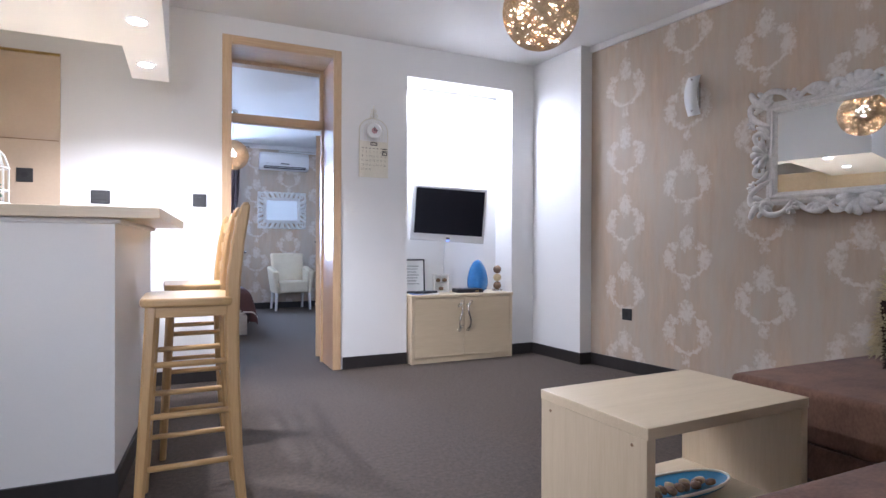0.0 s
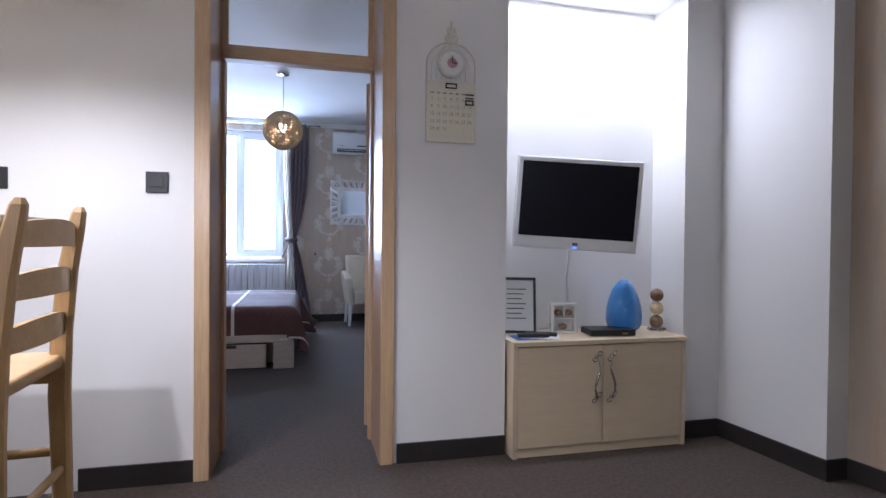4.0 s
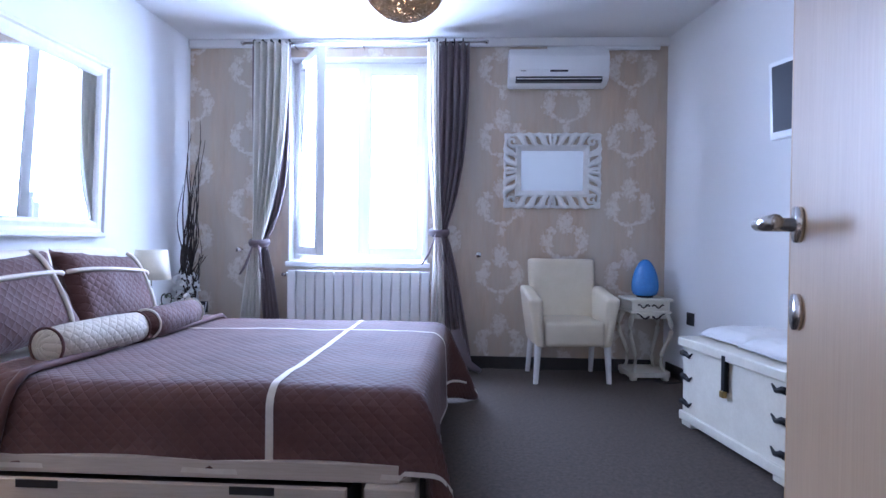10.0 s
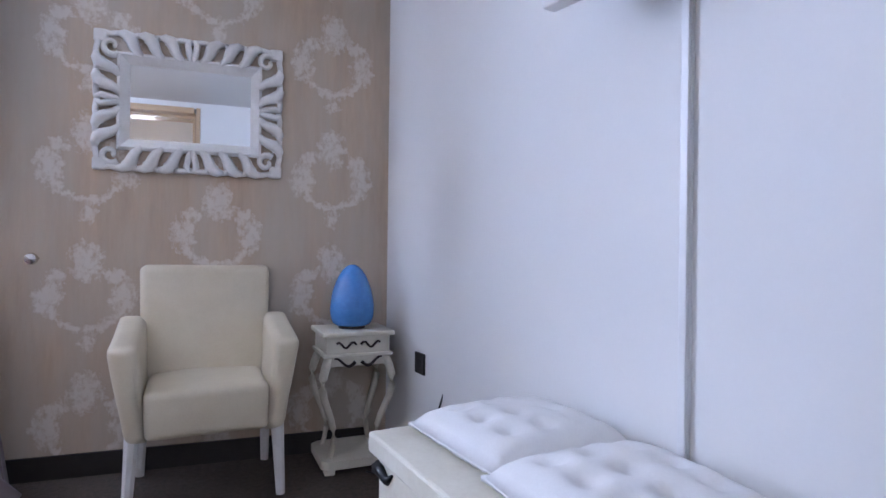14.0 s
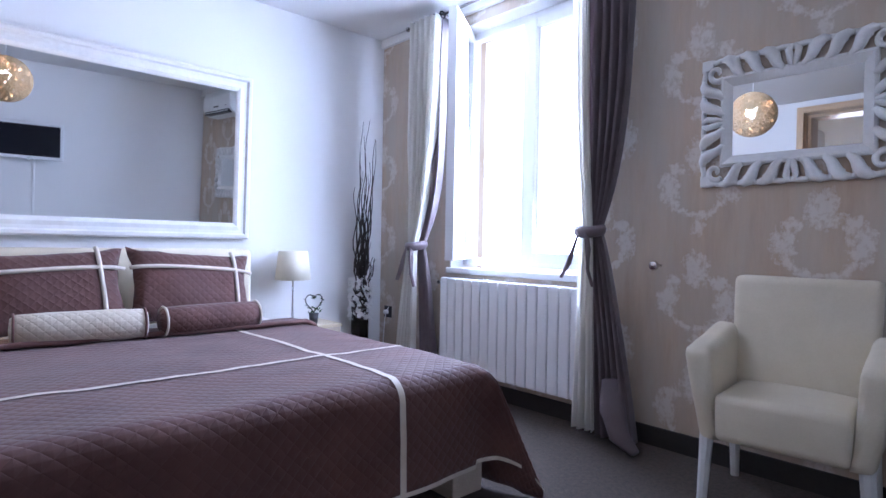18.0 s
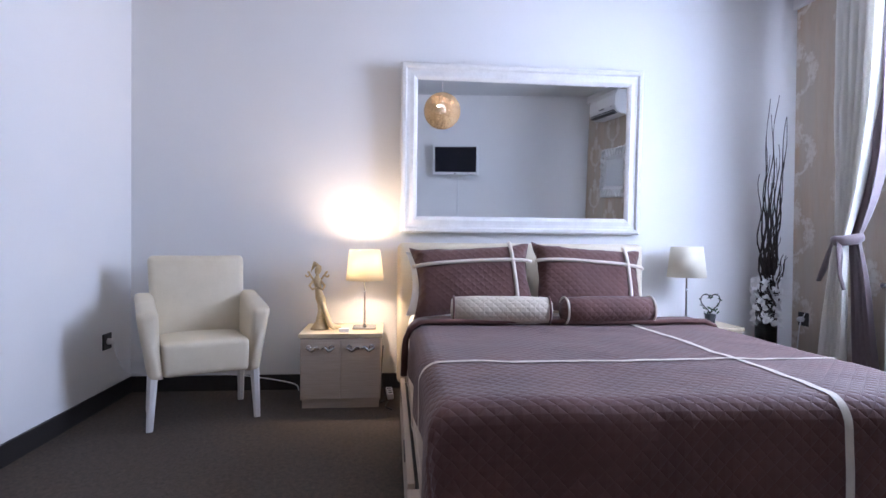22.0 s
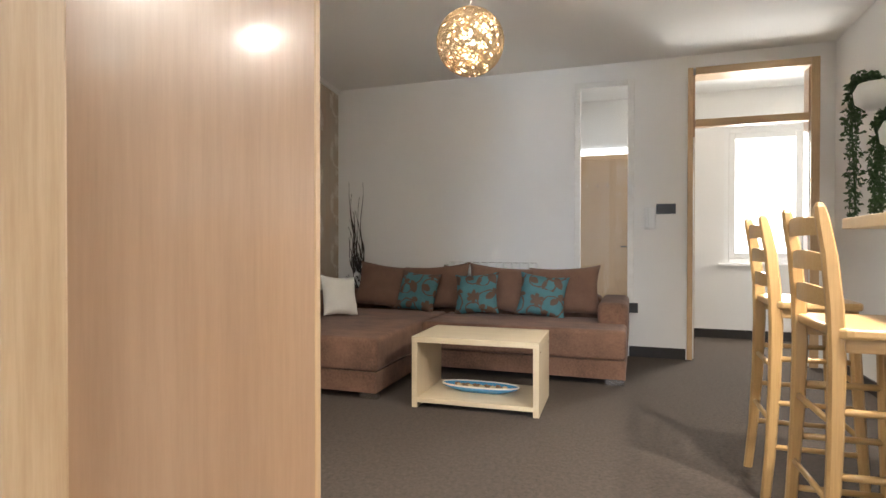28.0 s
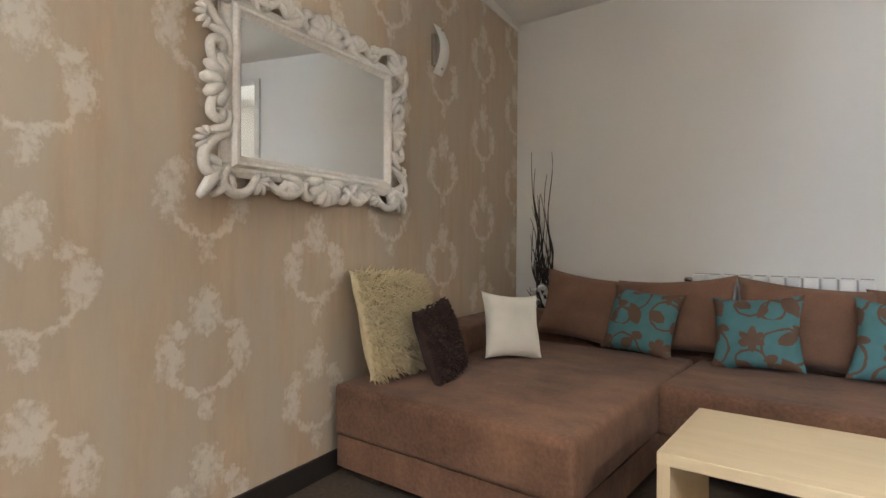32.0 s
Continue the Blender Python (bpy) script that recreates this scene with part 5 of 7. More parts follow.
part("logo", box(-0.30, -0.26, -0.2085, -0.204, 0.088, 0.096), CHROME, ac, "small grey mark")
pi = tagged(part("refrigerant_pipe", tube([(1.30, YW - 0.06, 2.60), (1.30, YW - 0.06, 2.645), (1.9, YW - 0.06, 2.645), (2.2, YW - 0.06, 2.645)], 0.018, 10), PLASTICW, smooth=True), "white insulated pipe above the air conditioner", "pipe")


def radiator(m, n, w, h, label):
    r = thing("radiator", label, "radiator", m)
    fin = box(-w / n / 2 + 0.002, w / n / 2 - 0.002, -0.075, 0.0, 0.0, h, bev=0.012, seg=2)
    fm = mesh_of(fin, PLASTICW, False, "section")
    for k in range(n):
        o = new("section", fm)
        o.parent = r
        o.matrix_basis = pose(-w / 2 + (k + 0.5) * w / n, 0, 0)
        if k < n:
            part("top_grille", box(-w / n / 2 + 0.012, w / n / 2 - 0.012, -0.062, -0.012, h - 0.001, h + 0.004), CHROME, r, "grey slot", m=pose(-w / 2 + (k + 0.5) * w / n, 0, 0))
    part("valve", tube([(-w / 2 - 0.05, -0.04, h - 0.04), (-w / 2 + 0.01, -0.04, h - 0.04)], 0.016, 12), CHROME, r, "chrome valve", True)
    return r


radiator(pose(-0.235, YW - 0.05, 0.16), 15, 1.19, 0.645, "white sectional radiator under the window")


# curtains
def curtain(x0, x1, xt, wt, zt, xb0, xb1, mat, y, label, group="curtains", folds=6, zb=0.03, bend=2.2):
    """One hanging: top x0..x1, gathered round xt (half width wt) at height zt, bottom xb0..xb1."""
    c = thing("curtain", label, "curtain", pose(0, y, 0), group)
    top, n, m = 2.655, folds * 8, 44
    bm = bmesh.new()
    grid = []
    for j in range(m + 1):
        z = top + (zb - top) * j / m
        if z > zt:
            k = ((top - z) / (top - zt)) ** bend
            a, b = x0 + (xt - wt - x0) * k, x1 + (xt + wt - x1) * k
        else:
            k = min(1.0, ((zt - z) / (zt - zb))) ** 0.75
            a, b = (xt - wt) + (xb0 - xt + wt) * k, (xt + wt) + (xb1 - xt - wt) * k
        amp = 0.045 * min(1, (b - a) / 0.25) + 0.006
        grid.append([bm.verts.new((a + (b - a) * i / n, -amp * math.cos(2 * math.pi * folds * i / n) + 0.012 * noise.noise((i * 0.15, z * 2.5, xt)), z)) for i in range(n + 1)])
    for j in range(m):
        for i in range(n):
            bm.faces.new((grid[j][i], grid[j][i + 1], grid[j + 1][i + 1], grid[j + 1][i]))
    solid(part("drape", bm, mat, c, "", True), 0.004)
    return c


CY = YW - 0.16
curtain(-1.13, -1.04, -1.055, 0.030, 1.03, -1.0, -0.93, CURTAIN, CY + 0.050, "taupe curtain tied back beside the window", folds=2)
curtain(-1.02, -0.80, -1.03, 0.030, 1.03, -0.99, -0.83, CURTAIN, CY + 0.030, "taupe curtain tied back beside the window", folds=4, bend=5.0)
curtain(-1.07, -0.79, -1.05, 0.035, 1.03, -1.22, -1.02, CURTAINCREAM, CY - 0.035, "cream curtain tied back beside the window", folds=5, bend=2.6)
curtain(0.325, 0.42, 0.43, 0.035, 1.13, 0.37, 0.50, CURTAINCREAM, CY - 0.03, "cream curtain tied back beside the window", folds=3, zb=0.05)
tr_ = curtain(0.40, 0.665, 0.45, 0.04, 1.13, 0.50, 0.72, CURTAIN, CY + 0.015, "taupe curtain tied back beside the window, trailing on the carpet", folds=5, bend=3.2)
part("trail", tube([(0.58, -0.02, 0.34), (0.62, -0.07, 0.20), (0.68, -0.10, 0.08), (0.78, -0.13, 0.035)], [0.05, 0.07, 0.06, 0.030], 10, flat=0.6), CURTAIN, tr_, "bunched hem on the floor", True)
for x, z in ((-1.045, 1.03), (0.435, 1.13)):
    tb = thing("tieback", "taupe fabric tieback knotted round the curtain", "tieback", pose(x, CY - 0.01, z))
    part("band", tube([(0.065 * math.cos(a * 0.3927), 0.065 * math.sin(a * 0.3927), 0.012 * math.sin(a * 0.3927)) for a in range(16)], 0.022, 8, flat=1.4, closed=True), CURTAIN, tb, "", True)
    for s, l in ((-1, 0.26), (1, 0.30)):
        part("tail", tube([(s * 0.02, -0.07, 0), (s * 0.045, -0.085, -l * 0.35), (s * 0.06 - 0.02, -0.08, -l * 0.7), (s * 0.10 - 0.03, -0.075, -l)], [0.012, 0.018, 0.022, 0.016], 6, flat=0.4), CURTAIN, tb, "", True)
rod = thing("curtain_rod", "thin steel curtain rod over the window", "curtain rod", pose(0, CY, 2.665))
part("rod", tube([(-1.2, 0, 0), (0.80, 0, 0)], 0.010, 10), CHROME, rod, "", True)
for x in (-0.79, -0.22, 0.32):
    part("bracket", tube([(x, 0, 0), (x, 0.15, 0.0)], 0.007, 8), CHROME, rod, "", True)
for x in (-1.10, -1.03, -0.96, -0.89, -0.81, 0.335, 0.40, 0.47, 0.54, 0.61):
    part("eyelet", tube([(x, 0.024 * math.cos(k * 0.5236), 0.024 * math.sin(k * 0.5236)) for k in range(12)], 0.006, 6, closed=True, up=(1, 0, 0)), IRON, rod, "dark metal eyelet", True)
for x in (-1.2, 0.80):
    part("finial", lathe([(0, -0.02), (0.018, -0.01), (0.018, 0.01), (0, 0.02)], 12), CHROME, rod, "", True, m=pose(x, 0, 0))
for x, z in ((0.757, 0.95), (-1.255, 0.965)):
    kb = thing("curtain_holdback", "glass knob holdback on the wallpaper wall", "holdback", pose(x, YW, z))
    part("stem", tube([(0, 0, 0), (0, -0.06, 0)], 0.007, 8), CHROME, kb, "chrome stem", True)
    part("knob", lathe([(0, 0), (0.012, 0.002), (0.026, 0.018), (0.022, 0.035), (0, 0.042)], 10), CHROME, kb, "faceted glass knob", m=pose(0, -0.055, 0, 90, 0, 0))

# vase of twigs in the corner
def twigs(m, h, n, label, seed):
    """A tall glass cylinder with shells and pale petals, and curly twigs standing in it."""
    rnd = random.Random(seed)
    v = thing("twig_vase", label, "vase", m)
    g = part("vase", lathe([(0.070, 0.0), (0.070, 0.62), (0.066, 0.62), (0.066, 0.008), (0.0, 0.008)], 24), GLASS, v, "clear glass cylinder", True)
    g.visible_shadow = False
    for name, z0, z1, mat_, lab, k0 in (("shells", 0.02, 0.40, SHELLS, "brown shells in the glass", 70), ("petals", 0.42, 0.76, SHEET, "white dried petals", 240)):
        bm = bmesh.new()
        for k in range(k0):
            z = rnd.uniform(z0, z1)
            r = (0.055 if name == "shells" else 0.085) * math.sqrt(rnd.random())
            a = rnd.uniform(0, 6.283)
            c = Vector((r * math.cos(a), r * math.sin(a), z))
            d = Vector((rnd.gauss(0, 1), rnd.gauss(0, 1), rnd.gauss(0, 1))).normalized()
            e = d.orthogonal().normalized()
            f = d.cross(e)
            q = 0.022 if name == "shells" else 0.034
            vs = [bm.verts.new(c + e * q * math.cos(t * 1.0472) + f * q * 0.7 * math.sin(t * 1.0472) + d * 0.006 * (t % 2)) for t in range(6)]
            top = bm.verts.new(c + d * q * 0.6)
            for t in range(6):
                bm.faces.new((vs[t], vs[(t + 1) % 6], top))
        tagged(part(name, bm, mat_, v, lab), lab, "", "", "stuff")
    for k in range(n):
        bm = bmesh.new()
        a, hh = rnd.uniform(0, 6.28), h * (1.0 if k < 2 else 0.40 + 0.55 * rnd.random() ** 1.6)
        w1, w2, lean = rnd.uniform(0.018, 0.044), rnd.uniform(0, 6.28), rnd.uniform(-0.02, 0.07)
        pts = []
        for j in range(18):
            s = j / 17
            pts.append((0.03 * math.cos(a) + lean * s * math.cos(a) + 0.05 * s * s + w1 * math.sin(13 * s + w2), 0.03 * math.sin(a) + lean * s * math.sin(a) + w1 * math.cos(15 * s + w2), 0.45 + (hh - 0.45) * s))
        tube(pts, [0.0095 * (1 - 0.8 * j / 17) for j in range(18)], 5, bm)
        part("twig", bm, TWIG, v, "curly dark twig", True)
    return v


twigs(pose(-1.60, 9.57, 0), 2.0, 34, "tall glass vase with curly dark twigs beside the window", 3)


def pendant(x, y, top, z, r, label, seed):
    rnd = random.Random(seed)
    p = thing("pendant_lamp", label, "lamp", pose(x, y, 0), "pendant lamps")
    part("canopy", lathe([(0.055, top - 0.03), (0.055, top - 0.004), (0.05, top)], 20), CHROME, p, "round metal ceiling rose", True)
    part("cable", cyl(0.004, z + r, top - 0.03, 8), PLASTICW, p, "", True)
    bm = bmesh.new()
    for k in range(170):
        ax = Vector((rnd.gauss(0, 1), rnd.gauss(0, 1), rnd.gauss(0, 1))).normalized()
        off = rnd.uniform(-0.55, 0.55) * r
        rr = math.sqrt(r * r - off * off) * rnd.uniform(0.965, 1.0)
        s = ax.orthogonal().normalized()
        t = ax.cross(s)
        tube([ax * off + (s * math.cos(a * 0.2094) + t * math.sin(a * 0.2094)) * rr + Vector((0, 0, z)) for a in range(30)], 0.0036, 4, bm, closed=True, up=tuple(ax))
    tagged(part("shade", bm, FIBRE, p), "ball of wound natural fibre", kind="stuff")
    part("bulb", lathe([(0.0, z - 0.03), (0.030, z - 0.015), (0.045, z + 0.02), (0.034, z + 0.055), (0.016, z + 0.085), (0.0, z + 0.09)], 16), BULB, p, "lit bulb", True).visible_shadow = False
    return p


pendant(0.40, 7.54, H2, 2.18, 0.185, "natural fibre ball pendant lamp in the bedroom, lit", 5)


# ---- carved mirrors ----
def scroll(bm, cx, cz, r, turns, start, spin, thick, y=0.0, lead=None):
    """A tapering spiral scroll in the xz plane."""
    pts, rs = [], []
    n = int(18 * turns) + 4
    for k in range(n):
        s = k / (n - 1)
        rr = r * (1 - 0.78 * s)
        a = start + spin * 2 * math.pi * turns * s
        pts.append((cx + rr * math.cos(a), y - 0.012 - 0.012 * s, cz + rr * math.sin(a)))
        rs.append(thick * (1.0 - 0.45 * s))
    if lead:
        pts, rs = [(lead[0], y - 0.01, lead[1])] + pts, [thick * 0.5] + rs
    tube(pts, rs, 8, bm, up=(0, 1, 0))


def small_carved_mirror():
    m = thing("carved_mirror", "small mirror in a white pierced carved frame over the armchair", "mirror", pose(1.356, YW, 1.348))
    W, H, f = 0.392, 0.606, 0.128
    part("backing", ringed(-W + 0.088, W - 0.088, 0.088, H - 0.088, 0.05, [(0, 0), (0, 0.026), (0.012, 0.032), (0.03, 0.022), (0.05, 0.012), (0.05, 0)]), WHITEWOOD, m, "inner moulding")
    part("glass", box(-W + f + 0.008, W - f - 0.008, -0.010, -0.004, f + 0.008, H - f - 0.008), MIRROR, m, "silvered mirror glass")
    def curl(bm, o, a, u):
        """An S-shaped leaf between the rails: o its middle, a across the band, u along it."""
        P = lambda c, d: (o[0] + a[0] * c + u[0] * d, -0.020, o[1] + a[1] * c + u[1] * d)
        rows = [(0.048, 0.052), (0.050, 0.030), (0.040, 0.008), (0.020, -0.006), (-0.004, -0.014), (-0.026, -0.026), (-0.048, -0.050)]
        tube([P(c, d) for c, d in rows], [0.010, 0.020, 0.027, 0.027, 0.024, 0.020, 0.013], 8, bm, up=(0, 1, 0), flat=0.9)
        tube([P(c, d) for c, d in ((0.044, 0.000), (0.036, 0.020), (0.022, 0.024), (0.014, 0.014))], [0.010, 0.010, 0.008, 0.004], 7, bm, up=(0, 1, 0))
        tube([P(c, d) for c, d in ((0.030, -0.010), (0.046, -0.022), (0.056, -0.018))], [0.012, 0.012, 0.006], 7, bm, up=(0, 1, 0))
        tube([P(c, d) for c, d in ((-0.030, -0.022), (-0.042, -0.010), (-0.044, 0.012))], [0.010, 0.010, 0.005], 7, bm, up=(0, 1, 0))

    rim = []
    for ax, az, ux, uz, half in ((0, 1, -1, 0, W), (-1, 0, 0, -1, H / 2), (0, -1, 1, 0, W), (1, 0, 0, 1, H / 2)):
        for k in range(40):
            d = (k / 39 * 2 - 1) * (half - 0.02)
            c = 0.012 - 0.008 * abs(math.sin(d * math.pi / 0.083))
            rim.append((ax * (W - c) + ux * d, -0.014, H / 2 + az * (H / 2 - c) + uz * d))
    part("rim", tube(rim, 0.013, 8, closed=True, up=(0, 1, 0)), WHITEWOOD, m, "scalloped outer edge", True)
    for ax, az, ux in ((0, 1, 1), (0, -1, 1), (1, 0, 0), (-1, 0, 0)):
        o = (ax * (W - 0.055), H / 2 + az * (H / 2 - 0.055))
        bm = bmesh.new()
        for q in (-1, 1):
            tube([(o[0] + ax * c + ux * q * d, -0.022, o[1] + az * c + (1 - ux) * q * d) for c, d in ((-0.045, 0.006), (-0.010, 0.012), (0.030, 0.020), (0.055, 0.006))], [0.010, 0.016, 0.015, 0.007], 8, bm, up=(0, 1, 0))
        part("middle_leaf", bm, WHITEWOOD, m, "carved middle leaf", True)
    for sx in (-1, 1):
        for sz in (-1, 1):
            zc = 0.055 if sz < 0 else H - 0.055
            for k in range(3):
                bm = bmesh.new()
                curl(bm, (sx * (0.085 + 0.084 * k), zc), (0, sz), (sx, 0))
                part("leaf_scroll", bm, WHITEWOOD, m, "", True)
            for k in range(2):
                bm = bmesh.new()
                curl(bm, (sx * (W - 0.055), H / 2 + sz * (0.078 + 0.080 * k)), (sx, 0), (0, sz))
                part("leaf_scroll", bm, WHITEWOOD, m, "", True)
            bm = box(min(sx * (W + 0.006), sx * (W - 0.05)), max(sx * (W + 0.006), sx * (W - 0.05)), -0.026, 0, -0.006 if sz < 0 else H - 0.05, 0.05 if sz < 0 else H + 0.006, bev=0.008)
            scroll(bm, sx * (W - 0.064), (0.064 if sz < 0 else H - 0.064), 0.042, 1.0, 0.8 * sx, sx, 0.016)
            part("corner_leaf", bm, WHITEWOOD, m, "carved corner", True)


small_carved_mirror()


def large_carved_mirror():
    m = thing("carved_mirror", "large mirror in a silvered baroque frame on the wallpaper wall", "mirror", wall_pose(2.015, 1.655, 0.022))
    GW, GH = 0.457, 0.262
    part("moulding", ringed(-GW - 0.04, GW + 0.04, -GH - 0.04, GH + 0.04, 0.045, [(0, 0), (0, 0.040), (0.010, 0.052), (0.022, 0.052), (0.030, 0.040), (0.045, 0.030), (0.045, 0)]), SILVERED, m, "inner moulding")
    part("glass", box(-GW, GW, -0.030, -0.024, -GH, GH), MIRROR, m, "silvered mirror glass")
    part("bed_moulding", ringed(-GW - 0.075, GW + 0.075, -GH - 0.075, GH + 0.075, 0.05, [(0, 0), (0, 0.018), (0.02, 0.030), (0.05, 0.036), (0.05, 0)]), SILVERED, m, "outer moulding")

    def stroke(pts, thick):
        """A rounded rib along a smooth curve through points, fat in the middle."""
        bm = bmesh.new()
        vs = [Vector((p[0], 0, p[1])) for p in pts]
        out = []
        for k in range(len(vs) - 1):
            a, b, c, d = vs[max(0, k - 1)], vs[k], vs[k + 1], vs[min(len(vs) - 1, k + 2)]
            for i in range(5):
                t = i / 5
                out.append(0.5 * (2 * b + (c - a) * t + (2 * a - 5 * b + 4 * c - d) * t * t + (3 * b - a - 3 * c + d) * t ** 3))
        out.append(vs[-1])
        n = len(out) - 1
        tube([(v.x, -0.022 - 0.020 * math.sin(math.pi * i / n), v.z) for i, v in enumerate(out)], [thick * (0.40 + 0.60 * math.sin(math.pi * (0.12 + 0.80 * i / n))) for i in range(n + 1)], 8, bm, up=(0, 1, 0))
        part("scroll", bm, SILVERED, m, "", True)

    def shell(x, z, ang, r, n=5, spread_=2.2):
        """A fan of rounded lobes."""
        bm = bmesh.new()
        for k in range(n):
            a = ang + spread_ * (k / (n - 1) - 0.5)
            tube([(x, -0.020, z), (x + math.cos(a) * r * 0.55, -0.046, z + math.sin(a) * r * 0.55), (x + math.cos(a) * r * 0.9, -0.036, z + math.sin(a) * r * 0.9), (x + math.cos(a) * r, -0.018, z + math.sin(a) * r)], [r * 0.10, r * 0.24, r * 0.25, r * 0.12], 8, bm, up=(0, 1, 0))
        part("leaf_fan", bm, SILVERED, m, "", True)

    for sx in (-1, 1):
        for sz in (-1, 1):
            P = lambda *rows: [(sx * (GW + a), sz * (GH + b)) for a, b in rows]
            stroke(P((0.05, 0.035), (0.115, 0.075), (0.150, 0.120), (0.172, 0.158)), 0.024)
            stroke(P((-0.09, 0.055), (-0.04, 0.120), (0.03, 0.140), (0.085, 0.105), (0.075, 0.060), (0.040, 0.072), (0.045, 0.098)), 0.021)
            stroke(P((0.040, -0.085), (0.105, -0.055), (0.160, 0.0), (0.160, 0.060), (0.118, 0.072), (0.100, 0.040), (0.122, 0.028)), 0.021)
            stroke(P((0.03, 0.07), (0.09, 0.125), (0.12, 0.150)), 0.017)
            shell(sx * (GW + 0.075), sz * (GH + 0.055), math.atan2(sz, sx), 0.075, 5, 2.6)
            shell(sx * (GW + 0.145), sz * (GH - 0.045), math.atan2(-sz * 0.4, sx), 0.042, 4)
            shell(sx * (GW - 0.085), sz * (GH + 0.085), math.atan2(sz, -sx), 0.050, 4)
            stroke(P((-0.10, 0.05), (-0.17, 0.105), (-0.24, 0.125), (-0.30, 0.095), (-0.285, 0.060), (-0.255, 0.078)), 0.020)
            stroke(P((-0.20, 0.045), (-0.27, 0.060), (-0.33, 0.115), (-0.38, 0.125)), 0.019)
            shell(sx * (GW - 0.235), sz * (GH + 0.065), math.atan2(sz, -sx * 0.3), 0.075, 5)
    for sx in (-1, 1):
        shell(sx * (GW + 0.065), 0.0, 0 if sx > 0 else math.pi, 0.095, 5, 2.4)
        for s in (-1, 1):
            stroke([(sx * (GW + a), s * b) for a, b in ((0.05, 0.03), (0.12, 0.07), (0.135, 0.125), (0.095, 0.140), (0.080, 0.110), (0.100, 0.100))], 0.019)
            stroke([(sx * (GW + a), s * b) for a, b in ((0.045, 0.10), (0.075, 0.16), (0.135, 0.185))], 0.018)
    for sz in (-1, 1):
        shell(0.0, sz * (GH + 0.050), math.pi / 2 * sz, 0.105, 7, 3.0)
        for s in (-1, 1):
            stroke([(s * a, sz * (GH + b)) for a, b in ((0.03, 0.045), (0.075, 0.115), (0.125, 0.125), (0.140, 0.085), (0.110, 0.070), (0.105, 0.092))], 0.019)


large_carved_mirror()

# ---- living room ----
# television niche
cab = thing("tv_cabinet", "maple cabinet with two doors and ornate iron handles in the niche", "cabinet", pose(2.168, 4.63, 0))
part("top", box(-0.519, 0.519, -0.01, 0.385, 0.585, 0.61, bev=0.003), MAPLE, cab)
part("side", box(-0.514, -0.489, 0, 0.38, 0, 0.585), MAPLEZ, cab)
part("side", box(0.489, 0.514, 0, 0.38, 0, 0.585), MAPLEZ, cab)
part("back", box(-0.489, 0.489, 0.36, 0.38, 0, 0.585), MAPLE, cab)
part("plinth", box(-0.489, 0.489, 0.012, 0.03, 0, 0.05), MAPLE, cab)
for s in (-1, 1):
    dd = part("door", box(min(s * 0.002, s * 0.487), max(s * 0.002, s * 0.487), 0.0, 0.02, 0.052, 0.58, bev=0.002), MAPLE, cab)
    bm = bmesh.new()
    tube([(s * (0.045 + 0.014 * math.sin(k * 0.62)), -0.022 - 0.008 * math.sin(k * 0.31), 0.30 + 0.022 * k) for k in range(11)], [0.004 + 0.004 * math.sin(k * 0.314) for k in range(11)], 8, bm)
    for z in (0.30, 0.52):
        for q in (-1, 1):
            scroll(bm, s * 0.045 + q * 0.016, z + q * 0.012, 0.018, 1.0, 0.4, q, 0.0045, y=0.0)
        tube([(s * 0.045, 0.0, z), (s * 0.045, -0.022, z)], 0.007, 8, bm)
    part("handle", bm, CHROME, dd, "ornate aged metal handle", True)
television(pose(2.10, 4.845, 1.085) @ pose(0, 0, 0, 4, 3.2, -15), 0.71, 0.52, "white flat television on a swivel arm in the niche", led=True, bottom=0.07)
cc = tagged(part("television_cable", tube([(2.15, 5.00, 1.10), (2.14, 5.015, 0.9), (2.15, 5.015, 0.64)], 0.006, 6), PLASTICW, smooth=True), "white cable running down the niche", "cable")

ZC = 0.61
egg(pose(2.425, 4.85, ZC), 0.103, 0.305, "blue mottled glass egg lamp on the cabinet")
fr_ = thing("document_frame", "black framed house rules sheet leaning in the niche", "picture frame", pose(1.78, 4.90, ZC) @ pose(0, 0, 0, -14, 0, -18))
part("frame", ringed(-0.105, 0.105, 0, 0.32, 0.014, [(0, 0), (0, 0.014), (0.014, 0.014), (0.014, 0)]), PLASTICB, fr_)
part("sheet", box(-0.092, 0.092, -0.006, -0.002, 0.013, 0.307), PAPERW, fr_, "white printed sheet")
for k in range(7):
    part("print_line", box(-0.06, 0.05 - 0.012 * (k % 3), -0.0072, -0.006, 0.25 - k * 0.028, 0.255 - k * 0.028), INK, fr_, "printed line")
sh = thing("shell_case", "white wooden display case with small stones", "ornament", pose(2.05, 4.88, ZC, 0, 0, -8))
part("frame", boxes((-0.075, -0.06, -0.03, 0.03, 0, 0.17), (0.06, 0.075, -0.03, 0.03, 0, 0.17), (-0.06, 0.06, -0.03, 0.03, 0, 0.014), (-0.06, 0.06, -0.03, 0.03, 0.156, 0.17), (-0.06, 0.06, -0.025, 0.025, 0.078, 0.088), (-0.005, 0.005, -0.025, 0.025, 0.088, 0.156), bev=0.002), WHITEWOOD, sh)
part("back", box(-0.06, 0.06, 0.02, 0.028, 0.014, 0.156), SHEET, sh)
for x, z in ((-0.03, 0.115), (0.032, 0.115), (0.0, 0.035)):
    part("stone", lathe([(0, -0.02), (0.022, -0.012), (0.024, 0.01), (0, 0.02)], 12), SHELLS, sh, "brown stone", True, m=pose(x, 0, z))
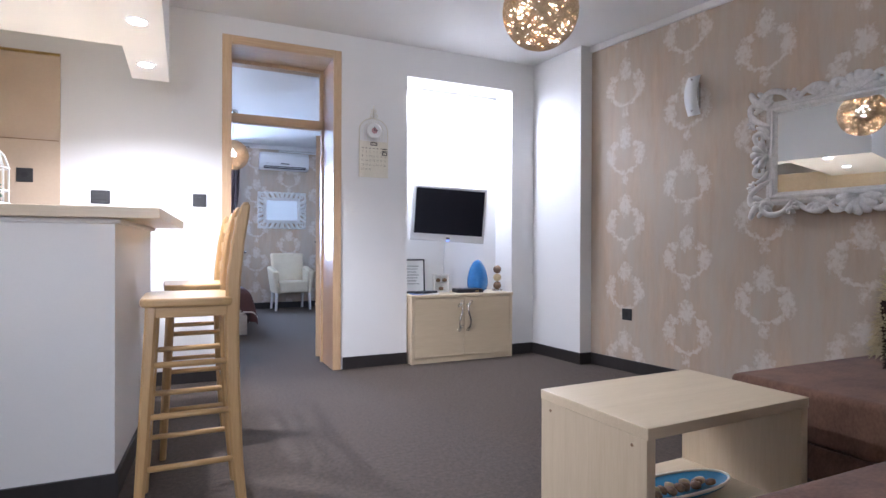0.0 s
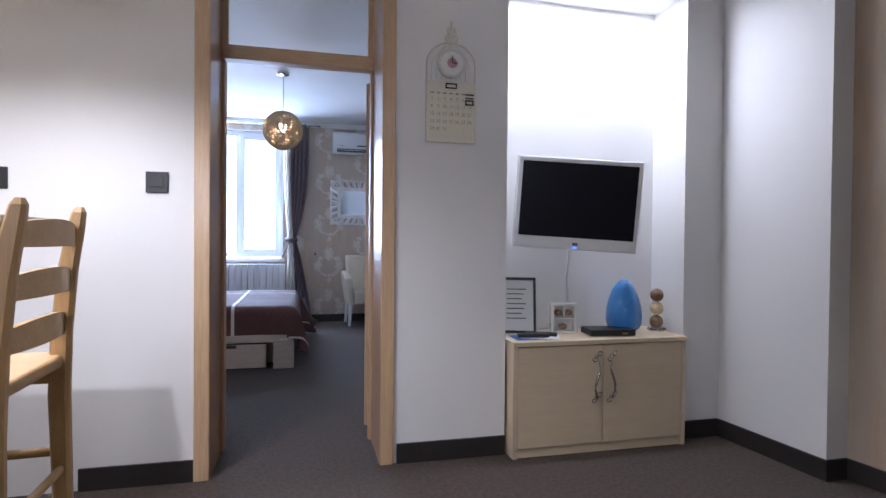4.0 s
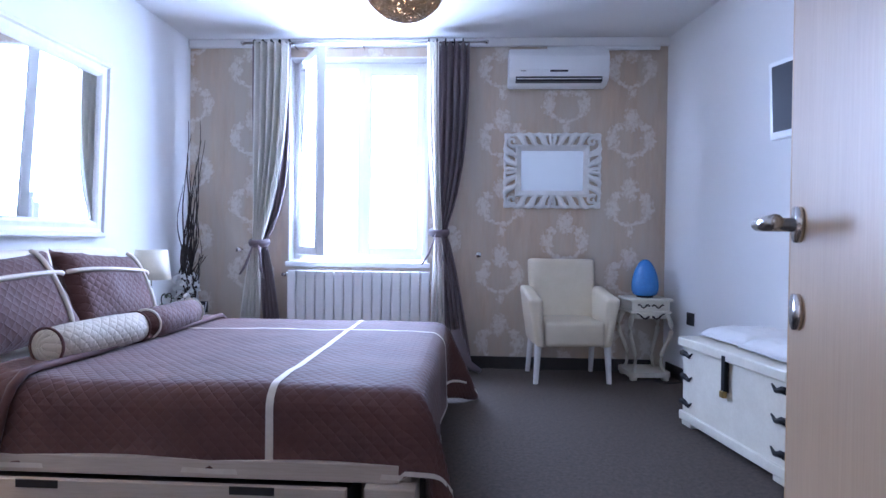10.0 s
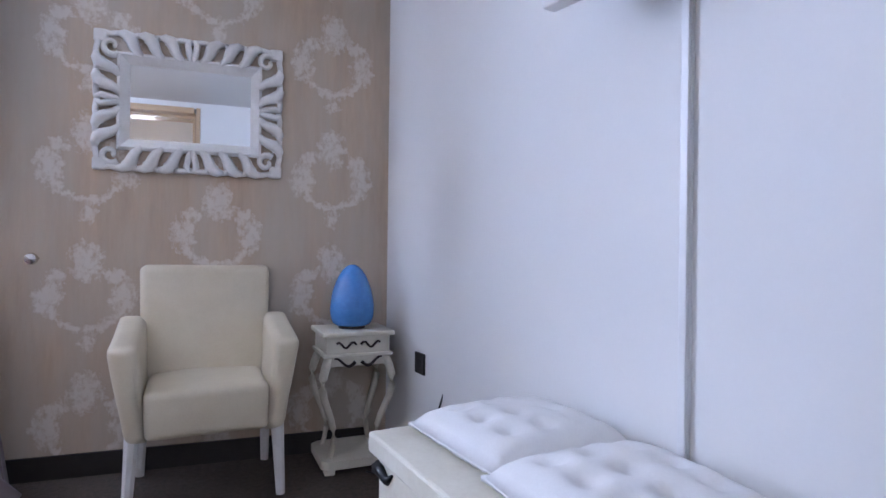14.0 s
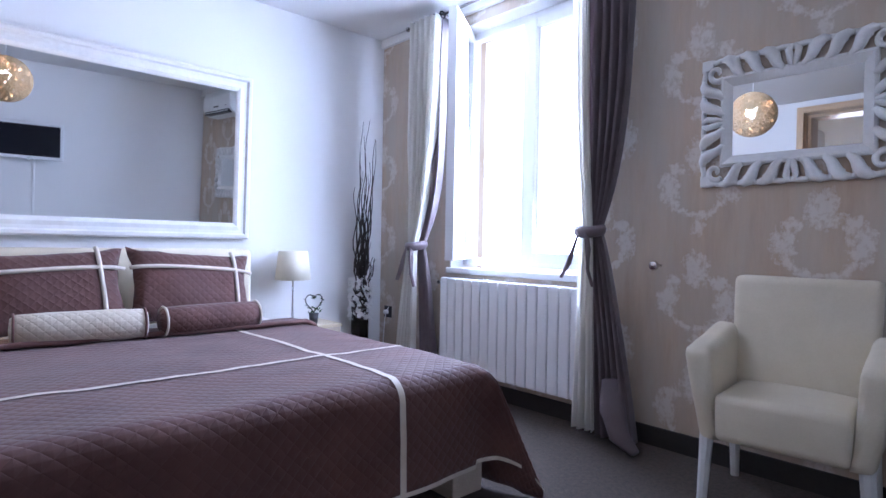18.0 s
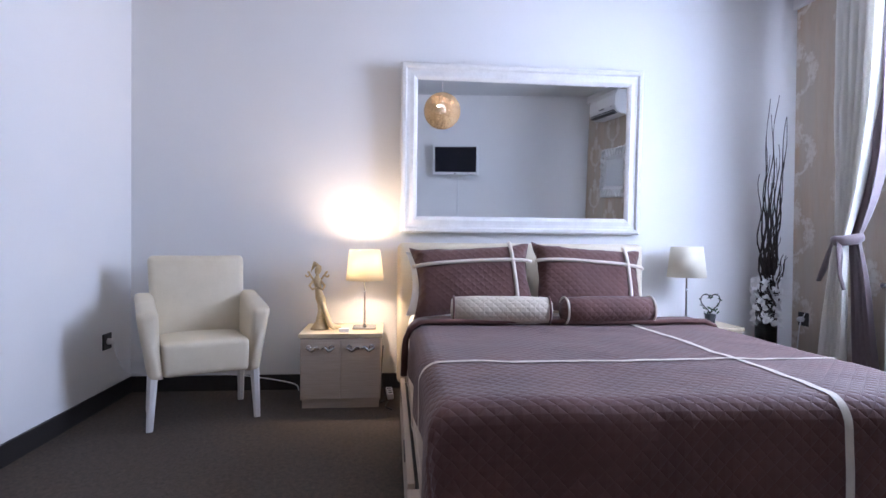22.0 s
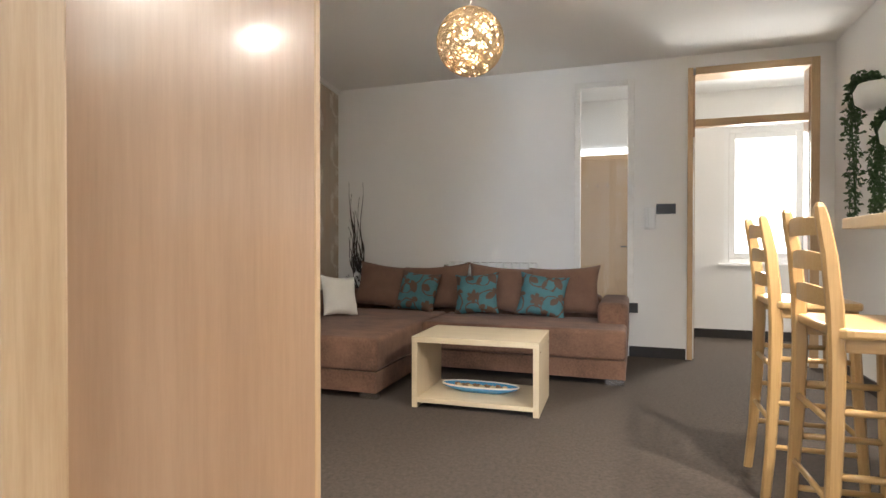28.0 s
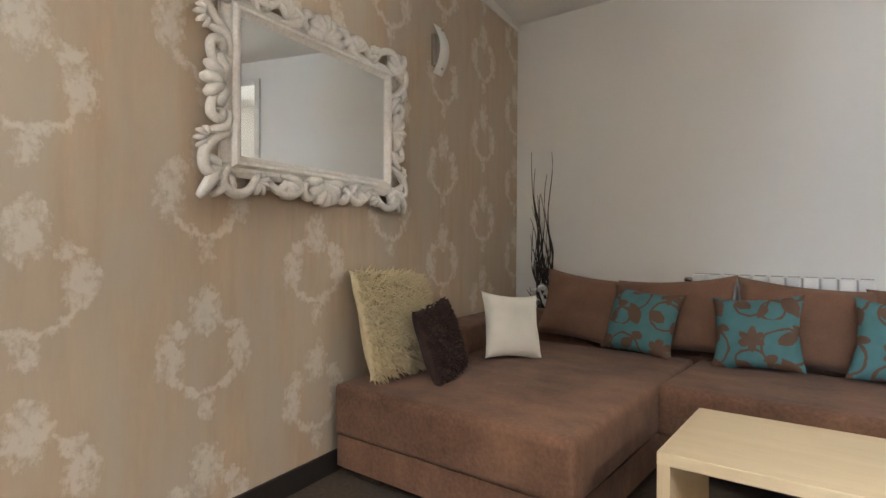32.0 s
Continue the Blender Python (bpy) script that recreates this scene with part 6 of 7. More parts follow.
rc = thing("set_top_box", "black flat media box on the cabinet", "media box", pose(2.27, 4.76, ZC, 0, 0, -6))
part("case", box(-0.13, 0.13, -0.075, 0.075, 0.004, 0.038, bev=0.004), PLASTICB, rc)
part("label_strip", box(0.05, 0.085, -0.0762, -0.075, 0.014, 0.022), BRASS, rc, "small yellow label")
for x, a in ((1.80, 20), (1.86, 12)):
    rm = thing("remote_control", "black remote control on the papers", "remote", pose(x, 4.72 + 0.03 * (a < 15), ZC + 0.008, 0, 0, 60 + a), "remotes")
    part("case", box(-0.022, 0.022, -0.085, 0.085, 0, 0.02, bev=0.006), PLASTICB, rm)
    part("buttons", boxes(*[(-0.014 + 0.01 * i, -0.008 + 0.01 * i, -0.05 + 0.018 * j, -0.042 + 0.018 * j, 0.0195, 0.0225) for i in range(3) for j in range(6)]), SOCKET, rm)
for k, (mat_, a, lab) in enumerate(((BLUEP, 8, "blue leaflet on the cabinet"), (PAPERW, -12, "white printed leaflet on the cabinet"))):
    tagged(part("leaflet", box(-0.075, 0.075, -0.105, 0.105, 0.0015 + 0.003 * k, 0.0035 + 0.003 * k), mat_, m=pose(1.80 + 0.05 * k, 4.745, ZC, 0, 0, 80 + a)), lab, "leaflet")
jr = thing("ball_stand", "three natural fibre balls stacked on a small glass dish", "ornament", pose(2.645, 4.85, ZC))
g = part("dish", lathe([(0.048, 0), (0.056, 0.010), (0.050, 0.016), (0.020, 0.012), (0, 0.012)], 24), GLASS, jr, "clear glass dish", True)
g.visible_shadow = False
for k, mat_ in enumerate((SHELLS, FIGURE, SHELLS)):
    part("ball", lathe([(0, -0.04)] + [(0.04 * math.sin(math.pi * q / 8), -0.04 * math.cos(math.pi * q / 8)) for q in range(1, 8)] + [(0, 0.04)], 16), mat_, jr, "fibre ball", True, m=pose(0, 0, 0.052 + k * 0.079))

# birdcage calendar clock
cl = thing("calendar_clock", "cream wire birdcage clock with a month calendar sheet", "wall calendar", pose(1.325, YL, 1.635))
part("calendar_sheet", box(-0.128, 0.128, -0.016, -0.010, 0.0, 0.31), CREAM, cl, "cream calendar sheet")
for c in range(7):
    part("day_name", box(-0.108 + c * 0.033, -0.090 + c * 0.033, -0.0172, -0.016, 0.247, 0.254), FADED, cl, "faded day name")
for n in range(1, 32):
    txt = bpy.data.curves.new("day_number", "FONT")
    txt.body, txt.size, txt.align_x = str(n), 0.024, "CENTER"
    txt.materials.append(FADED)
    ob = new("day_number", txt)
    ob.parent = cl
    ob.matrix_basis = pose(-0.099 + (n - 1) % 7 * 0.033, -0.0164, 0.213 - (n - 1) // 7 * 0.038, 90, 0, 0)
part("month_marker", boxes((-0.03, 0.03, -0.022, -0.016, 0.275, 0.281), (-0.03, 0.03, -0.022, -0.016, 0.296, 0.302), (-0.03, -0.024, -0.022, -0.016, 0.281, 0.296), (0.024, 0.03, -0.022, -0.016, 0.281, 0.296)), IRON, cl, "dark metal slider frame")
part("day_marker", boxes((0.075, 0.12, -0.022, -0.016, 0.195, 0.201), (0.075, 0.12, -0.022, -0.016, 0.216, 0.222), (0.075, 0.081, -0.022, -0.016, 0.201, 0.216), (0.114, 0.12, -0.022, -0.016, 0.201, 0.216), (0.075, 0.12, -0.022, -0.016, 0.228, 0.234), (0.075, 0.12, -0.022, -0.016, 0.246, 0.252)), IRON, cl, "dark metal slider frame")
arch = [(-0.128, 0.0), (-0.128, 0.40)] + [(-0.128 * math.cos(k * math.pi / 12), 0.40 + 0.11 * math.sin(k * math.pi / 12)) for k in range(13)] + [(0.128, 0.0)]
part("arch", tube([(x, -0.012, z) for x, z in arch], 0.004, 6, up=(0, 1, 0)), CREAM, cl, "cream wire arch", True)
for k in range(1, 10):
    x = -0.128 + 0.0256 * k
    part("wire", tube([(x, -0.01, 0.31), (x, -0.01, 0.40), (x * 0.55, -0.01, 0.40 + 0.11 * math.sin(math.acos(min(1, abs(x) / 0.128))) * 0.98)], 0.0018, 4, up=(0, 1, 0)), CREAM, cl, "", True)
part("base_wire", tube([(-0.128, -0.012, 0.02), (0.128, -0.012, 0.02)], 0.004, 6, up=(0, 1, 0)), CREAM, cl, "", True)
bm = tube([(0, -0.012, 0.51), (0, -0.012, 0.62)], 0.004, 6, up=(0, 1, 0))
for s in (-1, 1):
    scroll(bm, s * 0.018, 0.535, 0.018, 1.1, -1.57, s, 0.004)
    scroll(bm, s * 0.013, 0.575, 0.012, 1.1, -1.57, s, 0.0035)
part("finial", bm, CREAM, cl, "cream scrolled finial", True)
part("clock_case", tube([(0, 0, 0.40), (0, -0.035, 0.40)], 0.068, 32, up=(0, 0, 1)), WHITEWOOD, cl, "round cream clock case", True)
part("clock_face", tube([(0, -0.035, 0.40), (0, -0.037, 0.40)], 0.058, 32), SHEET, cl, "pale clock face")
part("rose_print", tube([(0, -0.037, 0.40), (0, -0.038, 0.40)], 0.026, 12), ROSE, cl, "rose print")
part("pointer", boxes((-0.003, 0.003, -0.041, -0.039, 0.40, 0.435), (-0.002, 0.028, -0.041, -0.039, 0.398, 0.403)), INK, cl, "clock pointers")

# coffee table
ct = thing("coffee_table", "maple laminate coffee table open at the front with a lower shelf", "coffee table", pose(1.56, 1.665, 0, 0, 0, 2.0))
part("top", box(-0.42, 0.42, -0.275, 0.275, 0.432, 0.47, bev=0.003), MAPLE, ct)
for s in (-1, 1):
    part("side_panel", box(min(s * 0.42, s * 0.382), max(s * 0.42, s * 0.382), -0.27, 0.27, 0.0, 0.432, bev=0.002), MAPLEZ, ct)
part("shelf", box(-0.382, 0.382, -0.27, 0.27, 0.035, 0.065, bev=0.002), MAPLE, ct)
for x in (-0.35, 0.35):
    part("screw_cap", cyl(0.006, 0, 0.002, 10), SHELLS, ct, "brown screw cap", m=pose(-0.421, x * 0.6, 0.40, 0, -90, 0))
tr = thing("serving_dish", "long blue and white ceramic dish with dried fruit", "dish", pose(1.58, 1.66, 0.066))
bm = bmesh.new()
NS = 28
rings = []
for rx, ry, z in ((0.18, 0.055, 0.0), (0.26, 0.085, 0.028), (0.275, 0.095, 0.045), (0.262, 0.085, 0.044), (0.20, 0.06, 0.018), (0.05, 0.02, 0.014)):
    rings.append([bm.verts.new((rx * math.copysign(abs(math.cos(2 * math.pi * k / NS)) ** 0.8, math.cos(2 * math.pi * k / NS)), ry * math.sin(2 * math.pi * k / NS), z)) for k in range(NS)])
for a, b in zip(rings, rings[1:]):
    for k in range(NS):
        bm.faces.new((a[k], a[(k + 1) % NS], b[(k + 1) % NS], b[k]))
bm.faces.new(rings[0][::-1]), bm.faces.new(rings[-1])
part("dish", bm, CERAMIC, tr, "", True)
part("rim", tube([(0.27 * math.copysign(abs(math.cos(2 * math.pi * k / 40)) ** 0.8, math.cos(2 * math.pi * k / 40)), 0.092 * math.sin(2 * math.pi * k / 40), 0.046) for k in range(40)], 0.006, 6, closed=True), CREAM, tr, "cream rim", True)
for k in range(14):
    part("dried_fruit", lathe([(0, -0.012), (0.02, -0.006), (0.022, 0.006), (0, 0.016)], 9), SHELLS if k % 3 else FIGURE, tr, "dried fruit piece", True, m=pose(-0.17 + 0.026 * k, 0.018 * math.sin(k * 2.3), 0.034, 20 * math.sin(k), 15 * math.cos(k), k * 40))

# corner sofa
sofa = thing("corner_sofa", "brown suede corner sofa with a wide chaise", "sofa")
SB = 0.055
part("chaise_base", prism([(2.29, -0.22), (xp(-0.2) - 0.06, -0.22), (xp(1.92) - 0.06, 1.92), (2.25, 1.92)], SB, 0.20), SUEDE, sofa)


def puffed(points, z0, z1, r=0.04):
    bm = prism(points, z0, z1)
    bmesh.ops.bevel(bm, geom=bm.edges[:], offset=r, segments=4, affect="EDGES", profile=0.6)
    return bm


part("chaise_seat", puffed([(2.285, 0.30), (xp(0.3) - 0.05, 0.30), (xp(1.94) - 0.05, 1.94), (2.235, 1.94)], 0.20, 0.435), SUEDE, sofa, "", True)
part("sofa_base", prism([(0.64, -0.22), (2.28, -0.22), (2.28, 0.97), (0.64, 0.97)], SB, 0.20), SUEDE, sofa)
part("sofa_seat", puffed([(0.635, 0.25), (2.275, 0.25), (2.275, 1.0), (0.635, 1.0)], 0.20, 0.43), SUEDE, sofa, "", True)
part("armrest", box(0.63, 0.87, -0.22, 0.62, 0.20, 0.60, bev=0.05, seg=4), SUEDE, sofa, "", True)
part("back_frame", box(0.87, 3.60, -0.22, 0.06, 0.20, 0.60, bev=0.05, seg=4), SUEDE, sofa, "", True)
bm = prism([(xp(0.06) - 0.27, 0.06), (xp(0.06) - 0.03, 0.06), (xp(1.05) - 0.03, 1.05), (xp(1.05) - 0.27, 1.05)], 0.40, 0.60)
bmesh.ops.bevel(bm, geom=bm.edges[:], offset=0.04, segments=4, affect="EDGES", profile=0.6)
part("side_armrest", bm, SUEDE, sofa, "", True)
for x, y in ((2.33, 1.84), (3.26, 1.84), (0.72, 0.90), (0.72, -0.12), (2.2, 0.0), (3.5, 0.0)):
    part("foot", box(x - 0.07, x + 0.07, y - 0.035, y + 0.035, 0, SB, bev=0.004), CHROME, sofa, "flat steel foot")
for x, w, tilt in ((3.02, 0.68, 6), (2.42, 0.70, -5), (1.80, 0.70, 4), (1.18, 0.66, -3)):
    cushion("back_cushion", "large brown suede back cushion on the sofa", w, 0.46, 0.20, pose(x, 0.19, 0.425) @ pose(0, 0, 0, -13, tilt, 180), SUEDEDARK)
for x, y, rz, tilt, lift in ((2.60, 0.38, 172, 4, 0.0), (1.96, 0.42, 176, -6, 0.0), (1.38, 0.40, 184, 6, 0.0)):
    cushion("throw_cushion", "teal and brown leaf-patterned cushion on the sofa", 0.44, 0.40, 0.15, pose(x, y, 0.43) @ pose(0, 0, 0, 0, 0, rz) @ pose(0, 0, 0, -20, tilt, 0), TEAL)
sat = cushion("throw_cushion", "ivory satin cushion against the sofa arm", 0.36, 0.38, 0.12, pose(3.05, 0.97, 0.435) @ pose(0, 0, 0, 0, 0, 240) @ pose(0, 0, 0, -20, 6, 0), SATIN)


def shaggy(name, label, w, h, d, m, mat, seed, n=1500, length=0.035):
    rnd = random.Random(seed)
    c = thing(name, label, "cushion", m)
    part("cover", pillow(w, h, d), mat, c, "", True)
    vs, fs = [], []
    for k in range(n):
        a, b = rnd.uniform(-0.97, 0.97), rnd.uniform(-0.97, 0.97)
        puff = (max(0, 1 - abs(a) ** 2.6) * max(0, 1 - abs(b) ** 2.6)) ** 0.42
        p = Vector((a * w / 2, -d / 2 * puff, h / 2 + b * h / 2))
        q = Vector((rnd.uniform(-1, 1) + a * 0.7, -1.0, rnd.uniform(-1.6, 0.4) + b * 0.5)).normalized() * length * rnd.uniform(0.7, 1.2)
        s = q.cross(Vector((0.3, 1, 0.2))).normalized() * 0.006
        u = q.cross(s).normalized() * 0.006
        i = len(vs)
        vs += [p + s, p - s * 0.5 + u, p - s * 0.5 - u, p + q]
        fs += [(i, i + 1, i + 3), (i + 1, i + 2, i + 3), (i + 2, i, i + 3)]
    me = bpy.data.meshes.new("shag")
    me.from_pydata(vs, [], fs)
    me.materials.append(mat)
    ob = new("shag", me)
    ob.parent = c
    tagged(ob, "", "", "", "stuff")
    return c


shaggy("shag_cushion", "cream shag cushion leaning on the wallpaper wall", 0.60, 0.52, 0.15, wall_pose(1.60, 0.43, 0.22) @ pose(0, 0, 0, -17, 4, 0), SHAG, 1, 2600, 0.05)
shaggy("shag_cushion", "dark brown shag cushion against the cream one", 0.40, 0.37, 0.12, wall_pose(1.56, 0.43, 0.45) @ pose(0, 0, 0, -18, -4, 10), SHAGDARK, 2, 1100, 0.022)
radiator(pose(1.95, YE + 0.12, 0.25) @ pose(0, 0, 0, 0, 0, 180), 11, 0.92, 0.64, "white sectional radiator behind the sofa")
twigs(pose(3.46, -0.12, 0), 1.75, 30, "tall vase with curly dark twigs behind the sofa", 9)

for y, z in ((1.0, 2.09), (3.06, 2.02)):
    sc = thing("wall_sconce", "curved frosted glass wall light with chrome clips", "lamp", wall_pose(y, z), "wall sconces")
    bm = bmesh.new()
    n = 14
    fr, bk = [], []
    for k in range(n + 1):
        s = k / n
        o = 0.03 + 0.05 * math.sin(math.pi * s)
        fr.append([bm.verts.new((x, -o, 0.29 * s)) for x in (-0.05, 0.05)])
        bk.append([bm.verts.new((x, -o + 0.006, 0.29 * s)) for x in (-0.05, 0.05)])
    for k in range(n):
        bm.faces.new((fr[k][0], fr[k][1], fr[k + 1][1], fr[k + 1][0])), bm.faces.new((bk[k][0], bk[k + 1][0], bk[k + 1][1], bk[k][1]))
        for i in (0, 1):
            bm.faces.new((fr[k][i], fr[k + 1][i], bk[k + 1][i], bk[k][i]))
    part("shade", bm, PLASTICW, sc, "curved white frosted glass", True)
    part("plate", box(-0.035, 0.035, -0.025, 0, 0.05, 0.24, bev=0.004), CHROME, sc, "metal back plate")
    for zz in (0.03, 0.26):
        part("clip", lathe([(0.007, 0), (0.007, 0.006), (0, 0.008)], 10), CHROME, sc, "chrome cap", True, m=pose(0, -0.04 - 0.016, zz, 90, 0, 0))

pendant(1.44, 2.385, H1, 2.203, 0.185, "natural fibre ball pendant lamp in the living room, lit", 8)


# switches and sockets
def plate(m, kind, label, w=0.095, h=0.095):
    s = thing("wall_socket" if kind == "socket" else "light_switch", label, kind, m)
    part("cover_plate", box(-w / 2, w / 2, -0.010, 0, -h / 2, h / 2, bev=0.003), SOCKET, s)
    if kind == "socket":
        part("well", tube([(0, -0.0105, 0), (0, -0.004, 0)], 0.020, 20), PLASTICB, s, "round socket well")
    else:
        part("rocker", box(-w / 2 + 0.02, w / 2 - 0.02, -0.014, -0.010, -0.022, 0.022, bev=0.002), SOCKET, s, "switch rocker")
    return s


plate(pose(-0.052, YL, 1.386), "switch", "black light switch on the white wall")
plate(pose(-0.70, YL, 1.385), "switch", "black double switch on the white wall", 0.12)
plate(pose(-0.075, YB, 1.338, 0, 0, 180), "switch", "black light switch beside the bedroom door")
plate(pose(-0.36, YB, 0.372, 0, 0, 180), "socket", "black socket on the white wall")
plate(pose(-1.40, YB, 0.385, 0, 0, 180), "socket", "black socket with a plug near the corner")
plate(wall_pose(3.67, 0.478), "socket", "black socket on the wallpaper wall")
plate(wall_pose(9.44, 0.496), "socket", "black socket on the white wall by the stand")
plate(pose(-1.60, YW, 0.47), "socket", "black socket with a white plug on the wallpaper wall")
plate(pose(0.306, YE, 1.413, 0, 0, 180), "switch", "black triple switch beside the hall door", 0.17)
plate(pose(0.60, YE + 0.03, 0.47, 0, 0, 180), "socket", "black socket beside the sofa")
ic = thing("intercom", "white intercom handset on the wall", "intercom", pose(0.45, YE, 1.22, 0, 0, 180))
part("body", box(-0.05, 0.05, -0.03, 0, 0.0, 0.21, bev=0.006), PLASTICW, ic)
part("handset", box(-0.045, -0.01, -0.055, -0.028, 0.01, 0.20, bev=0.008), PLASTICW, ic)

# bar counter
bar = thing("bar_counter", "white half-height bar with a maple worktop", "bar counter")

def bar_slab(x, y0, y1, z0, z1, out, bev=0.0):
    """A slab of the bar; its room side runs aslant, x at y0 and a little further out at y1."""
    bm = prism([(-1.02 - out, y0 - out), (x + out, y0 - out), (x + (y1 - y0) * 0.065 + out, y1 + out), (-1.02 - out, y1 + out)], z0, z1)
    if bev:
        bmesh.ops.bevel(bm, geom=bm.edges[:], offset=bev, segments=2, affect="EDGES", profile=0.5)
    return bm


part("base", bar_slab(-0.418, 2.72, 3.88, 0, 1.145, 0.0), WHITE, bar, "white plastered base")
part("worktop", bar_slab(-0.250, 2.62, 3.98, 1.1455, 1.19, 0.0, 0.003), MAPLE, bar, "maple laminate worktop")
part("plinth", bar_slab(-0.418, 2.72, 3.88, 0, 0.10, 0.013), SKIRT, bar, "dark plinth")
part("cornice", bar_slab(-0.418, 2.72, 3.88, 1.125, 1.145, 0.025, 0.006), WHITE, bar)


def bar_stool(m):
    s = thing("bar_stool", "varnished pine ladder-back bar stool at the bar", "bar stool", m, "bar stools")
    outline = []
    for cx, cy, a0 in ((0.15, 0.125, 0), (-0.15, 0.125, 90), (-0.155, -0.135, 180), (0.155, -0.135, 270)):
        outline += [(cx + 0.055 * math.cos(radians(a0 + 22.5 * k)), cy + 0.055 * math.sin(radians(a0 + 22.5 * k))) for k in range(5)]
    bm = prism(outline, 0.812, 0.844)
    bmesh.ops.bevel(bm, geom=[e for e in bm.edges if abs(e.verts[0].co.z - e.verts[1].co.z) < 0.001], offset=0.010, segments=3, affect="EDGES", profile=0.5)
    part("seat", bm, PINEX, s)
    for sx in (-1, 1):
        part("front_leg", post([(sx * 0.205, -0.195, 0, 0.036, 0.038), (sx * 0.185, -0.168, 0.42, 0.038, 0.044), (sx * 0.165, -0.145, 0.815, 0.038, 0.046)]), PINE, s)
        part("back_leg", post([(sx * 0.195, 0.212, 0.0, 0.032, 0.042), (sx * 0.185, 0.190, 0.20, 0.034, 0.046), (sx * 0.176, 0.172, 0.48, 0.034, 0.054), (sx * 0.170, 0.165, 0.74, 0.034, 0.060), (sx * 0.168, 0.172, 0.90, 0.034, 0.058), (sx * 0.166, 0.190, 1.05, 0.033, 0.054), (sx * 0.165, 0.212, 1.15, 0.032, 0.048), (sx * 0.165, 0.222, 1.192, 0.028, 0.038), (sx * 0.165, 0.224, 1.205, 0.016, 0.020)]), PINE, s)
        part("side_apron", box(sx * 0.170 - 0.010, sx * 0.170 + 0.010, -0.14, 0.15, 0.772, 0.812, bev=0.003), PINEX, s)
        for z in (0.23, 0.415, 0.60):
            part("side_rung", tube([(sx * (0.200 - z * 0.045), -0.185 + z * 0.05, z), (sx * (0.194 - z * 0.030), 0.200 - z * 0.05, z)], 0.0115, 8), PINEX, s, "", True)
    part("front_apron", box(-0.15, 0.15, -0.155, -0.137, 0.772, 0.812, bev=0.003), PINE, s)
    for z in (0.30, 0.52):
        part("front_rung", tube([(-0.19, -0.187 + z * 0.06, z), (0.19, -0.187 + z * 0.06, z)], 0.0115, 8), PINEX, s, "", True)
    for z in (0.33, 0.56):
        part("back_rung", tube([(-0.18, 0.200 - z * 0.05, z), (0.18, 0.200 - z * 0.05, z)], 0.0115, 8), PINEX, s, "", True)
    for z in (0.90, 1.005, 1.11):
        y = 0.172 + max(0.0, z - 0.86) * 0.14
        bm = bmesh.new()
        rows = []
        for k in range(13):
            x = -0.155 + 0.31 * k / 12
            bow, arch = 0.026 * (1 - (x / 0.155) ** 2), 0.012 * (1 - (x / 0.155) ** 2)
            rows.append([bm.verts.new((x, y + bow + dy, zz)) for dy, zz in ((-0.008, z), (0.008, z), (0.008, z + 0.048 + arch), (-0.008, z + 0.048 + arch))])
        for a, b in zip(rows, rows[1:]):
            for k in range(4):
                bm.faces.new((a[k], a[(k + 1) % 4], b[(k + 1) % 4], b[k]))
        bm.faces.new(rows[0][::-1])
        bm.faces.new(rows[-1])
        part("slat", bm, PINEX, s, "curved back slat")
    return s


STOOL = bar_stool(pose(-0.140, 2.52, 0, 0, 0, -90) @ Matrix.Diagonal((1, 0.88, 1, 1)))
copy_thing(STOOL, pose(-0.108, 3.31, 0, 0, 0, -88) @ Matrix.Diagonal((1, 0.88, 1, 1)))

# spots in the soffit
for x, y in ((-0.365, 3.08), (-0.365, 3.78), (-1.3, 3.1)):
    sp = thing("recessed_spot", "lit recessed ceiling spot with a white ring", "spotlight", pose(x, y, ZS), "recessed spots")
    part("ring", lathe([(0.045, -0.004), (0.05, 0.0), (0.036, -0.001), (0.036, -0.004)], 24), PLASTICW, sp, "white ring", True)
    part("lens", cyl(0.040, -0.0065, -0.0048, 20), SPOTGLOW, sp, "glowing lens").visible_shadow = False

# kitchen
structure(part("splashback", box(-2.6, -0.94, YL - 0.012, YL, 0.9, 2.366), TILE), "beige kitchen wall panel", "splashback")
kc = thing("kitchen_cabinet", "maple wall cabinet with silver handles", "cabinet", pose(-2.6, 3.55, 1.48))
part("body", box(0, 0.32, -1.05, 1.05, 0, 0.70), MAPLE, kc)
for k in range(2):
    dd = part("door", box(0.32, 0.338, -1.045 + 1.05 * k, -0.005 + 1.05 * k, 0.005, 0.695, bev=0.002), MAPLE, kc)
    part("handle", tube([(0.345, -0.62 + 1.05 * k, 0.10), (0.355, -0.53 + 1.05 * k, 0.115), (0.345, -0.44 + 1.05 * k, 0.10)], 0.008, 8), CHROME, dd, "silver handle", True)
kb = thing("kitchen_units", "maple base cabinets with a worktop", "cabinet", pose(-2.6, 3.55, 0))
part("body", box(0, 0.58, -1.05, 1.05, 0.1, 0.86), MAPLE, kb)
part("worktop", box(0, 0.62, -1.06, 1.06, 0.86, 0.90, bev=0.003), MAPLE, kb)
part("plinth", box(0, 0.54, -1.05, 1.05, 0, 0.1), SKIRT, kb)
plate(pose(-1.14, YL - 0.012, 1.515), "socket", "black socket on the beige panel")


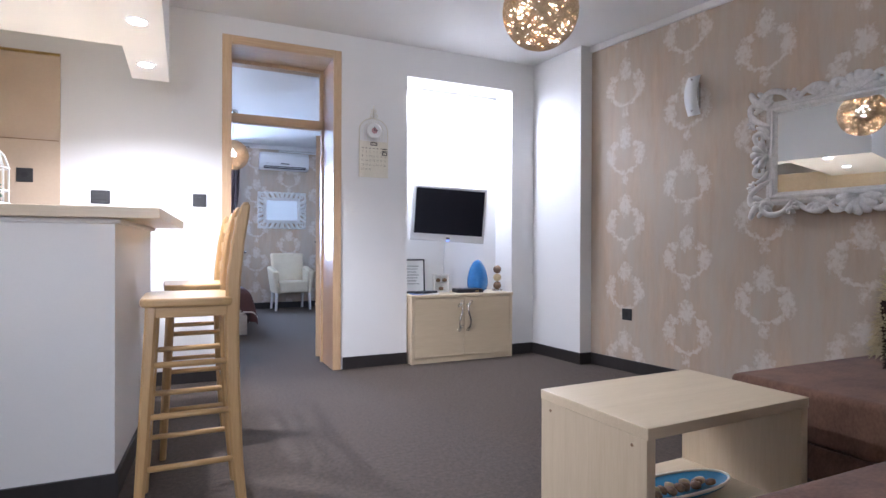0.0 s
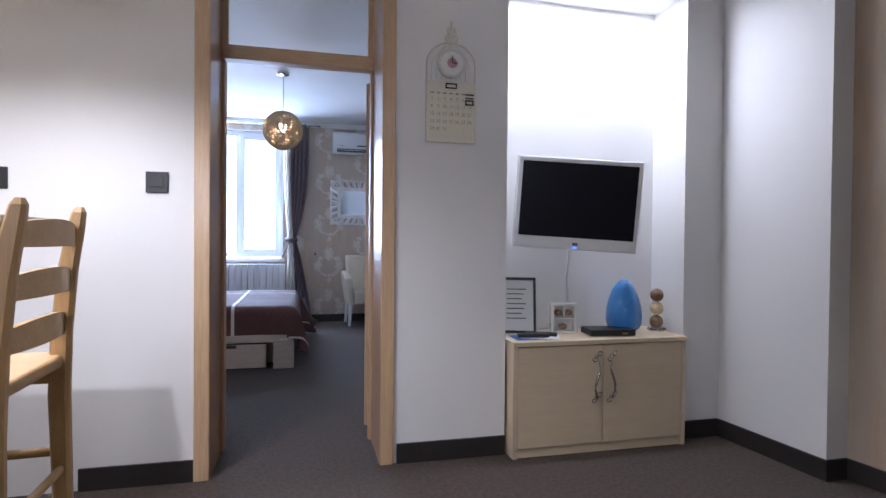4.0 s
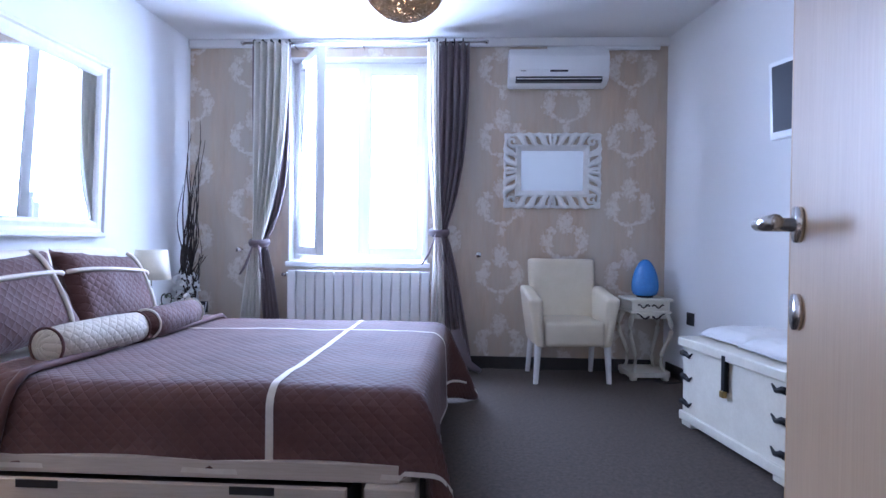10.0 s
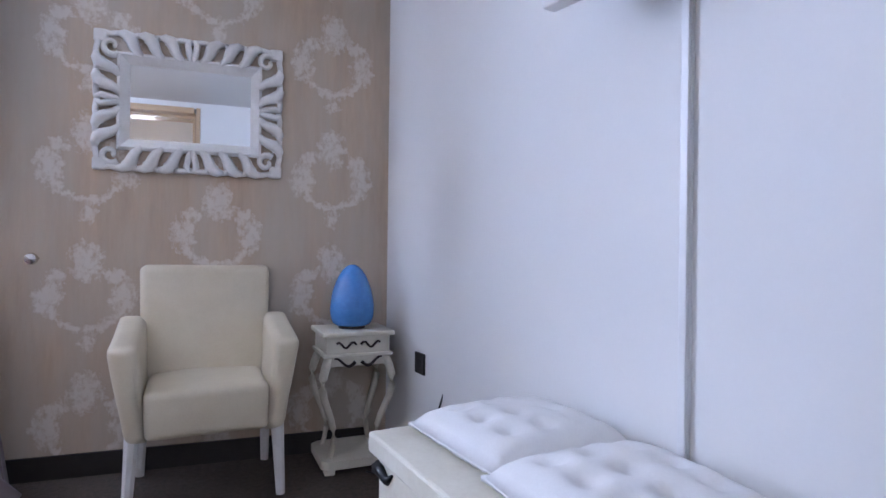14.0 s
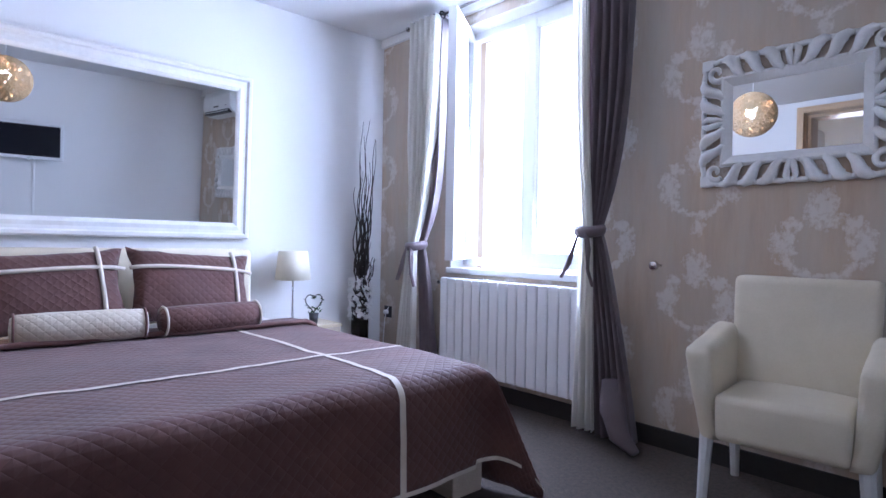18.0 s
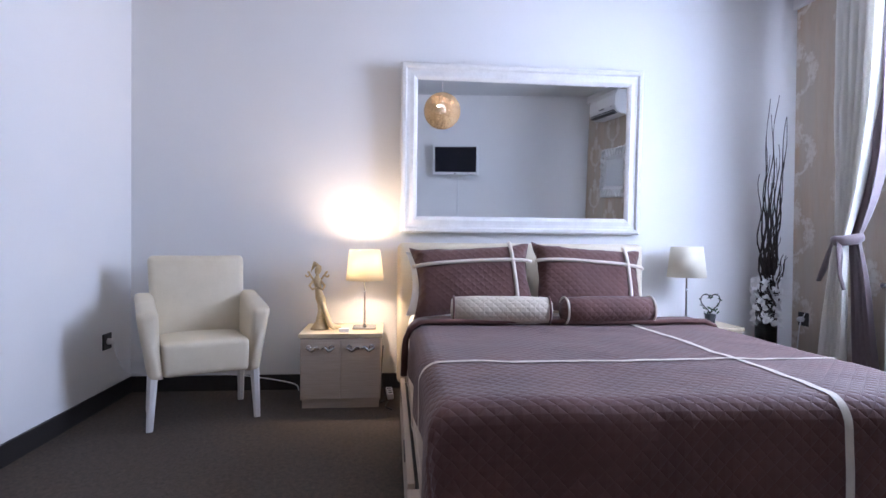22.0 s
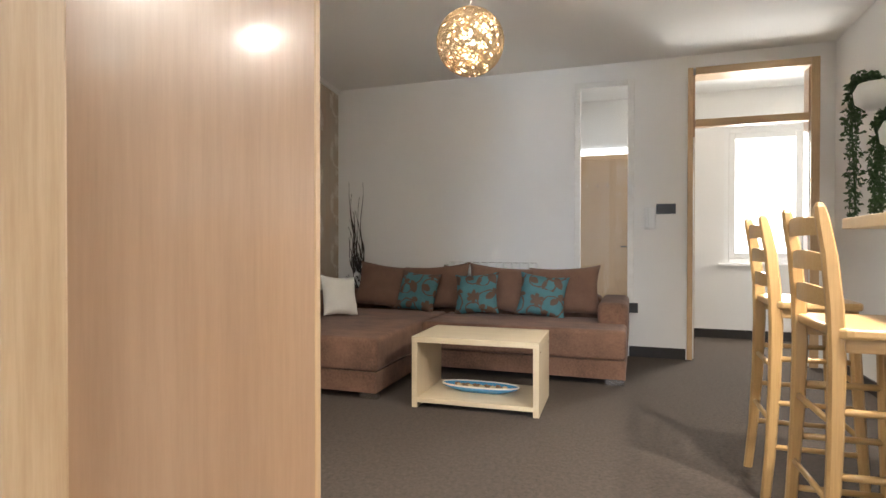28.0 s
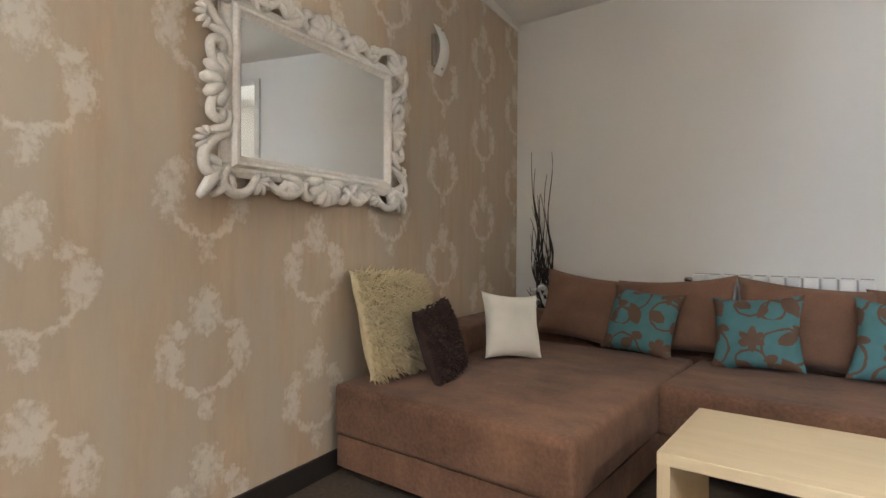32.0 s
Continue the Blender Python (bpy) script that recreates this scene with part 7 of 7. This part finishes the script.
# ---- small things ----
def leafy(name, parent, path, n, seed, wide=0.05, size=0.035):
    """Trailing stems with many small leaves along a hanging line."""
    rnd = random.Random(seed)
    vs, fs = [], []
    for k in range(n):
        t = rnd.random() ** 0.8
        i = min(len(path) - 2, int(t * (len(path) - 1)))
        f = t * (len(path) - 1) - i
        c = Vector(path[i]).lerp(Vector(path[i + 1]), f) + Vector((rnd.uniform(-1, 1), rnd.uniform(-1, 1), rnd.uniform(-0.6, 0.6))) * wide * (1 - 0.45 * t)
        d = Vector((rnd.uniform(-0.8, 0.8), rnd.uniform(-0.8, 0.8), rnd.uniform(-1.0, 0.1))).normalized() * size * rnd.uniform(0.6, 1.15)
        s = d.orthogonal().normalized() * size * 0.32
        u = d.cross(s).normalized() * size * 0.12
        b = len(vs)
        vs += [c, c + d * 0.45 + s, c + d, c + d * 0.45 - s, c + d * 0.45 + u]
        fs += [(b, b + 1, b + 4), (b + 1, b + 2, b + 4), (b + 2, b + 3, b + 4), (b + 3, b, b + 4)]
    me = bpy.data.meshes.new(name)
    me.from_pydata(vs, [], fs)
    me.materials.append(LEAFGREEN)
    ob = new(name, me)
    ob.parent = parent
    tagged(ob, "trailing green leaves", "", "", "stuff")
    return ob


for y, z, low, seed in ((0.85, 2.06, 1.28, 21), (1.28, 1.73, 1.28, 22)):
    pl = thing("hanging_planter", "white round wall planter with trailing green ivy", "planter", pose(-1.05, y, z), "wall planters")
    part("pot", lathe([(0.0, -0.09), (0.06, -0.085), (0.115, -0.04), (0.125, 0.03), (0.10, 0.085), (0.088, 0.085), (0.10, 0.03), (0.0, -0.06)], 28), PLASTICW, pl, "white glazed bowl", True, m=pose(0.125, 0.09, 0))
    part("bracket", box(0, 0.012, 0.05, 0.13, -0.05, 0.06, bev=0.003), PLASTICW, pl)
    line = [(0.13, 0.08, 0.06), (0.16, 0.03, 0.16), (0.20, -0.02, 0.10), (0.21, -0.05, -0.15), (0.20, -0.05, low - z)]
    leafy("ivy", pl, line, 900, seed, 0.065, 0.042)
    for k in range(5):
        part("stem", tube([(p[0] + 0.02 * math.sin(k * 2 + i), p[1] + 0.02 * math.cos(k * 3 + i), p[2]) for i, p in enumerate(line)], 0.003, 5), LEAFGREEN, pl, "", True)

# on the bar
cg = thing("wire_birdcage", "small white wire birdcage ornament with a plant on the bar", "ornament", pose(-0.86, 2.80, 1.19))
part("tray", cyl(0.075, 0, 0.012, 28), PLASTICW, cg, "white tray", True)
for k in range(12):
    a = k * math.pi / 6
    part("wire", tube([(0.07 * math.cos(a), 0.07 * math.sin(a), 0.012), (0.07 * math.cos(a), 0.07 * math.sin(a), 0.15), (0.055 * math.cos(a), 0.055 * math.sin(a), 0.20), (0.025 * math.cos(a), 0.025 * math.sin(a), 0.235), (0, 0, 0.245)], 0.0028, 5), PLASTICW, cg, "", True)
for z in (0.06, 0.15):
    part("hoop", tube([(0.07 * math.cos(k * 0.2618), 0.07 * math.sin(k * 0.2618), z) for k in range(24)], 0.003, 5, closed=True), PLASTICW, cg, "", True)
part("ring", tube([(0.02 * math.cos(k * 0.5236), 0, 0.268 + 0.02 * math.sin(k * 0.5236)) for k in range(12)], 0.003, 5, closed=True, up=(0, 1, 0)), PLASTICW, cg, "", True)
leafy("foliage", cg, [(0, 0, 0.10), (0.0, 0.0, 0.03)], 130, 5, 0.05, 0.03)
tagged(part("menu_sheet", box(-0.10, 0.10, -0.15, 0.15, 0.0015, 0.004), PAPERW, m=pose(-0.40, 3.02, 1.19, 0, 0, 12)), "white printed sheet lying on the bar", "paper")

# joints of the kitchen panels
for z in (1.296, 1.758):
    structure(part("panel_joint", box(-2.6, -0.945, YL - 0.0145, YL - 0.012, z, z + 0.005), SHELLS), "thin dark joint between the beige panels", "joint")
structure(part("splashback_trim", box(-2.6, -0.94, YL - 0.02, YL - 0.012, 2.345, 2.36), BRASS), "thin metal strip over the beige panels", "trim")


# cables
def cable(points, mat, label, r=0.004):
    pts = [Vector(p) for p in points]
    out = []
    for k in range(len(pts) - 1):
        a, b, c, d = pts[max(0, k - 1)], pts[k], pts[k + 1], pts[min(len(pts) - 1, k + 2)]
        for i in range(6):
            t = i / 6
            out.append(0.5 * (2 * b + (c - a) * t + (2 * a - 5 * b + 4 * c - d) * t * t + (3 * b - a - 3 * c + d) * t ** 3))
    out.append(pts[-1])
    ob = part("cable", tube([tuple(p) for p in out], r, 6), mat, smooth=True)
    return tagged(ob, label, "cable")


cable([(-1.41, YB + 0.03, 0.40), (-1.45, YB + 0.07, 0.22), (-1.66, 5.4, 0.12), (-1.675, 5.9, 0.115), (-1.66, 6.3, 0.06), (-1.66, 6.36, 0.006)], PLASTICW, "white lamp cable along the skirting")
cable([(-1.66, 6.91, 0.30), (-1.60, 6.90, 0.10), (-1.50, 6.93, 0.006), (-1.36, 6.90, 0.006), (-1.40, 6.95, 0.006), (-1.28, 6.93, 0.006), (-1.20, 6.97, 0.006)], PLASTICB, "black cable lying by the nightstand")
cable([(-1.555, YW - 0.03, 0.515), (-1.55, YW - 0.07, 0.44), (-1.60, YW - 0.05, 0.25), (-1.62, YW - 0.06, 0.006), (-1.64, 9.35, 0.006)], PLASTICW, "white cable from the wall socket")
cable([(2.42, 9.20, 0.55), (2.36, 9.25, 0.30), (2.33, 9.28, 0.10), (2.20, 9.45, 0.006), (2.12, 9.52, 0.006)], PLASTICB, "black lamp cable behind the stand")
for m_ in (pose(-1.40, YB, 0.385, 0, 0, 180), pose(-1.60, YW, 0.47)):
    tagged(part("plug", lathe([(0.018, 0.0), (0.018, 0.028), (0.010, 0.040), (0.0, 0.041)], 16), PLASTICW, m=m_ @ pose(0, -0.010, 0, 90, 0, 0), smooth=True), "white plug in the wall socket", "plug")
ps = thing("power_strip", "white power strip on the carpet by the bed", "power strip", pose(-1.52, 6.955, 0, 0, 0, 4))
part("case", box(-0.09, 0.09, -0.02, 0.02, 0, 0.035, bev=0.006), PLASTICW, ps)
for k in (-1, 0, 1):
    part("outlet", cyl(0.014, 0.034, 0.0362, 16, k * 0.05), PLASTICB, ps, "dark outlet well")
